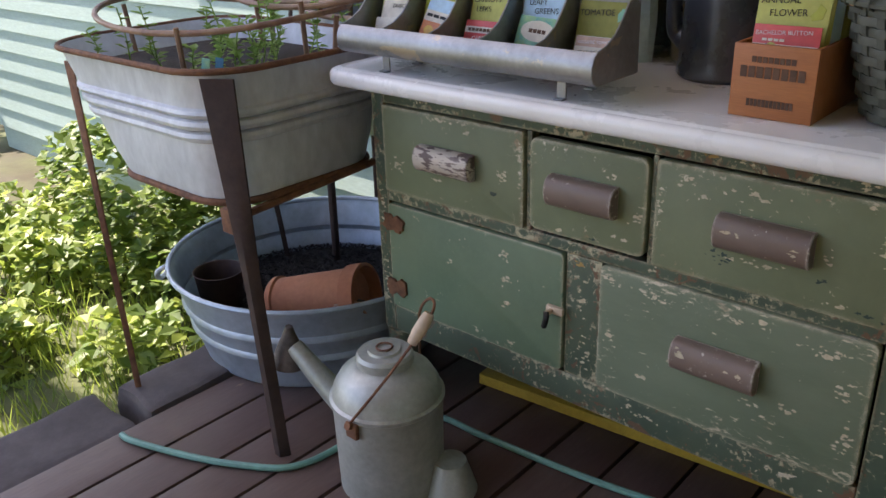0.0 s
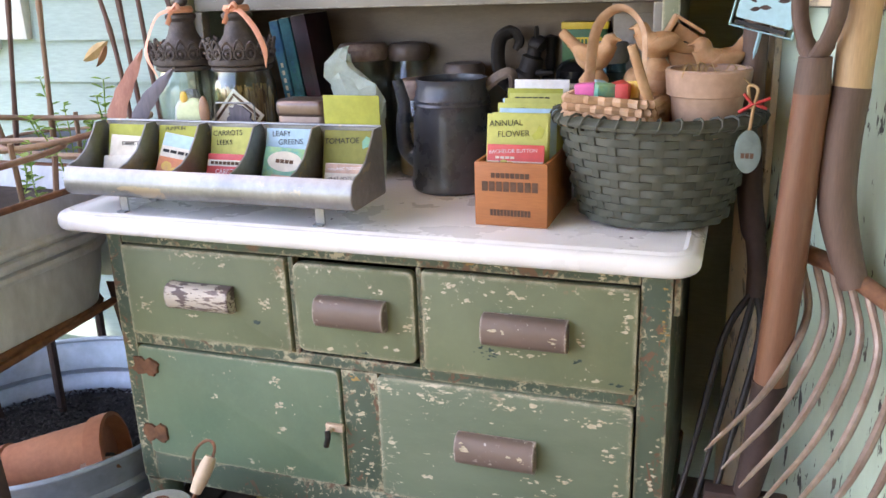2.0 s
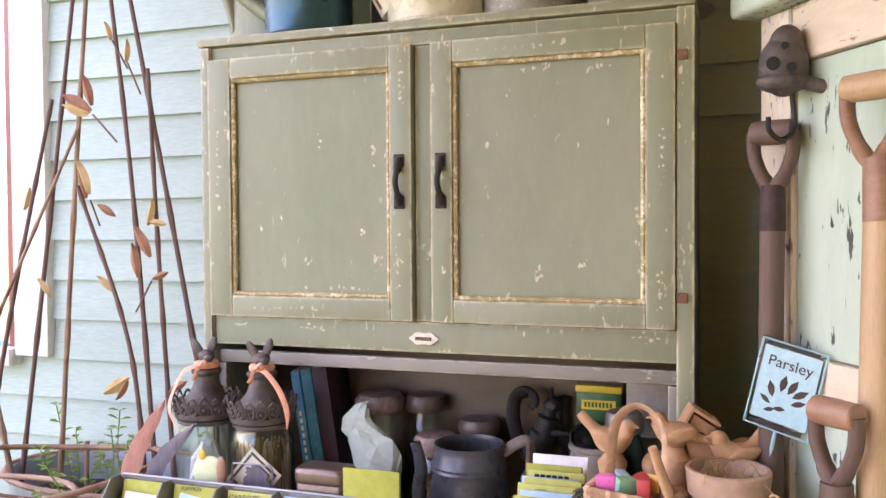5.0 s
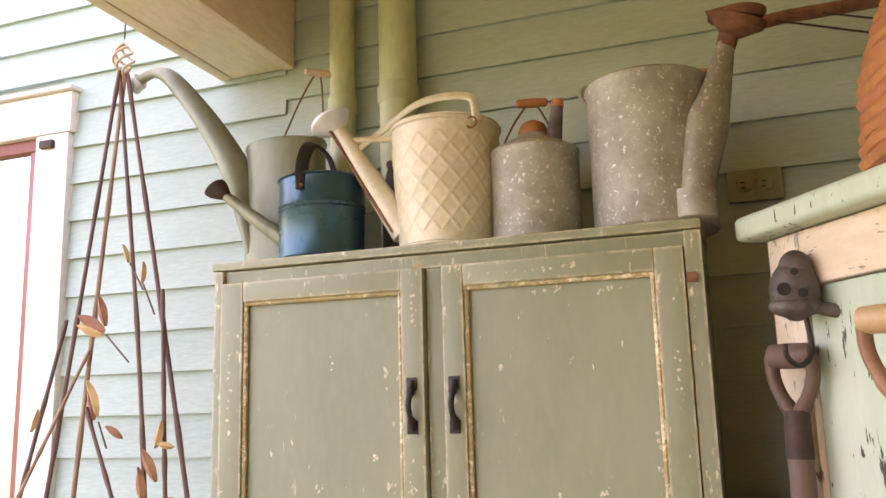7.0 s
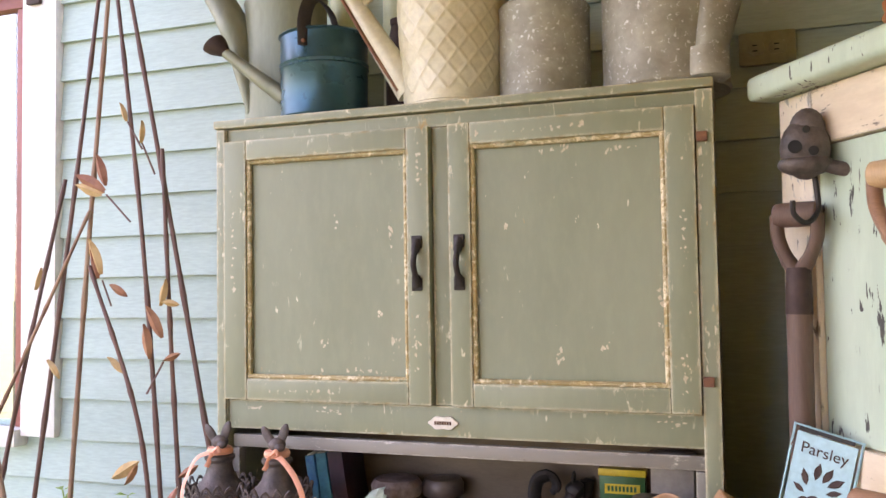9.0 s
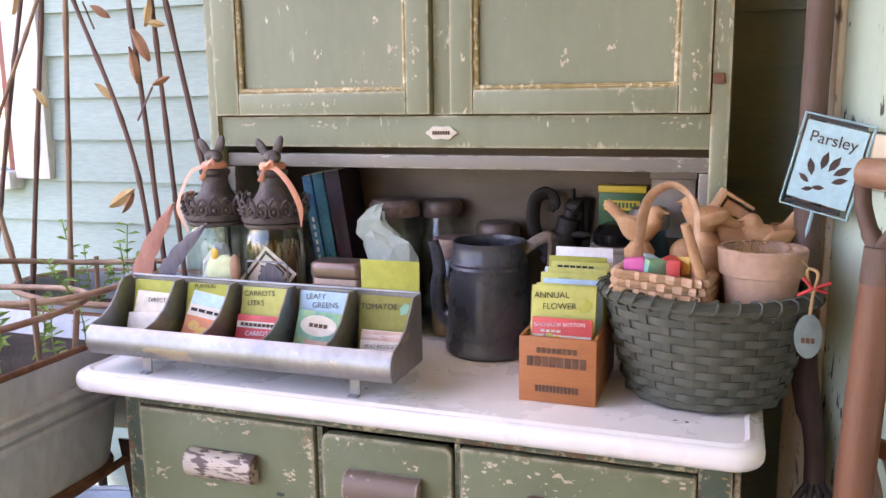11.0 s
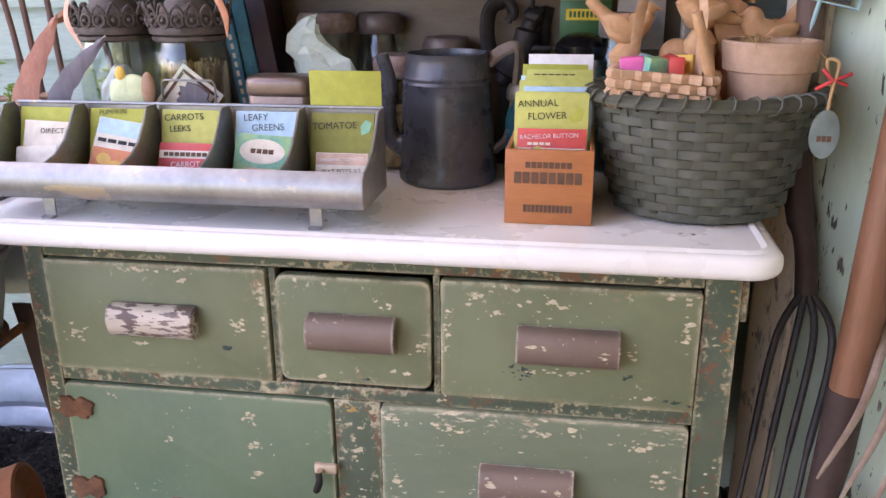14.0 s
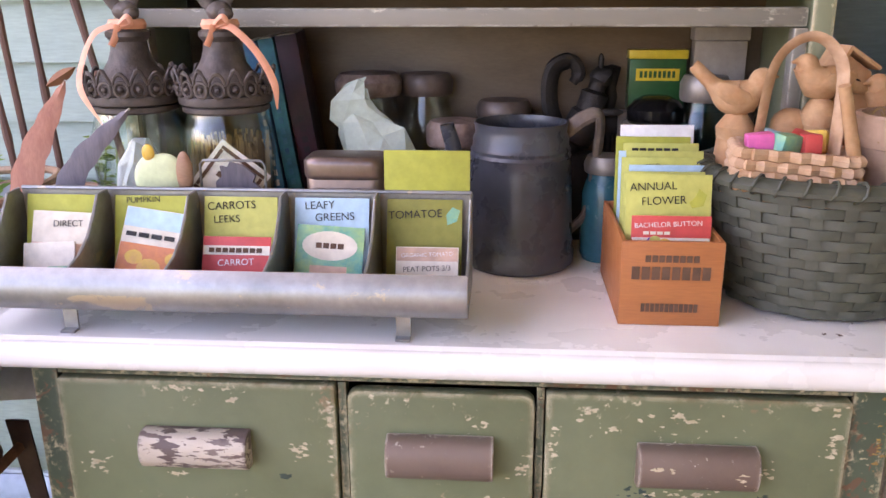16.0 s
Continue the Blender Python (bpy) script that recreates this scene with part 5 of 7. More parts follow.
wt = thing("white_tin", pose(0.898, 0.490, TOP + 0.212), "greyed white square tin in the bay", "tin")
part("tin_body", box(-0.043, 0.043, 0, 0.030, 0, 0.118, 0.003), M_TINWHITE, wt)
part("tin_lid", box(-0.046, 0.046, -0.003, 0.032, 0.118, 0.140, 0.003), M_TINWHITE, wt)

# ---- seed crate ----
crate = thing("seed_crate", pose(0.755, 0.046, TOP), "orange wooden crate with faded stencilled print", "crate")
CW, CD, CH = 0.0635, 0.215, 0.111
part("front_board", box(-CW, CW, 0, 0.007, 0, CH, 0.0015), M_CRATE, crate)
part("back_board", box(-CW, CW, CD - 0.007, CD, 0, CH, 0.0015), M_CRATE, crate)
for sx in (-1, 1):
    part("side_board", box(sx * CW - (0.006 if sx > 0 else 0), sx * CW + (0 if sx > 0 else 0.006), 0.0075, CD - 0.0075, 0, CH, 0.0015), M_CRATE, crate)
part("bottom_board", box(-CW + 0.007, CW - 0.007, 0.008, CD - 0.008, 0.002, 0.008), M_CRATE, crate)
bars(crate, -0.034, 0.034, 0.089, M_INK, 0.009, 8), bars(crate, -0.050, 0.050, 0.070, M_INK, 0.017, 8), bars(crate, -0.036, 0.036, 0.024, M_INK, 0.011, 12)
pk = [(0.060, 0.185, M_LIME, "yellow-green"), (0.078, 0.190, M_SKYBLUE, "light blue"), (0.094, 0.197, M_LIME, "yellow-green"), (0.110, 0.203, M_LIME, "yellow-green"), (0.126, 0.200, M_SKYBLUE, "light blue"), (0.142, 0.208, M_LIME, "yellow-green"), (0.160, 0.214, M_OLIVE, "olive"), (0.178, 0.228, M_WHITEPAPER, "white")]
for k, (y, h, mt, lb) in enumerate(pk):
    c = card_at("index_card", 0.755 + (0.006 if k % 2 else -0.002), 0.046 + y, TOP + 0.009, 8, 0.104, h - 0.01, mt, lb + " index card standing in the crate", 0, 0.002, "card", "index cards in the crate")
    if k == 2:
        write(c, "SEED", 0.011, -0.01, h - 0.022)
    if k == 5:
        bars(c, -0.040, 0.026, h - 0.020, M_PEN, 0.006, 6)
c = card_at("index_card", 0.754, 0.072, TOP + 0.009, 10, 0.108, 0.178, M_LIME, "yellow-green index card lettered for annual flowers", 0, 0.002, "card", "index cards in the crate")
write(c, "ANNUAL", 0.017, -0.020, 0.162), write(c, "FLOWER", 0.017, -0.006, 0.144)
part("leaf_print", plate([(0.030, 0.135), (0.044, 0.138), (0.048, 0.152), (0.038, 0.160), (0.034, 0.150), (0.026, 0.142)], -0.0007, 0.0002), M_OLIVE, c, smooth=False)
c = card_at("seed_packet", 0.756, 0.061, TOP + 0.009, 8, 0.100, 0.128, M_REDINK, "red flower seed packet in the crate", 0, 0.002, "seed packet")
write(c, "BACHELOR BUTTON", 0.0105, -0.004, 0.117, M_WHITEPAPER), bars(c, -0.035, 0.0, 0.106, M_PAPER, 0.004, 4), band(c, 0.0, 0.100, M_PAPER, 0.1)
frng = random.Random(8)
for k in range(14):
    fx, fz = frng.uniform(-0.042, 0.042), frng.uniform(0.062, 0.096)
    part("flower_print", plate([(fx + 0.008 * math.cos(a), fz + 0.007 * math.sin(a)) for a in [i * math.pi / 4 for i in range(8)]], -0.0014 - 0.0001 * k, 0.0), (M_PURPLE, M_YELLOWINK, M_PINK, M_LIME)[k % 4], c, smooth=False)

# ---- splint basket and what stands in it ----
bk = thing("splint_basket", pose(0.978, 0.172, TOP), "dark green woven splint basket filled with ornaments", "basket")


def basket_r(u):
    return (0.118 + 0.046 * u ** 0.75, 0.104 + 0.036 * u ** 0.75)


ROWS_N, RIBS = 12, 26
part("liner", loft([[(basket_r(u)[0] * 0.965 * math.cos(a), basket_r(u)[1] * 0.965 * math.sin(a), 0.004 + u * 0.165) for a in [2 * math.pi * k / 48 for k in range(48)]] for u in (0, 0.33, 0.66, 0.82)]), M_BASKET, bk)
for row in range(ROWS_N):
    z = 0.006 + row * 0.0138
    u = (z + 0.006) / 0.178
    rx, ry = basket_r(u)
    ring = []
    for k in range(RIBS * 4):
        a = 2 * math.pi * k / (RIBS * 4)
        off = 0.0034 * math.cos(RIBS / 2 * a + math.pi * row)
        cx, cy = (rx + off) * math.cos(a), (ry + off) * math.sin(a)
        t = 0.0011
        nx, ny = math.cos(a), math.sin(a)
        ring.append([(cx - nx * t, cy - ny * t, z), (cx + nx * t, cy + ny * t, z), (cx + nx * (t + 0.0010), cy + ny * (t + 0.001), z + 0.0062), (cx + nx * t, cy + ny * t, z + 0.0124), (cx - nx * t, cy - ny * t, z + 0.0124)])
    part("weaver", loft(ring, loop=True), M_BASKET, bk)
for k in range(RIBS):
    a = 2 * math.pi * k / RIBS
    rows = []
    for i in range(7):
        u = i / 6
        rx, ry = basket_r(u)
        s = Vector((-math.sin(a), math.cos(a), 0)) * 0.0075
        c = Vector((rx * math.cos(a), ry * math.sin(a), 0.004 + u * 0.172))
        o = Vector((math.cos(a), math.sin(a), 0)) * 0.0012
        rows.append([c - s - o, c + s - o, c + s + o, c - s + o])
    part("stake", loft(rows), M_BASKET, bk)
for off, z, rr in ((0.006, 0.178, 0.0065), (-0.005, 0.179, 0.0065)):
    part("rim_hoop", tube([((0.164 + off) * math.cos(a), (0.140 + off) * math.sin(a), z) for a in [2 * math.pi * k / 60 for k in range(60)]], rr, 8, True, 1.5), M_BASKET, bk)
for k in range(34):
    a = 2 * math.pi * k / 34
    c = Vector((0.1645 * math.cos(a), 0.1405 * math.sin(a), 0.179))
    o, t = Vector((math.cos(a), math.sin(a), 0)), Vector((-math.sin(a), math.cos(a), 0))
    part("lashing", tube([c + 0.0158 * (o * math.cos(w)) + Vector((0, 0, 0.0125 * math.sin(w))) + t * 0.006 * math.sin(w + 0.6) for w in [i * math.pi / 4 for i in range(8)]], 0.0022, 5, True), M_BASKET, bk)
FILLZ = TOP + 0.140
solo("moss_bedding", moved(lathe([(0, 0), (0.125, 0), (0.14, 0.012), (0.10, 0.02), (0, 0.022)], 24, 1.0, 0.86), IDENT), M_FILL, pose(0.978, 0.172, FILLZ - 0.022), "dry brown bedding inside the basket", "bedding", kind="stuff")

wk = thing("wicker_basket", pose(0.910, 0.128, FILLZ + 0.008, 0, 3, -9), "small tan wicker basket with a bowed handle", "basket")
for row in range(4):
    z = 0.022 + row * 0.0135
    out = rrect(-0.070, 0.070, -0.046, 0.046, 0.018, 5)
    pts = []
    for k in range(len(out)):
        (x0, y0), (x1, y1) = out[k], out[(k + 1) % len(out)]
        steps = 8 if math.hypot(x1 - x0, y1 - y0) > 0.03 else 1
        for i in range(steps):
            pts.append((x0 + (x1 - x0) * i / steps, y0 + (y1 - y0) * i / steps))
    part("weaver", tube([(x * (1 + 0.045 * (-1) ** (k + row)), y * (1 + 0.07 * (-1) ** (k + row)), z) for k, (x, y) in enumerate(pts)], 0.0078, 7, True), M_WICKER, wk)
part("basket_floor", slab(rrect(-0.056, 0.060, -0.036, 0.036, 0.016), 0.0, 0.05), M_WICKER, wk)
part("handle", tube(curve([(-0.045, 0.0, 0.02), (-0.046, 0, 0.09), (-0.038, 0, 0.175), (0.0, 0, 0.207), (0.038, 0, 0.175), (0.046, 0, 0.09), (0.045, 0, 0.02)], 8), 0.0100, 8, False, 0.22), M_WICKER, wk)
for k, (x, y, mt) in enumerate(((-0.040, -0.008, M_PINK), (-0.012, -0.012, M_TEAL), (0.008, 0.012, M_REDINK), (0.020, -0.012, M_REDINK), (-0.024, 0.018, M_SKYBLUE), (0.034, 0.012, M_YELLOWINK))):
    solo("plastic_clip", moved(box(-0.017, 0.017, -0.011, 0.011, 0, 0.030, 0.004), pose(0, 0, 0, 8 * (k % 3), 12 * (k % 2) - 6, 30 * k)), mt, pose(0.908 + x, 0.128 + y, FILLZ + 0.066), "small bright plastic plant clip in the wicker basket", "plant clip", "plastic clips")
solo("clay_stake", tube([(0.030, -0.02, 0), (0.012, -0.03, 0.055), (-0.010, -0.04, 0.125)], [0.007, 0.0085, 0.0075], 10), M_CLAY, pose(0.955, 0.115, FILLZ + 0.035), "orange clay stake leaning on the wicker basket", "stake")

tp = thing("terracotta_pot", pose(1.060, 0.140, FILLZ - 0.012), "pale terracotta pot holding dry straw", "plant pot")
part("pot_body", pot_wall([(0.044, 0), (0.047, 0.004), (0.058, 0.088), (0.064, 0.090), (0.068, 0.128), (0.066, 0.131)], 0.006, 40), M_TERRAPALE, tp)
part("pot_soil", lathe([(0, 0.07), (0.050, 0.07), (0.053, 0.092), (0, 0.096)], 24), M_TERRAPALE, tp)
srng = random.Random(4)
straw = None
for k in range(26):
    a, l = srng.uniform(0, 6.28), srng.uniform(0.02, 0.07)
    p0 = Vector((srng.uniform(-0.03, 0.03), srng.uniform(-0.03, 0.03), 0.097))
    q = tube(curve([p0, p0 + Vector((l * math.cos(a) * 0.5, l * math.sin(a) * 0.5, srng.uniform(0.015, 0.04))), p0 + Vector((l * math.cos(a), l * math.sin(a), srng.uniform(0.0, 0.035)))], 4), 0.0009, 4)
    straw = q if straw is None else join(straw, q)
part("straw", straw, M_STRAW, tp)


def clay_bird(x, y, z, turn, s, material, label, tail=35):
    w = math.tan(radians(tail))
    spine = curve([(-0.078, 0, 0.062 + 0.050 * w), (-0.050, 0, 0.056 + 0.026 * w), (-0.022, 0, 0.056), (0.006, 0, 0.050), (0.028, 0, 0.066), (0.038, 0, 0.084), (0.050, 0, 0.088), (0.064, 0, 0.087)], 4)
    girth = [0.010, 0.011, 0.012, 0.0125, 0.013, 0.015, 0.018, 0.022, 0.026, 0.029, 0.031, 0.032, 0.032, 0.031, 0.029, 0.026, 0.023, 0.021, 0.0205, 0.021, 0.0205, 0.019, 0.016, 0.012, 0.007, 0.005, 0.004, 0.003, 0.001]
    b = join(tube(spine, girth, 14, False, 0.86), moved(ball((0, 0, 0), (0.034, 0.007, 0.016)), pose(-0.008, -0.026, 0.056, 8, 22, 6)), moved(ball((0, 0, 0), (0.034, 0.007, 0.016)), pose(-0.008, 0.026, 0.056, -8, 22, -6)), lathe([(0.030, -0.02), (0.033, 0.0), (0.024, 0.014), (0.016, 0.024), (0, 0.032)], 11))
    for v in b.verts:
        v.co += noise.noise_vector(v.co * 48) * 0.0030
    solo("clay_bird", b, material, Matrix.Translation((x, y, z)) @ pose(0, 0, 0, 0, 0, turn) @ Matrix.Scale(s, 4), label, "figurine", "clay garden figurines")


clay_bird(0.862, 0.225, FILLZ + 0.088, -12, 0.80, M_CLAY, "tan clay bird with a raised tail", 40)
solo("figure_plinth", lathe([(0.03, 0), (0.028, 0.03), (0.024, 0.072), (0, 0.074)], 12), M_CLAY, pose(0.862, 0.225, FILLZ), "clay base under the bird", "plinth")
solo("clay_egg", ball((0, 0, 0.026), (0.028, 0.026, 0.027)), M_CLAY, pose(0.940, 0.236, FILLZ + 0.06), "round tan clay ornament in the basket", "ornament", "clay garden figurines")
solo("figure_plinth", lathe([(0.026, 0), (0.026, 0.06), (0, 0.062)], 14), M_TERRA, pose(0.940, 0.236, FILLZ), "small clay base in the basket", "plinth")
clay_bird(0.972, 0.216, FILLZ + 0.108, 190, 0.80, M_CLAY, "tan clay bird among the ornaments", -25)
solo("figure_plinth", lathe([(0.024, 0), (0.026, 0.05), (0.022, 0.094), (0, 0.096)], 12), M_CLAY, pose(0.972, 0.216, FILLZ), "tall clay base in the basket", "plinth")
bh = thing("clay_birdhouse", pose(1.022, 0.246, FILLZ + 0.098, 0, -14, 10), "orange clay birdhouse with a pitched roof", "birdhouse")
part("house_body", plate([(-0.026, 0), (0.026, 0), (0.028, 0.06), (0, 0.09), (-0.028, 0.06)], -0.02, 0.02, 0.003), M_CLAY, bh)
part("house_roof", join(moved(box(-0.005, 0.050, -0.028, 0.028, 0, 0.006, 0.002), pose(0, 0, 0.096, 0, 46, 0)), moved(box(-0.050, 0.005, -0.028, 0.028, 0, 0.006, 0.002), pose(0, 0, 0.096, 0, -46, 0))), M_CLAY, bh)
part("entry_hole", moved(lathe([(0.010, -0.001), (0.010, 0.002)], 16), pose(0, -0.0212, 0.048, 90, 0, 0)), M_BLACK, bh)
solo("figure_plinth", lathe([(0.030, 0), (0.030, 0.106), (0, 0.108)], 14), M_TERRA, pose(1.022, 0.246, FILLZ - 0.004), "clay base under the birdhouse", "plinth")
clay_bird(1.072, 0.228, FILLZ + 0.075, 200, 0.86, M_CLAY, "orange clay bird with an upright tail", 52)
solo("figure_plinth", lathe([(0.026, 0), (0.028, 0.03), (0.024, 0.060), (0, 0.062)], 12), M_TERRA, pose(1.072, 0.228, FILLZ), "small clay base in the basket", "plinth")
pg = thing("painted_figure", pose(1.096, 0.262, FILLZ), "small olive glazed ornament with a red and orange figure", "ornament")
part("stand", lathe([(0.020, 0.0), (0.022, 0.04), (0.018, 0.075)], 12), M_OLIVEDIM, pg)
part("back_tile", plate(rrect(-0.024, 0.024, 0.074, 0.140, 0.008), 0.0, 0.010, 0.002), M_FILL, pg)
part("relief", join(ball((0.0, -0.004, 0.118), (0.009, 0.008, 0.011)), ball((0.0, -0.004, 0.098), (0.014, 0.009, 0.016))), M_ORANGEINK, pg)
part("relief_skirt", ball((0.0, -0.005, 0.088), (0.016, 0.009, 0.010)), M_REDINK, pg)

tg = thing("hanging_tag", pose(1.128, 0.070, 0.955), "oval grey-green tag tied on with twine", "tag")
part("disc", plate([(0.020 * math.cos(a), 0.034 * math.sin(a)) for a in [k * math.pi / 16 for k in range(32)]], -0.003, 0.003, 0.002), M_TAG, tg)
part("string", tube(curve([(0, 0, 0.030), (0.003, 0, 0.065), (0.008, 0.004, 0.095), (-0.006, 0.01, 0.098), (0.0, 0.002, 0.066)], 5), 0.0026, 6), M_TWINE, tg)
part("bow", join(tube([(-0.018, 0.006, 0.060), (0.0, 0.0, 0.072), (0.026, 0.004, 0.082)], 0.0028, 5), tube([(-0.012, 0.004, 0.088), (0.0, 0.0, 0.074), (0.022, 0.006, 0.066)], 0.0028, 5)), M_REDTWINE, tg)
bars(tg, -0.010, 0.010, -0.006, M_INK, 0.008, 3, -0.004)

# ---- plant sign ----
sg = thing("plant_sign", pose(1.149, 0.200, 1.1985, 0, 13, -22), "pale blue tin plant sign with cut-out leaves", "sign")
W2, H2 = 0.053, 0.0745
part("sheet", plate(rrect(-W2 + 0.006, W2 - 0.006, -H2 + 0.014, H2 - 0.010, 0.002), -0.0008, 0.0008), M_SIGN, sg, smooth=False)
part("frame", tube([(-W2, 0, -H2), (W2, 0, -H2), (W2, 0, H2), (-W2, 0, H2)], 0.0028, 6, True), M_SIGN, sg)
for z in (H2 - 0.005, -H2 + 0.007):
    part("slot", box(-W2 + 0.008, W2 - 0.012, -0.0012, 0.0012, z - 0.003, z + 0.003), M_BLACK, sg, smooth=False)
letters("Parsley", 0.026, pose(0, -0.0016, 0.040), M_RUSTDARK, sg)
for x, z, a, l in ((-0.022, -0.006, 20, 0.018), (-0.004, 0.008, -6, 0.019), (0.012, 0.006, -24, 0.019), (0.026, -0.002, -52, 0.019), (-0.028, -0.026, 60, 0.014), (-0.002, -0.036, -80, 0.013), (0.026, -0.018, -66, 0.016), (-0.018, -0.042, 110, 0.012)):
    leafp = [(0, -1), (0.34, -0.4), (0.38, 0.2), (0, 1), (-0.38, 0.2), (-0.34, -0.4)]
    part("leaf_cut", moved(plate([(px * l * 0.8, pz * l * 0.8) for px, pz in leafp], -0.0013, 0.0013), pose(x, 0, z, 0, -a, 0)), M_RUSTDARK, sg, smooth=False)
part("stake", tube([(0, 0.002, -H2), (0.004, 0.01, -0.26)], 0.0035, 6), M_SIGN, sg)

# ---- cans on top of the upper cabinet ----
UT = UZ


def bail(parent, a, b, top, grip_mat, r=0.0022):
    """A wire bail between two ears, with a wooden grip at its top."""
    a, b, top = Vector(a), Vector(b), Vector(top)
    h = part("bail", tube(curve([a, a + (top - a) * 0.6 - (b - a) * 0.08, top, b + (top - b) * 0.6 + (b - a) * 0.08, b], 6), r, 6), M_RUST, parent)
    s = (b - a).normalized() * 0.032
    part("grip", tube([top - s, top - s * 0.9, top, top + s * 0.9, top + s], [0.006, 0.009, 0.0105, 0.009, 0.006], 10), grip_mat, h)


ca = thing("watering_can", pose(0.030, 0.470, UT), "tall greenish zinc watering can with a long spout", "watering can", "cans on the cabinet")
part("can_body", pot_wall([(0.106, 0), (0.109, 0.006), (0.107, 0.02), (0.105, 0.10), (0.107, 0.106), (0.105, 0.112), (0.104, 0.300), (0.108, 0.312), (0.105, 0.320)], 0.002, 40, 1.0, 0.66), M_GALVGREEN, ca)
part("spout", tube(curve([(-0.070, -0.045, 0.045), (-0.085, -0.042, 0.130), (-0.112, -0.040, 0.245), (-0.170, -0.036, 0.345), (-0.245, -0.034, 0.445), (-0.325, -0.032, 0.535), (-0.375, -0.030, 0.560), (-0.415, -0.030, 0.552), (-0.438, -0.030, 0.540)], 6), [0.010 + 0.0024 * k for k in range(13)] + [0.0388 - 0.00085 * k for k in range(24)] + [0.0184] * 12, 14, False, 0.7), M_GALVGREEN, ca)
part("spout_ring", tube([(-0.425, -0.030, 0.547), (-0.452, -0.030, 0.530)], 0.0215, 14), M_GALVPALE, ca)
bail(ca, (0.030, -0.066, 0.310), (0.100, 0.0, 0.310), (0.105, -0.03, 0.480), M_GRIPWHITE)

cb = thing("watering_can", pose(0.178, 0.378, UT) @ Matrix.Diagonal((1.18, 1.1, 0.97, 1)), "small blue-green enamel watering can with strap handle", "watering can", "cans on the cabinet")
part("can_body", pot_wall([(0.083, 0), (0.085, 0.004), (0.083, 0.012), (0.083, 0.110), (0.0855, 0.114), (0.083, 0.118), (0.0855, 0.124), (0.083, 0.128), (0.083, 0.186), (0.087, 0.190), (0.084, 0.194)], 0.002, 44), M_BLUECAN, cb)
part("spout", tube([(-0.070, -0.02, 0.055), (-0.12, -0.026, 0.10), (-0.198, -0.036, 0.176)], [0.019, 0.016, 0.011], 12), M_GALVGREEN, cb)
part("rose", tube([(-0.194, -0.036, 0.172), (-0.212, -0.038, 0.189), (-0.220, -0.039, 0.197)], [0.011, 0.024, 0.026], 16), M_RUSTDARK, cb)
part("strap_handle", tube(curve([(0.0, -0.084, 0.150), (0.0, -0.082, 0.215), (0.0, -0.045, 0.268), (0.0, 0.03, 0.262), (0.0, 0.08, 0.19)], 6), 0.013, 8, False, 0.25), M_IRON, cb)
part("rivet", ball((0.0, -0.088, 0.160), 0.005, 8, 6), M_RUST, cb)

bt = thing("brown_bottle", pose(0.325, 0.480, UT), "dark brown stoneware bottle between the cans", "bottle")
part("bottle_body", lathe([(0.035, 0), (0.038, 0.01), (0.038, 0.17), (0.030, 0.20), (0.024, 0.225), (0.027, 0.23), (0.027, 0.24), (0, 0.242)], 28), M_RUSTDARK, bt)

cc = thing("watering_can", pose(0.472, 0.405, UT), "cream embossed watering can with rust streaked spout", "watering can", "cans on the cabinet")
rings = []
for i in range(85):
    u = i / 84
    z, r = 0.278 * u, 0.106 + 0.015 * u + (0.004 if i in (1, 2, 81, 82) else 0)
    ring = []
    for k in range(224):
        d = 0.0
        if 0.10 < u < 0.86:
            a, b = (k / 14 + u * 5.2) % 1.0, (k / 14 - u * 5.2) % 1.0
            d = 0.0026 * max(0.0, 1 - 9 * min(a, 1 - a, b, 1 - b))
        w = 2 * math.pi * k / 224
        ring.append(((r + d) * math.cos(w), (r + d) * math.sin(w), z))
    rings.append(ring)
rings += [[(p[0] * 0.97, p[1] * 0.97, p[2]) for p in rings[-1]], [(p[0] * 0.97, p[1] * 0.97, 0.02) for p in rings[0]]]
part("can_body", loft(rings), M_CREAMCAN, cc)
part("spout", tube([(-0.085, -0.03, 0.045), (-0.150, -0.045, 0.150), (-0.235, -0.065, 0.292)], [0.034, 0.026, 0.018], 14), M_CREAMCAN, cc)
part("spout_seam", tube([(-0.105, -0.055, 0.045), (-0.170, -0.066, 0.150), (-0.244, -0.083, 0.285)], [0.006, 0.005, 0.004], 6), M_RUST, cc)
part("rose", tube([(-0.230, -0.064, 0.284), (-0.246, -0.066, 0.306), (-0.250, -0.067, 0.312), (-0.252, -0.067, 0.316)], [0.016, 0.044, 0.049, 0.046], 22), M_GALVPALE, cc)
part("handle", tube(curve([(-0.19, -0.06, 0.235), (-0.13, -0.04, 0.285), (-0.02, -0.09, 0.315), (0.085, -0.090, 0.312), (0.098, -0.078, 0.262)], 6), 0.010, 8, False, 0.6), M_CREAMCAN, cc)
part("brace", tube([(-0.105, -0.03, 0.262), (-0.205, -0.06, 0.262)], 0.008, 8), M_CREAMCAN, cc)
part("ear_ring", tube([(0.088 + 0.012 * math.cos(w), -0.088, 0.256 + 0.012 * math.sin(w)) for w in [k * math.pi / 6 for k in range(12)]], 0.002, 6, True), M_RUST, cc)

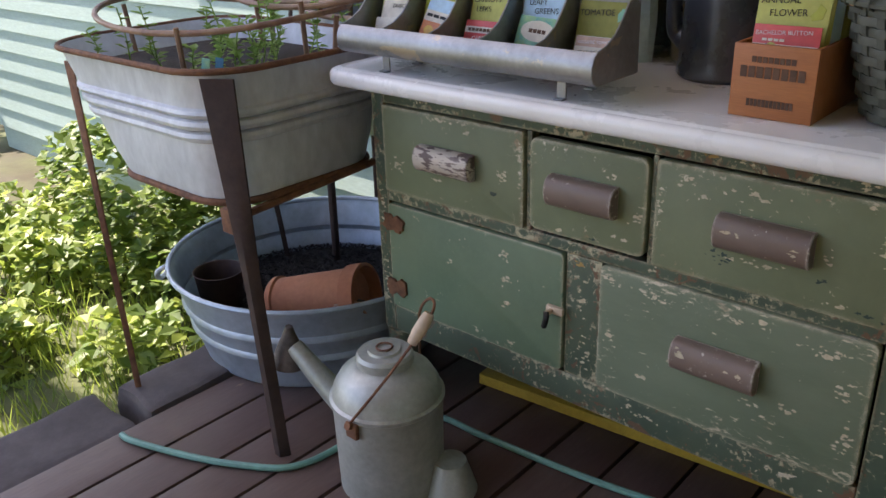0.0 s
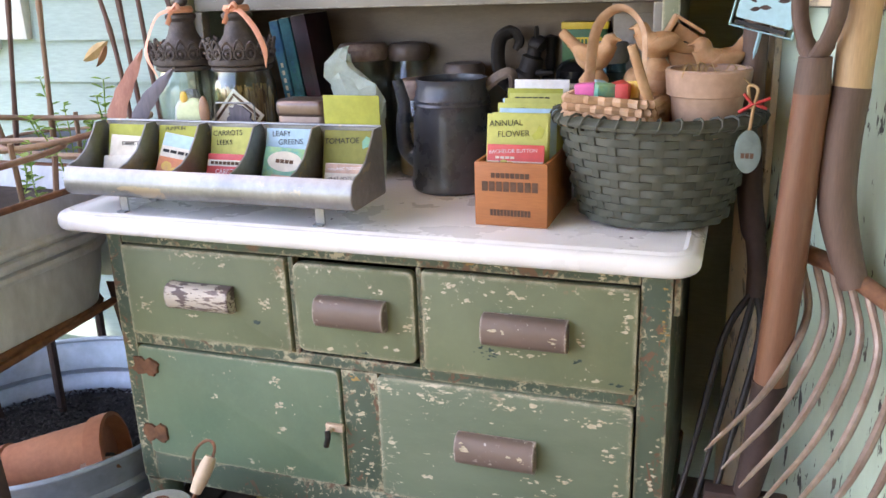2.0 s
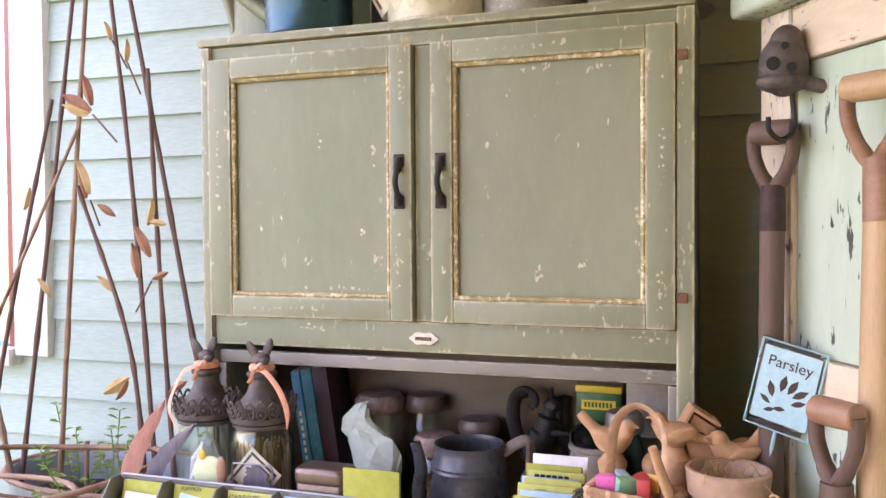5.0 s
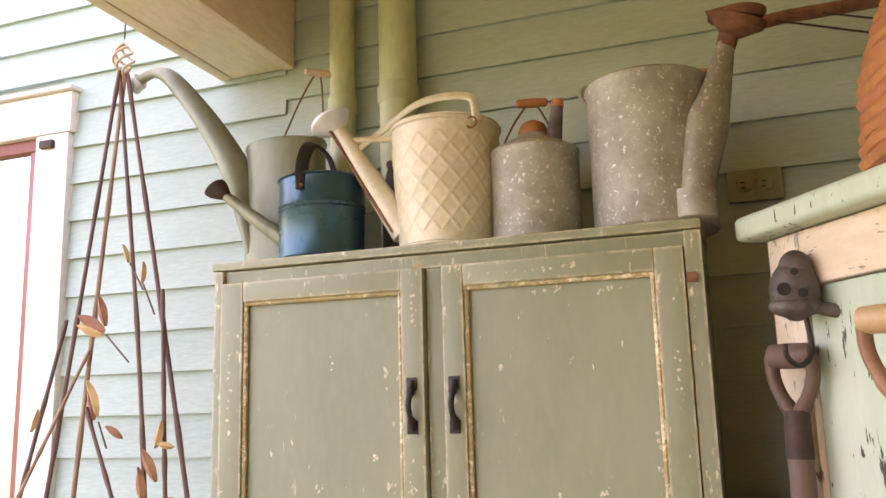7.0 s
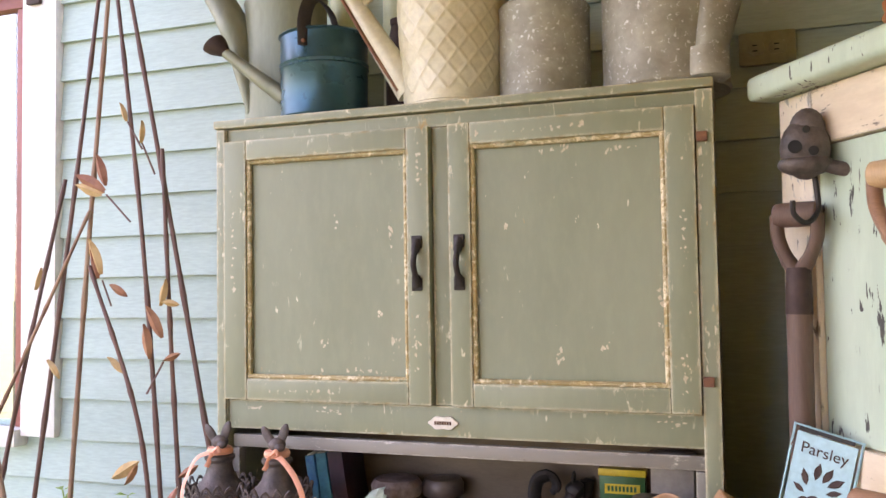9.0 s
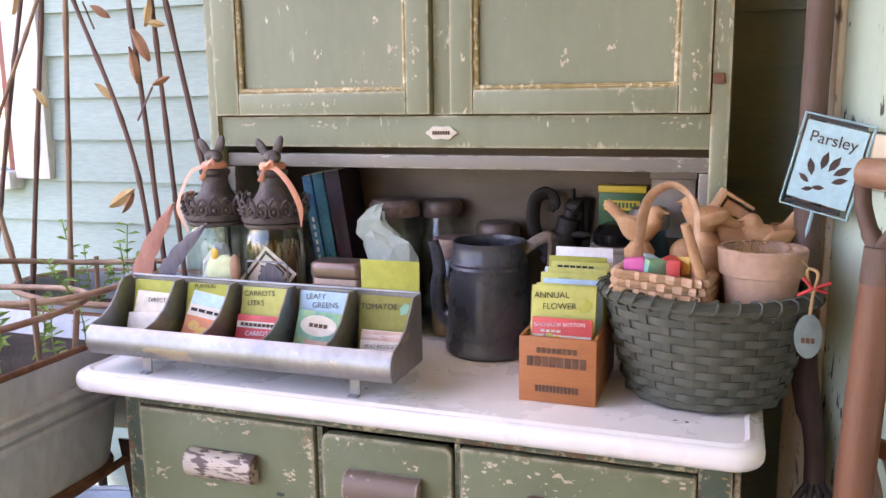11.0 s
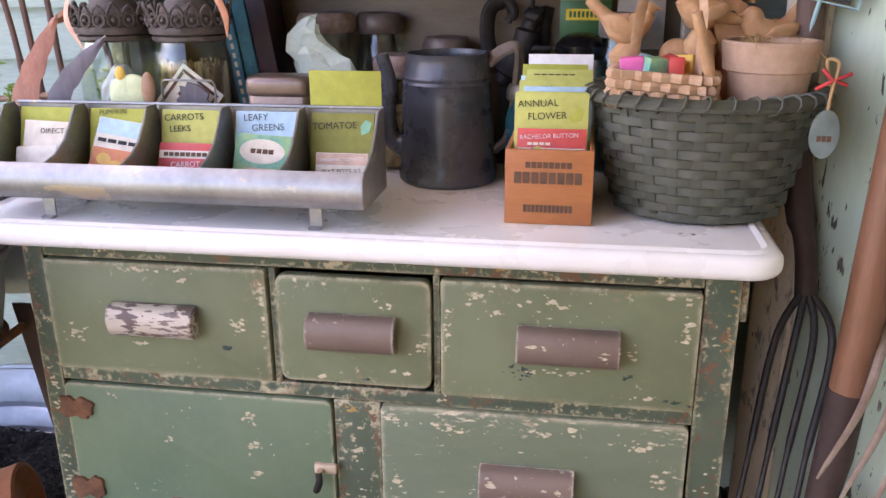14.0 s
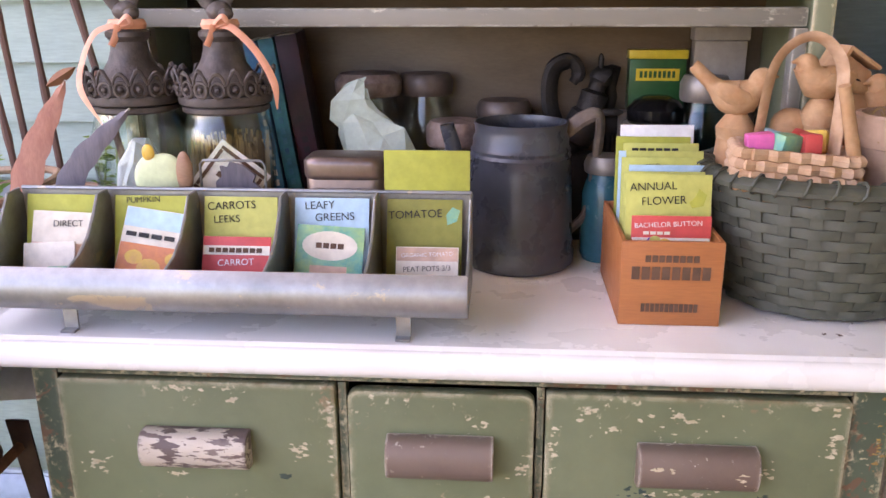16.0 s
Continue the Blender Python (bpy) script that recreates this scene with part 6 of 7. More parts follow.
cd = thing("oil_can", pose(0.670, 0.410, UT) @ Matrix.Diagonal((1.07, 1.07, 1.0, 1)), "spotted zinc oil can with orange wooden stopper", "can", "cans on the cabinet")
part("can_body", lathe([(0.087, 0), (0.090, 0.005), (0.088, 0.012), (0.088, 0.190), (0.090, 0.196), (0.086, 0.202), (0.034, 0.232), (0.030, 0.238), (0, 0.239)], 44), M_GALVSPOT, cd)
part("stopper", lathe([(0.028, 0.236), (0.030, 0.246), (0.024, 0.262), (0.012, 0.270), (0, 0.271)], 24), M_CORK, cd)
part("spout", tube([(0.045, -0.02, 0.215), (0.058, -0.03, 0.285)], [0.017, 0.011], 12), M_GREYIRON, cd)
part("spout_cap", tube([(0.058, -0.03, 0.284), (0.060, -0.031, 0.300)], [0.0125, 0.011], 12), M_CORK, cd)
bail(cd, (-0.060, -0.02, 0.212), (0.04, 0.03, 0.222), (0.0, 0.0, 0.312), M_CORK)

ce = thing("watering_can", pose(0.912, 0.415, UT), "large spotted zinc watering can with rusty rose", "watering can", "cans on the cabinet")
part("can_body", pot_wall([(0.122, 0), (0.125, 0.006), (0.122, 0.014), (0.122, 0.285), (0.126, 0.302), (0.127, 0.308), (0.124, 0.312)], 0.002, 48), M_GALVSPOT, ce)
part("half_cover", loft([[(x, y, z) for x, y in ([(0.123 * math.cos(w), 0.123 * math.sin(w)) for w in [-math.pi / 2 + k * math.pi / 16 for k in range(17)]])] for z in (0.306, 0.311)]), M_GALVSPOT, ce)
part("spout", tube(curve([(0.082, -0.088, 0.020), (0.094, -0.082, 0.090), (0.116, -0.068, 0.190), (0.136, -0.055, 0.255), (0.164, -0.038, 0.360)], 5), [0.030 + 0.0016 * k for k in range(11)] + [0.0455 - 0.0029 * k for k in range(10)], 16, False, 0.7), M_GALVSPOT, ce)
part("spout_foot", moved(lathe([(0.034, 0.0), (0.042, 0.006), (0.040, 0.06), (0, 0.07)], 20), pose(0.080, -0.082, 0.002)), M_GALVSPOT, ce)
part("rose_neck", tube([(0.162, -0.038, 0.355), (0.172, -0.036, 0.385)], [0.019, 0.020], 12), M_RUST, ce)
part("rose", tube([(0.172, -0.036, 0.380), (0.184, -0.042, 0.402), (0.188, -0.045, 0.413), (0.189, -0.046, 0.416), (0.188, -0.045, 0.411)], [0.020, 0.056, 0.061, 0.056, 0.048], 24), M_RUST, ce)
bail(ce, (-0.122, -0.02, 0.295), (0.122, 0.03, 0.295), (0.10, 0.05, 0.345), M_GRIPWHITE)
part("ear", tube([(-0.122 + 0.010 * math.cos(w), -0.024, 0.305 + 0.016 * math.sin(w)) for w in [k * math.pi / 6 for k in range(12)]], 0.005, 6, True), M_GALVSPOT, ce)

rod = thing("rusty_bracket", pose(1.09, 0.47, 2.315), "rusty iron bar with wires fixed to the siding", "bracket")
part("bar", tube(curve([(0.0, 0, 0.0), (0.10, 0.0, 0.012), (0.25, 0.0, 0.014), (0.60, 0.0, 0.03)], 6), 0.010, 8, False, 1.5), M_RUST, rod)
part("wall_plate", box(0.56, 0.64, 0.0, WALL_Y - 0.47 - 0.018, 0.0, 0.06, 0.004), M_RUST, rod)
for x in (0.08, 0.17):
    part("wire", tube([(x, 0, 0.01), (x + 0.20, -0.16, -0.13)], 0.0022, 6), M_IRON, rod)

# ---- the painted cupboard in the corner ----
cup = thing("corner_cupboard", pose(1.113, 0.325, 0, 0, 0, -57), "tall pale green cupboard with flaking cream rails", "cupboard")
CWD, CDP = 0.78, 0.385
# case coloured near-black to paint in the shade of the corner gap
part("case", box(0.004, CWD - 0.004, 0.030, CDP, 0.05, 1.838, 0.003), M_SHADEDARK, cup)
part("stile", box(0.0, 0.085, 0.0, 0.029, 0.0, 1.840, 0.004), M_PAINTCREAM, cup)
part("stile", box(CWD - 0.14, CWD, 0.0, 0.029, 0.0, 1.840, 0.004), M_PAINTCREAM, cup)
for z0, z1 in ((1.745, 1.840), (1.165, 1.250), (0.02, 0.16)):
    part("rail", box(0.087, CWD - 0.142, 0.0, 0.029, z0, z1, 0.003), M_PAINTRAIL, cup)
for z0, z1 in ((1.252, 1.743), (0.162, 1.163)):
    part("panel", box(0.087, CWD - 0.142, 0.012, 0.029, z0, z1, 0.001), M_PAINTPANEL, cup)
part("ledge", box(-0.035, CWD + 0.03, -0.045, CDP + 0.02, 1.842, 1.888, 0.016, 4), M_PAINTPANEL, cup)

skep = thing("bee_skep", pose(1.425, 0.060, 1.888), "coiled orange straw bee skep on the cupboard", "skep")
for k in range(15):
    u = k / 14
    r = 0.165 * math.sqrt(max(0.02, 1 - (u * 0.98) ** 2.4))
    part("coil", tube([((r + 0.003 * math.sin(11 * a + k)) * math.cos(a), (r + 0.003 * math.sin(11 * a + k)) * math.sin(a), 0.013 + 0.022 * k + 0.002 * math.sin(7 * a)) for a in [2 * math.pi * i / 44 for i in range(44)]], 0.0135, 7, True), M_TERRA if k % 5 == 4 else M_CORK, skep)
part("inner_wall", lathe([(0.155, 0.0), (0.15, 0.12), (0.11, 0.24), (0.02, 0.31)], 24), M_STRAW, skep)

bird = thing("iron_bird_hook", pose(1.146, 0.215, 1.735), "cast iron bird ornament with a hook on the cupboard", "hook")
bd = join(ball((0, 0, 0), (0.040, 0.030, 0.052)), ball((0.004, 0, 0.034), (0.028, 0.022, 0.034)), ball((0.0, 0, -0.026), (0.044, 0.032, 0.020)), moved(ball((0, 0, 0), (0.040, 0.012, 0.012)), pose(0.050, -0.006, -0.036, 0, 16, 0)))
part("bird_body", bd, M_GREYIRON, bird)
for x, z, r in ((-0.018, 0.0, 0.011), (0.010, -0.008, 0.008), (0.0, 0.028, 0.006)):
    part("opening", moved(lathe([(r, -0.002), (r, 0.002)], 14), pose(x, -0.029 + abs(z) * 0.05, z, 90, 0, 0)), M_BLACK, bird)
part("hook", tube(curve([(0.012, 0.0, -0.04), (0.016, 0.0, -0.10), (-0.004, -0.03, -0.125), (-0.024, -0.052, -0.112), (-0.026, -0.056, -0.090)], 6), 0.0045, 8), M_IRON, bird)
part("back_bolt", tube([(0.0, 0.0, 0.0), (0.0, 0.068, 0.0)], 0.006, 8), M_IRON, bird)


# ---- garden tools against the cupboard ----
def d_grip(t, top, w, h, tilt, wood, iron):
    """A D-shaped handle: a wooden crossbar between two iron arms that meet below."""
    x, y, z = top
    c, s = math.cos(radians(tilt)), math.sin(radians(tilt))
    side = Vector((c, -s, 0))
    a, b, low = Vector(top) - side * w, Vector(top) + side * w, Vector((x, y, z - h))
    part("crossbar", tube([a * 1.08 - Vector(top) * 0.08, a, Vector(top), b, b * 1.08 - Vector(top) * 0.08], [0.017, 0.0205, 0.0215, 0.0205, 0.018], 14), wood, t)
    for e in (a, b):
        part("arm", tube(curve([e, e + (low - e) * 0.40 + (e - Vector(top)) * 0.34, e + (low - e) * 0.78 + (e - Vector(top)) * 0.26, low], 6), [0.013] * 12 + [0.015] * 7, 10, False, 0.8), iron, t)


t1 = thing("garden_fork", pose(0, 0, 0), "weathered long garden fork hanging by its grip", "garden fork", "tools at the cupboard")
d_grip(t1, (1.131, 0.240, 1.628), 0.034, 0.10, 25, M_SHAFTGREY, M_SHAFTGREY)
part("socket", tube([(1.131, 0.240, 1.538), (1.130, 0.238, 1.46)], [0.020, 0.022], 14), M_RUSTDARK, t1)
part("shaft", tube(curve([(1.130, 0.238, 1.462), (1.128, 0.234, 1.20), (1.130, 0.224, 0.94)], 6), 0.0205, 14), M_SHAFTGREY, t1)
part("neck", tube(curve([(1.130, 0.224, 0.95), (1.140, 0.215, 0.84), (1.158, 0.190, 0.745), (1.160, 0.165, 0.68)], 6), [0.022] * 10 + [0.017] * 9, 12), M_RUSTDARK, t1)
# tines in black iron: the shade of the gap is put into their colour
for k in range(4):
    x = 1.115 + 0.028 * k
    part("tine", tube(curve([(1.160, 0.165, 0.70), (x, 0.130, 0.62), (x - 0.035, 0.06, 0.45), (x - 0.07, -0.02, 0.30)], 6), [0.0062] * 12 + [0.0045] * 6 + [0.002], 8), M_IRON, t1)

t2 = thing("garden_spade", pose(0, 0, 0), "brown oiled ash garden fork with an iron D grip", "garden fork", "tools at the cupboard")
d_grip(t2, (1.205, 0.006, 1.203), 0.035, 0.105, 47, M_GRIP, M_SHAFTGREY)
part("strap_socket", tube([(1.206, 0.002, 1.105), (1.206, 0.002, 1.055)], [0.022, 0.025], 14), M_SHAFTGREY, t2)
part("shaft", tube([(1.206, 0.002, 1.057), (1.197, 0.0, 0.82), (1.187, -0.004, 0.600)], [0.0245, 0.0265, 0.0255], 16), M_SHAFTBROWN, t2)
part("ferrule", tube([(1.187, -0.004, 0.605), (1.181, -0.008, 0.50), (1.165, -0.02, 0.40)], [0.027, 0.026, 0.020], 16), M_RUSTDARK, t2)
part("shoulder", box(1.100, 1.230, -0.035, -0.005, 0.385, 0.410, 0.006), M_RUSTDARK, t2)
for k in range(4):
    x = 1.107 + 0.0385 * k
    part("tine", tube(curve([(x, -0.02, 0.39), (x, -0.03, 0.20), (x - 0.01, -0.05, 0.0)], 5), [0.009] * 8 + [0.006, 0.004, 0.003], 8), M_RUSTDARK, t2)

t3 = thing("manure_fork", pose(0, 0, 0), "pale ash many-tined fork with curved steel tines", "garden fork", "tools at the cupboard")
d_grip(t3, (1.256, 0.035, 1.668), 0.042, 0.115, 40, M_SHAFTPALE, M_GRIP)
part("socket", tube([(1.262, 0.030, 1.565), (1.266, 0.028, 1.475)], [0.022, 0.026], 14), M_GRIP, t3)
part("shaft", tube([(1.266, 0.028, 1.477), (1.262, 0.022, 1.25), (1.257, 0.015, 1.060)], [0.0255, 0.0265, 0.0255], 16), M_SHAFTPALE, t3)
part("neck", tube(curve([(1.257, 0.015, 1.062), (1.252, 0.010, 0.99), (1.254, 0.006, 0.90), (1.272, 0.0, 0.825), (1.290, -0.010, 0.775)], 6), [0.0265] * 14 + [0.026 - 0.0006 * k for k in range(11)], 14), M_SHAFTGREY, t3)
part("head_bar", tube(curve([(1.215, 0.055, 0.805), (1.26, 0.015, 0.800), (1.30, -0.014, 0.782), (1.37, -0.075, 0.745), (1.43, -0.13, 0.69)], 6), 0.014, 10), M_RUST, t3)
for k in range(10):
    u = k / 9
    s0 = Vector((1.215 + 0.205 * u, 0.055 - 0.175 * u, 0.800 - 0.10 * u ** 1.6))
    tip = Vector((1.100 + 0.215 * u, -0.205 - 0.16 * u, 0.585 - 0.13 * u))
    part("tine", tube(curve([s0, s0 + Vector((0.018, -0.03, -0.09)), s0 * 0.45 + tip * 0.55 + Vector((0.03, 0, -0.045)), tip], 6), [0.0062] * 12 + [0.0055, 0.005, 0.0045, 0.004, 0.0035, 0.003, 0.0015], 8), M_TINE, t3)

# ---- zinc planter on its stand ----
pl = thing("planter_tub", IDENT, "pale square zinc wash tub on a rusty stand, planted", "planter")
RIM_Z, BOT_Z = 0.835, 0.555


def tub_ring(u, grow=0.0, n=8):
    x0, x1 = -0.665 + (-0.905 + 0.665) * u, -0.200 + (-0.190 + 0.200) * u
    y0, y1 = -0.300 + (-0.315 + 0.300) * u, 0.150 + (0.235 - 0.150) * u
    return [(x, y, BOT_Z + (RIM_Z - BOT_Z) * u) for x, y in rrect(x0 - grow, x1 + grow, y0 - grow, y1 + grow, 0.11 + 0.03 * u + grow, n)]


levels = [(0.0, -0.012), (0.02, 0.0), (0.25, 0.004), (0.47, 0.0), (0.485, 0.009), (0.515, 0.012), (0.545, 0.009), (0.560, 0.0), (0.575, 0.010), (0.605, 0.013), (0.635, 0.010), (0.650, 0.0), (0.665, 0.008), (0.690, 0.011), (0.715, 0.008), (0.73, 0.0), (0.97, 0.0), (1.0, 0.004)]
tub_rings = [tub_ring(u, g) for u, g in levels]
tub_in = [tub_ring(u, -0.004) for u in (1.0, 0.6, 0.1)]
part("tub_body", loft(tub_rings + tub_in), M_GALVPALE, pl)
part("rolled_rim", tube([(x, y, z) for x, y, z in tub_ring(1.0, 0.005)], 0.007, 8, True), M_RUST, pl)
part("base_rim", tube([(x, y, z + 0.004) for x, y, z in tub_ring(0.0, 0.004)], 0.008, 8, True), M_RUST, pl)
soil = loft([tub_ring(0.55, -0.006), [(x, y, z + 0.006) for x, y, z in tub_ring(0.80, -0.006)]])
part("soil", soil, M_SOIL, pl)
for nm, top, foot, w in (("front_leg", (-0.205, -0.285, 0.825), (-0.097, -0.318, 0.0), 0.030), ("left_leg", (-0.80, -0.30, 0.80), (-0.600, -0.383, 0.012), 0.014), ("back_leg", (-0.195, 0.13, 0.60), (-0.165, 0.19, 0.0), 0.012), ("back_left_leg", (-0.80, 0.20, 0.70), (-0.72, 0.25, -0.20), 0.012)):
    a, b = Vector(top), Vector(foot)
    d = b - a
    side = Vector((0.86, 0.5, 0)) if nm == "front_leg" else Vector((1, 0, 0))
    rows = []
    for k in range(9):
        u = k / 8
        ww = w * (1 - 0.62 * min(1, u * 1.9)) + 0.006
        q = a + d * u
        f = Vector((0.4, -0.9, 0)) * 0.010 * min(1, u * 2)
        rows.append([q - side * ww, q + f, q + side * ww, q + side * ww + Vector((0, 0.004, 0)), q + f * 0.4 + Vector((0, 0.006, 0)), q - side * ww + Vector((0, 0.004, 0))])
    part(nm, loft(rows), M_RUSTDARK if nm != "left_leg" else M_RUST, pl)
part("brace", tube([(-0.19, -0.28, 0.54), (-0.19, 0.12, 0.56)], 0.009, 6), M_RUST, pl)
part("brace", box(-0.235, -0.165, -0.30, -0.27, 0.50, 0.555, 0.004), M_RUST, pl)

tb = thing("rear_planter", IDENT, "oval zinc planter tub behind the stand, against siding", "planter")
oval = [[(-0.385 + (0.31 + 0.02 * u + g) * math.cos(a), 0.425 + (0.165 + 0.02 * u + g) * math.sin(a), 0.56 + 0.30 * u) for a in [2 * math.pi * k / 48 for k in range(48)]] for u, g in ((0, 0), (0.5, 0), (0.55, 0.005), (0.6, 0), (1, 0), (1.0, -0.006), (0.2, -0.006))]
part("tub_body", loft(oval), M_GALV, tb)
part("rolled_rim", tube([(-0.385 + 0.335 * math.cos(a), 0.425 + 0.188 * math.sin(a), 0.86) for a in [2 * math.pi * k / 48 for k in range(48)]], 0.008, 8, True), M_CANETAN, tb)
part("soil", moved(lathe([(0, 0.0), (0.318, 0.0), (0.318, 0.03), (0, 0.045)], 40, 1.0, 0.55), pose(-0.385, 0.425, 0.755)), M_SOIL, tb)
for x in (-0.62, -0.15):
    for y in (0.33, 0.52):
        part("leg", tube([(x, y, 0.57), (x * 1.02, y, 0.0 if x > -0.4 else -0.20)], 0.012, 8), M_RUSTDARK, tb)

# hoops of bent cane round the front planter
for cx, cy, rx, ry, z, mt in ((-0.54, -0.03, 0.345, 0.250, 0.905, M_CANETAN), (-0.40, 0.20, 0.25, 0.22, 0.935, M_CANETAN)):
    hp = thing("cane_hoop", pose(cx, cy, z), "bent brown cane hoop above the planted tubs", "hoop", "cane hoops")
    part("hoop", tube([((rx + 0.008 * math.sin(3 * a)) * math.cos(a), (ry + 0.01 * math.sin(2 * a)) * math.sin(a), 0.014 * math.sin(2 * a + 1)) for a in [2 * math.pi * k / 56 for k in range(56)]], 0.0068, 8, True), mt, hp)
    for a in (0.3, 1.9, 3.4, 5.2):
        part("prop", tube([(rx * math.cos(a), ry * math.sin(a), 0.0), (rx * 0.93 * math.cos(a), ry * 0.93 * math.sin(a), 0.745 - z)], 0.006, 6), mt, hp)

for x, y, mt in ((-0.33, -0.24, M_TEAL), (-0.31, -0.22, M_BOOKBLUE)):
    solo("plant_label", box(-0.010, 0.010, -0.001, 0.001, 0, 0.10, 0.0006), mt, pose(x, y, 0.745, -8, 6, 20), "plastic plant label stuck in the soil", "plant label", "plant labels")

tp_cane = thing("cane_trellis", IDENT, "teepee of purple-brown bamboo canes with dry leaves", "trellis")


def cane(p0, p1, bow=0.0, r=0.0062, material=M_CANE):
    a, b = Vector(p0), Vector(p1)
    line = curve([a, (a + b) / 2 + Vector((bow, 0, 0)), b], 14)
    rad = [r * (1.3 if k % 5 == 2 else 1.0) * (1 - 0.25 * k / len(line)) for k in range(len(line))]
    return part("cane", tube(line, rad, 8), material, tp_cane)


cane((-0.690, 0.395, 0.78), (-0.425, 0.392, 2.45), 0.004)
cane((-0.570, 0.405, 0.78), (-0.418, 0.405, 2.45), -0.004, 0.0066, M_CANETAN)
cane((-0.255, 0.395, 0.78), (-0.428, 0.398, 2.44), 0.018)
cane((-0.080, 0.410, 0.80), (-0.415, 0.410, 2.45), 0.004, 0.0066)
cane((-0.215, 0.410, 0.80), (-0.272, 0.400, 1.86), -0.004)
cane((-0.275, 0.380, 0.80), (-0.475, 0.385, 1.58), 0.050)
cane((-0.800, 0.380, 0.82), (-0.555, 0.390, 1.80), -0.006)
cane((-0.600, 0.300, 0.80), (-0.800, 0.330, 1.48), 0.0, 0.0075, M_CANETAN)
cane((-0.80, 0.36, 1.10), (-0.48, 0.392, 1.72), 0.0, 0.005, M_CANETAN)
for q in range(4):
    tw = []
    for k in range(13):
        u, a = k / 12, q * math.pi / 2 + 1.6 * k / 12 * math.pi
        tw.append((-0.420 + 0.027 * math.sin(math.pi * u) ** 0.8 * math.cos(a), 0.400 + 0.027 * math.sin(math.pi * u) ** 0.8 * math.sin(a), 2.440 + 0.088 * u))
    part("finial_wire", tube(tw, 0.0036, 6), M_GRIPWHITE, tp_cane)
part("hanger", tube([(-0.42, 0.40, 2.54), (-0.42, 0.40, 2.60)], 0.002, 5), M_IRON, tp_cane)


def dry_leaf(px, py, ang, l, material):
    x, z = -0.479 + 0.00160 * (px - 165), 2.108 - 0.00141 * (py - 100)
    rows = []
    for k in range(7):
        u = k / 6
        w = l * 0.17 * math.sin(math.pi * min(1, 0.06 + u * 0.94)) ** 0.8
        rows.append([(-w, 0.004, u * l), (0, -0.003, u * l), (w, 0.004, u * l), (0, 0.0, u * l)])
    part("dry_leaf", moved(loft(rows), pose(x, 0.385, z, 0, ang, 0)), material, tp_cane)


for px, py, ang, l, mt in ((195, 345, -62, 0.10, M_DRYLEAF), (190, 350, -70, 0.085, M_STRAW), (196, 335, -18, 0.085, M_DRYLEAF), (235, 225, -20, 0.05, M_STRAW), (262, 265, 5, 0.055, M_STRAW), (188, 490, -22, 0.095, M_STRAW), (182, 497, -16, 0.075, M_DRYLEAF), (205, 508, 120, 0.06, M_DRYLEAF), (300, 600, -30, 0.09, M_DRYLEAF), (277, 635, -10, 0.085, M_DRYLEAF), (303, 637, 70, 0.05, M_DRYLEAF), (297, 545, 15, 0.065, M_STRAW), (300, 538, 100, 0.05, M_STRAW), (230, 660, -50, 0.06, M_STRAW), (210, 840, 60, 0.09, M_STRAW), (255, 815, 215, 0.06, M_DRYLEAF), (330, 830, 60, 0.06, M_DRYLEAF), (60, 515, 20, 0.06, M_STRAW), (85, 640, 140, 0.06, M_STRAW)):
    dry_leaf(px, py, ang, l, mt)
for (ax, az), (bx, bz) in (((195, 350), (240, 400)), ((262, 265), (285, 320)), ((188, 500), (205, 545)), ((300, 640), (270, 695)), ((210, 840), (250, 830)), ((235, 225), (262, 275))):
    q = [(-0.479 + 0.00160 * (u - 165), 0.392, 2.108 - 0.00141 * (v - 100)) for u, v in ((ax, az), (bx, bz))]
    part("twig", tube(q, 0.0025, 5), M_CANE, tp_cane)

# ---- sprouts ----
spr = random.Random(12)


def sprout_leaf(bm, c, d, l):
    d = Vector(d).normalized()
    s = d.cross(Vector((0, 0, 1)))
    s = s.normalized() if s.length > 0.01 else Vector((1, 0, 0))
    c = Vector(c)
    up = Vector((0, 0, 0.15 * l))
    vs = [bm.verts.new(q) for q in (c, c + d * l * 0.5 + s * l * 0.36 + up, c + d * l, c + d * l * 0.5 - s * l * 0.36 + up)]
    bm.faces.new(vs[:3]), bm.faces.new((vs[0], vs[2], vs[3]))


def sprout(x, y, z, h):
    t = thing("pea_sprout", pose(x, y, z), "young green pea sprout growing in the planter", "sprout", "sprouts in the planters")
    top = Vector((spr.uniform(-0.05, 0.05), spr.uniform(-0.05, 0.05), h))
    line = curve([(0, 0, 0), top * 0.5 + Vector((spr.uniform(-0.02, 0.02), spr.uniform(-0.02, 0.02), 0)), top], 5)
    part("stem", tube(line, 0.0017, 5), M_SPROUT, t)
    bm = bmesh.new()
    for k, q in enumerate(line[2:]):
        for s in range(2):
            a = spr.uniform(0, 6.28)
            sprout_leaf(bm, q, (math.cos(a), math.sin(a), spr.uniform(-0.1, 0.6)), spr.uniform(0.016, 0.034))
    part("leaves", bm, M_SPROUT, t, smooth=False)


for k in range(26):
    sprout(spr.uniform(-0.82, -0.24), spr.uniform(-0.25, 0.16), 0.775, spr.uniform(0.05, 0.19))
for k in range(14):
    sprout(spr.uniform(-0.62, -0.12), spr.uniform(0.32, 0.50), 0.785, spr.uniform(0.06, 0.24))

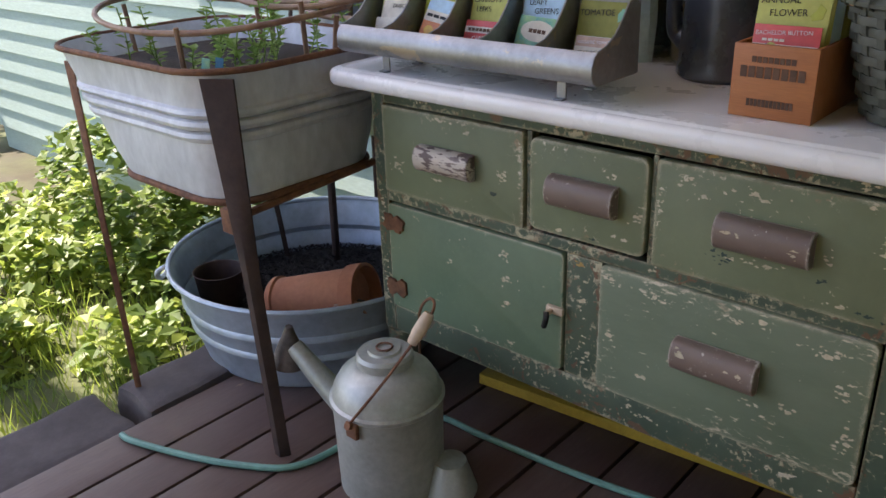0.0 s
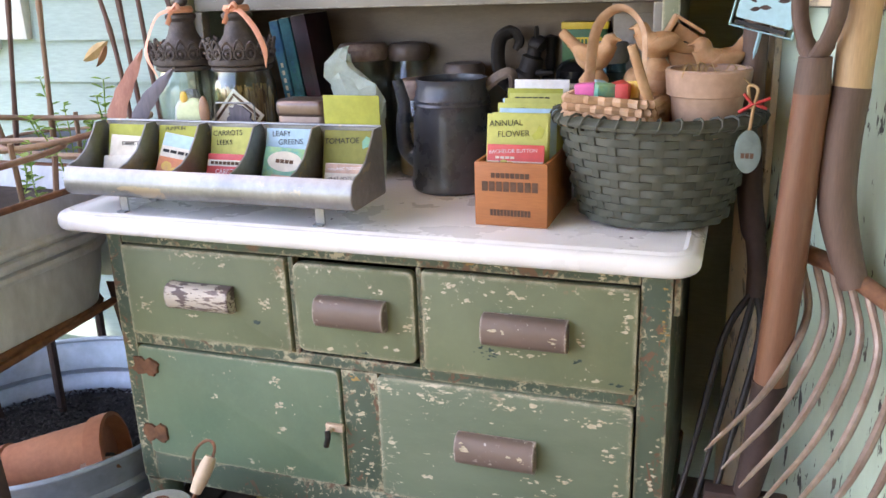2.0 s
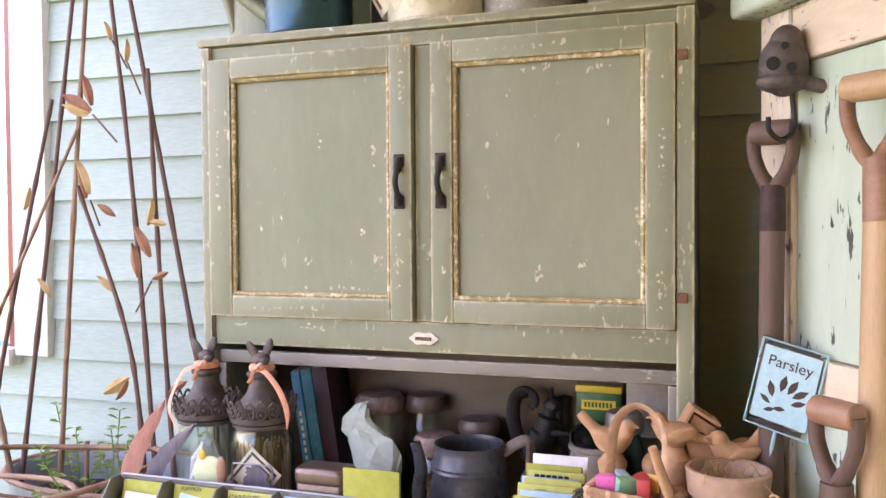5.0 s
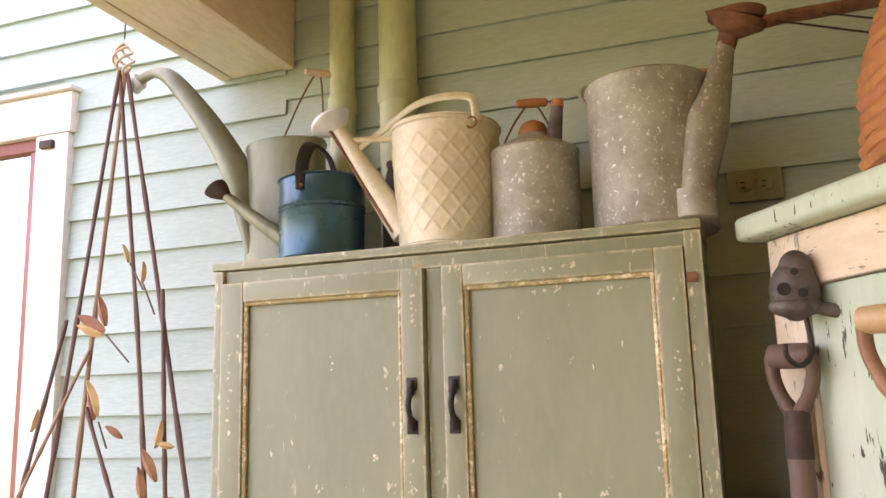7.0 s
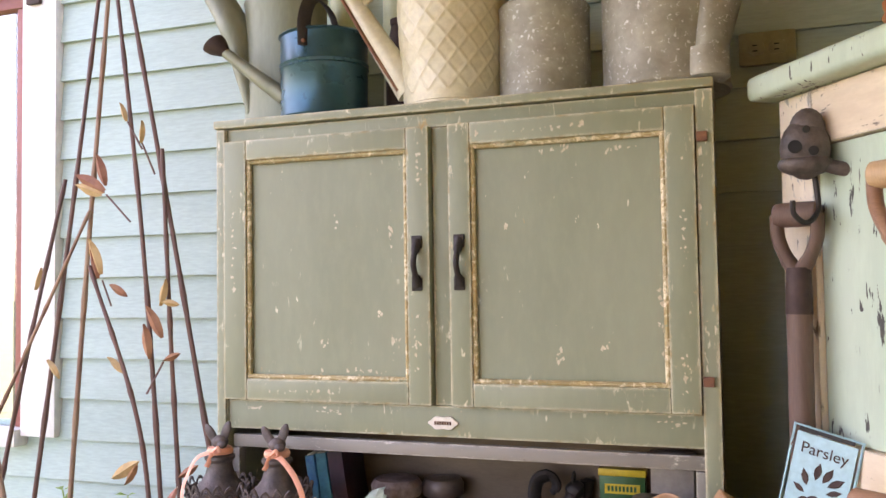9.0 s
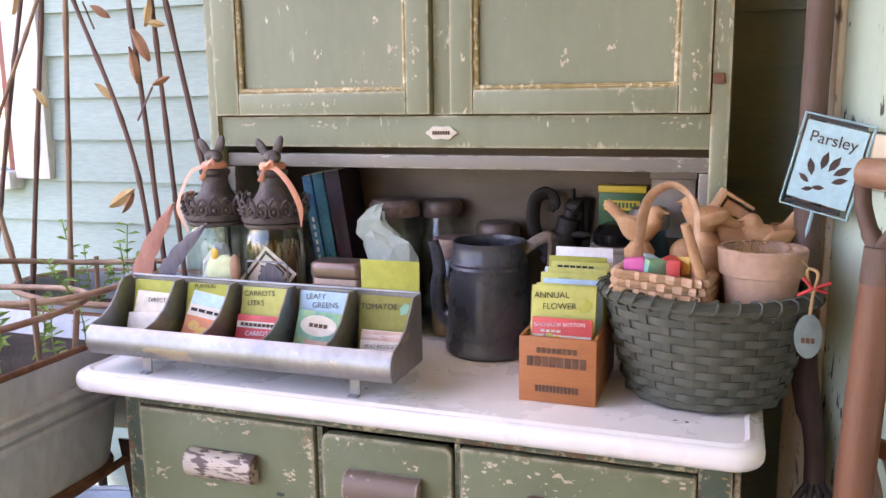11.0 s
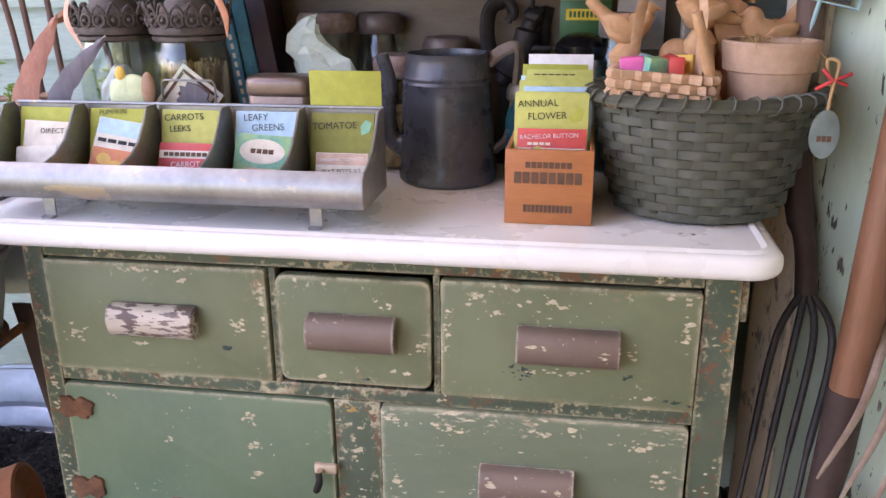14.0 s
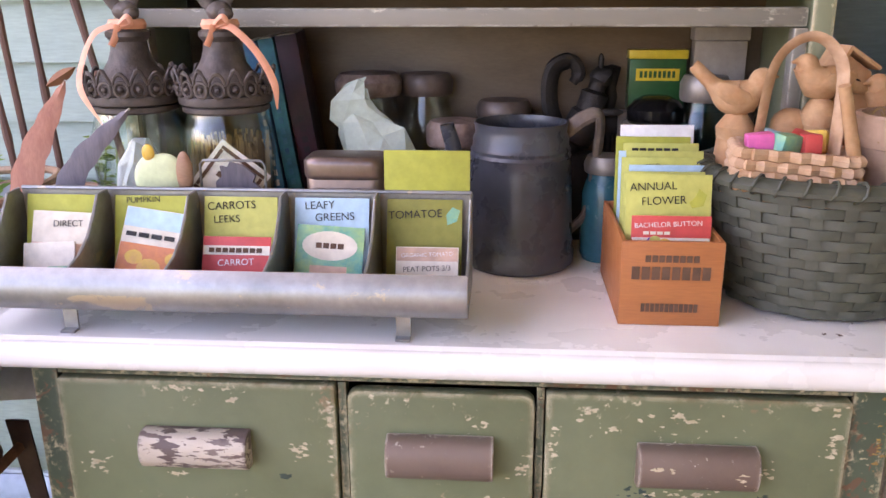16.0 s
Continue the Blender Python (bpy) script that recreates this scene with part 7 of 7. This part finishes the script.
# ---- round wash tub on the deck ----
rt = thing("round_wash_tub", pose(-0.485, 0.140, 0.0), "round bluish zinc wash tub half filled with husks", "wash tub")
part("tub_body", pot_wall([(0.325, 0.0), (0.330, 0.004), (0.334, 0.02), (0.352, 0.085), (0.360, 0.092), (0.360, 0.100), (0.356, 0.108), (0.366, 0.145), (0.374, 0.152), (0.374, 0.160), (0.370, 0.168), (0.384, 0.225), (0.392, 0.240), (0.398, 0.247), (0.394, 0.253)], 0.003, 64), M_GALVBLUE, rt)
part("rolled_rim", tube([(0.396 * math.cos(a), 0.396 * math.sin(a), 0.249) for a in [2 * math.pi * k / 64 for k in range(64)]], 0.007, 8, True), M_GALVBLUE, rt)
part("side_handle", tube(curve([(-0.28, -0.285, 0.225), (-0.31, -0.315, 0.20), (-0.34, -0.29, 0.165), (-0.36, -0.20, 0.20)], 6), 0.007, 8), M_GALVPALE, rt)
part("husk_bed", lathe([(0.0, 0.01), (0.318, 0.01), (0.342, 0.10), (0.0, 0.112)], 40), M_SEED, rt)
hb = bmesh.new()
hr = random.Random(21)
for k in range(4200):
    a, r = hr.uniform(0, 6.283), 0.340 * math.sqrt(hr.random())
    c = Vector((r * math.cos(a), r * math.sin(a), 0.108 + 0.03 * (1 - r / 0.36) * (0.6 + 0.4 * math.sin(3 * a)) + hr.uniform(0, 0.007)))
    d = Vector((hr.uniform(-1, 1), hr.uniform(-1, 1), hr.uniform(-0.6, 0.6))).normalized() * hr.uniform(0.006, 0.011)
    s = d.orthogonal().normalized() * 0.0032
    t = d.cross(s).normalized() * 0.0022
    vs = [hb.verts.new(c + q) for q in (-d, s, t, -s, d)]
    for f in ((0, 1, 2), (0, 2, 3), (4, 2, 1), (4, 3, 2)):
        hb.faces.new([vs[i] for i in f])
tagged(part("husk_layer", hb, M_SEED, rt, "loose dark seed husks", smooth=False), kind="stuff")
lp = thing("lying_terracotta_pot", pose(-0.435, -0.045, 0.168, 0, 78, 22), "orange terracotta pot lying on the husks", "plant pot")
part("pot_body", lathe([(0.0, 0.0), (0.060, 0.0), (0.066, 0.008), (0.067, 0.020), (0.062, 0.024), (0.072, 0.231), (0.064, 0.231), (0.0, 0.225)], 36), M_TERRA, lp)
part("pot_rim", lathe([(0.066, 0.226), (0.080, 0.230), (0.082, 0.27), (0.074, 0.272), (0.067, 0.24)], 36), M_TERRA, lp)
up = thing("rusty_pot", pose(-0.640, -0.080, 0.105), "small rusty metal pot standing in the husks", "pot")
part("pot_body", pot_wall([(0.052, 0), (0.055, 0.005), (0.066, 0.105), (0.069, 0.110)], 0.003, 32), M_RUSTDARK, up)
tr = thing("hand_trowel", pose(-0.300, -0.010, 0.165), "grey metal scoop with a wooden grip in the tub", "trowel")
part("scoop", tube([(-0.10, 0.03, -0.01), (0.02, 0.045, 0.02), (0.10, 0.055, 0.03)], [0.022, 0.020, 0.014], 12), M_GREYIRON, tr)
part("wooden_grip", tube([(0.085, -0.02, 0.045), (0.12, -0.005, 0.052), (0.165, 0.01, 0.062)], [0.015, 0.019, 0.014], 12), M_GRIP, tr)
part("blade", box(-0.02, 0.09, 0.0, 0.03, -0.01, 0.012, 0.004), M_GREYIRON, tr)

# ---- watering can on the deck ----
fc = thing("watering_can", pose(0.150, -0.215, 0.0), "lidded zinc watering can standing on the deck", "watering can")
part("can_body", lathe([(0.0, 0.0), (0.104, 0.0), (0.110, 0.006), (0.110, 0.02), (0.113, 0.205), (0.118, 0.210), (0.118, 0.217), (0.112, 0.221), (0.108, 0.240), (0.094, 0.264), (0.066, 0.284), (0.056, 0.288), (0.0, 0.29)], 52), M_GALVCAN, fc)
part("can_lid", lathe([(0.057, 0.286), (0.058, 0.305), (0.053, 0.312), (0.034, 0.313), (0.032, 0.318), (0.0, 0.319)], 40), M_GALVCAN, fc)
part("lid_ring", tube([(0.016 * math.cos(w), 0.016 * math.sin(w), 0.321) for w in [k * math.pi / 8 for k in range(16)]], 0.002, 6, True), M_RUST, fc)
part("spout", tube(curve([(-0.085, -0.01, 0.125), (-0.16, -0.022, 0.175), (-0.252, -0.032, 0.245)], 6), [0.034 - 0.0012 * k for k in range(13)], 16), M_GALVCAN, fc)
part("rose", moved(lathe([(0.008, 0.0), (0.014, -0.018), (0.040, -0.088), (0.042, -0.094), (0.036, -0.090), (0.010, -0.03)], 24), pose(-0.262, -0.034, 0.292, 0, 8, 0)), M_GREYIRON, fc)
part("side_scoop", moved(lathe([(0.0, 0.0), (0.052, 0.0), (0.056, 0.01), (0.034, 0.08), (0.0, 0.085)], 28), pose(0.125, 0.045, 0.0)), M_GALVCAN, fc)
ear = part("bail_ear", join(box(0.005, 0.035, -0.122, -0.112, 0.178, 0.212, 0.003), tube([(0.02, -0.118, 0.205), (0.02, -0.130, 0.212)], 0.008, 8)), M_RUST, fc)
part("bail", tube(curve([(0.020, -0.126, 0.212), (0.075, -0.06, 0.315), (0.118, 0.015, 0.425), (0.085, 0.05, 0.435), (0.02, 0.085, 0.37), (-0.01, 0.110, 0.25)], 6), 0.003, 6), M_RUST, fc)
part("grip", tube([(0.098, -0.020, 0.372), (0.104, -0.008, 0.392), (0.112, 0.006, 0.415), (0.115, 0.014, 0.428)], [0.010, 0.0135, 0.0135, 0.010], 12), M_GRIPWHITE, fc)

hose = thing("garden_hose", pose(0, 0, 0.008), "thin green hose lying across the deck boards", "hose")
part("hose", tube(curve([(-0.443, -0.516, 0.0), (-0.40, -0.512, 0.0), (-0.254, -0.463, 0.0), (-0.130, -0.405, 0.0), (-0.040, -0.34, 0.0), (-0.012, -0.24, 0.0), (-0.02, -0.10, 0.0), (0.08, 0.0, 0.0), (0.206, 0.011, 0.0), (0.425, 0.029, 0.0), (0.598, 0.055, 0.0), (0.90, 0.12, 0.0)], 8), 0.0075, 8), M_HOSE, hose)
level = thing("yellow_level", pose(0.06, 0.185, 0.0, 0, 0, 5), "long yellow wooden level lying under the cabinet", "level")
part("level_body", box(0.0, 0.88, 0, 0.045, 0.0, 0.028, 0.002), M_YELLOW, level)

# ---- garden ----
def leaf_quad(verts, faces, c, rng, l, spread):
    d = Vector((rng.uniform(-1, 1), rng.uniform(-1, 1), rng.uniform(-spread, spread))).normalized()
    s = d.cross(Vector((rng.uniform(-0.4, 0.4), rng.uniform(-0.4, 0.4), 1))).normalized() * l * 0.36
    b = len(verts)
    fold = Vector((0, 0, 0.12 * l))
    verts.extend([c - d * l * 0.5, c + s + fold, c + d * l * 0.5, c - s + fold, c - d * l * 0.12 - s * 0.05])
    faces.extend([(b, b + 1, b + 4), (b + 1, b + 2, b + 4), (b + 2, b + 3, b + 4), (b + 3, b, b + 4)])


def leaf_mass(name, blobs, count, size, material, label, seed, spread=0.5):
    """Leaves over the outside of many clumps."""
    rng, verts, faces = random.Random(seed), [], []
    weight = [b[3] * b[4] for b in blobs]
    for k in range(count):
        x, y, z, r, h = rng.choices(blobs, weight)[0]
        a, u = rng.uniform(0, 6.283), rng.uniform(-0.1, 1)
        q = math.sqrt(max(0.0, 1 - u * u)) * rng.uniform(0.72, 1.08)
        c = Vector((x + r * q * math.cos(a), y + r * q * math.sin(a), z + h * u * rng.uniform(0.8, 1.1)))
        if c.y > WALL_Y - 0.05 and c.x > -4.2:
            c.y = WALL_Y - 0.06 - rng.uniform(0, 0.1)
        if c.x > -0.62 and c.z < 1.5:
            c.x = -0.66 - rng.uniform(0, 0.2)
        leaf_quad(verts, faces, c, rng, size * rng.uniform(0.6, 1.35), spread)
    me = bpy.data.meshes.new(name)
    me.from_pydata([tuple(v) for v in verts], [], faces)
    me.materials.append(material)
    return tagged(new(name, me), label, "foliage", kind="stuff")


grng = random.Random(31)
low = [(grng.uniform(-2.9, -0.80), grng.uniform(-1.6, 0.55), -0.21, grng.uniform(0.10, 0.24), grng.uniform(0.10, 0.26)) for k in range(70)]
leaf_mass("ground_cover", low, 9000, 0.058, M_LEAF, "low yellow-green leafy ground cover in sunlight", 41)
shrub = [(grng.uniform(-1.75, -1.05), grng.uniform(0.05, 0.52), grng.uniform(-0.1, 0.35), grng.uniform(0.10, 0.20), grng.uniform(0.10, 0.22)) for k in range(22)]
leaf_mass("shrub", shrub, 2600, 0.052, M_LEAFSHADE, "leafy shrub against the siding, toned down to look shaded", 42)
far = [(grng.uniform(-8.0, -4.9), grng.uniform(-3.5, 3.5), -0.2, grng.uniform(0.4, 0.8), grng.uniform(0.5, 1.5)) for k in range(34)]
leaf_mass("hedge", far, 9000, 0.12, M_LEAF, "bright garden hedge farther off", 43)
grass_v, grass_f = [], []
for k in range(5000):
    x, y = grng.uniform(-2.4, -0.70), grng.uniform(-1.7, 0.4)
    h, a = grng.uniform(0.05, 0.15), grng.uniform(0, 6.283)
    b = len(grass_v)
    dx, dy = math.cos(a), math.sin(a)
    grass_v.extend([(x - dy * 0.003, y + dx * 0.003, -0.205), (x + dy * 0.003, y - dx * 0.003, -0.205), (x + dx * h * 0.5, y + dy * h * 0.5, -0.205 + h)])
    grass_f.append((b, b + 1, b + 2))
gm = bpy.data.meshes.new("grass")
gm.from_pydata(grass_v, [], grass_f)
gm.materials.append(M_LEAF)
tagged(new("grass", gm), "thin green grass blades among the weeds", "grass", kind="stuff")

# added out of view towards the sun; its crown keeps sunlight off the porch
shade_tree = thing("garden_tree", pose(-5.7, -1.15, -0.2), "unseen leafy tree added to shade the porch from sun", "tree")
part("trunk", tube(curve([(0, 0, 0), (0.1, 0.05, 2.0), (0.3, 0.0, 4.5), (0.8, 0.1, 6.4)], 6), [0.20 - 0.007 * k for k in range(19)], 12), M_SHAFTGREY, shade_tree)
trng = random.Random(51)
for k in range(9):
    a = k * 0.7
    part("limb", tube([(0.5, 0.05, 5.0 + 0.1 * k), (0.75 + 0.35 * math.cos(a), 0.1 + 0.4 * math.sin(a), 5.8 + 0.1 * k), (0.75 + 0.6 * math.cos(a), 0.2 + 0.8 * math.sin(a), 6.3 + 0.1 * k)], [0.07, 0.045, 0.015], 8), M_SHAFTGREY, shade_tree)
crown = []
for k in range(140):
    v = Vector((trng.gauss(0, 1), trng.gauss(0, 1), trng.gauss(0, 1))).normalized() * 0.82 * trng.random() ** 0.4
    crown.append((0.82 + v.x * 1.50, 0.42 + v.y * 1.45, 6.80 + v.z, 0.34, 0.34))
tv, tf = [], []
for k in range(40000):
    x, y, z, r, h = trng.choice(crown)
    q = Vector((trng.gauss(0, 1), trng.gauss(0, 1), trng.gauss(0, 1))).normalized() * r * trng.random() ** 0.5
    leaf_quad(tv, tf, Vector((x, y, z)) + q, trng, 0.17 * trng.uniform(0.7, 1.3), 0.6)
cm = bpy.data.meshes.new("crown")
cm.from_pydata([tuple(v) for v in tv], [], tf)
cm.materials.append(M_LEAF)
cr = new("crown", cm)
cr.parent = shade_tree
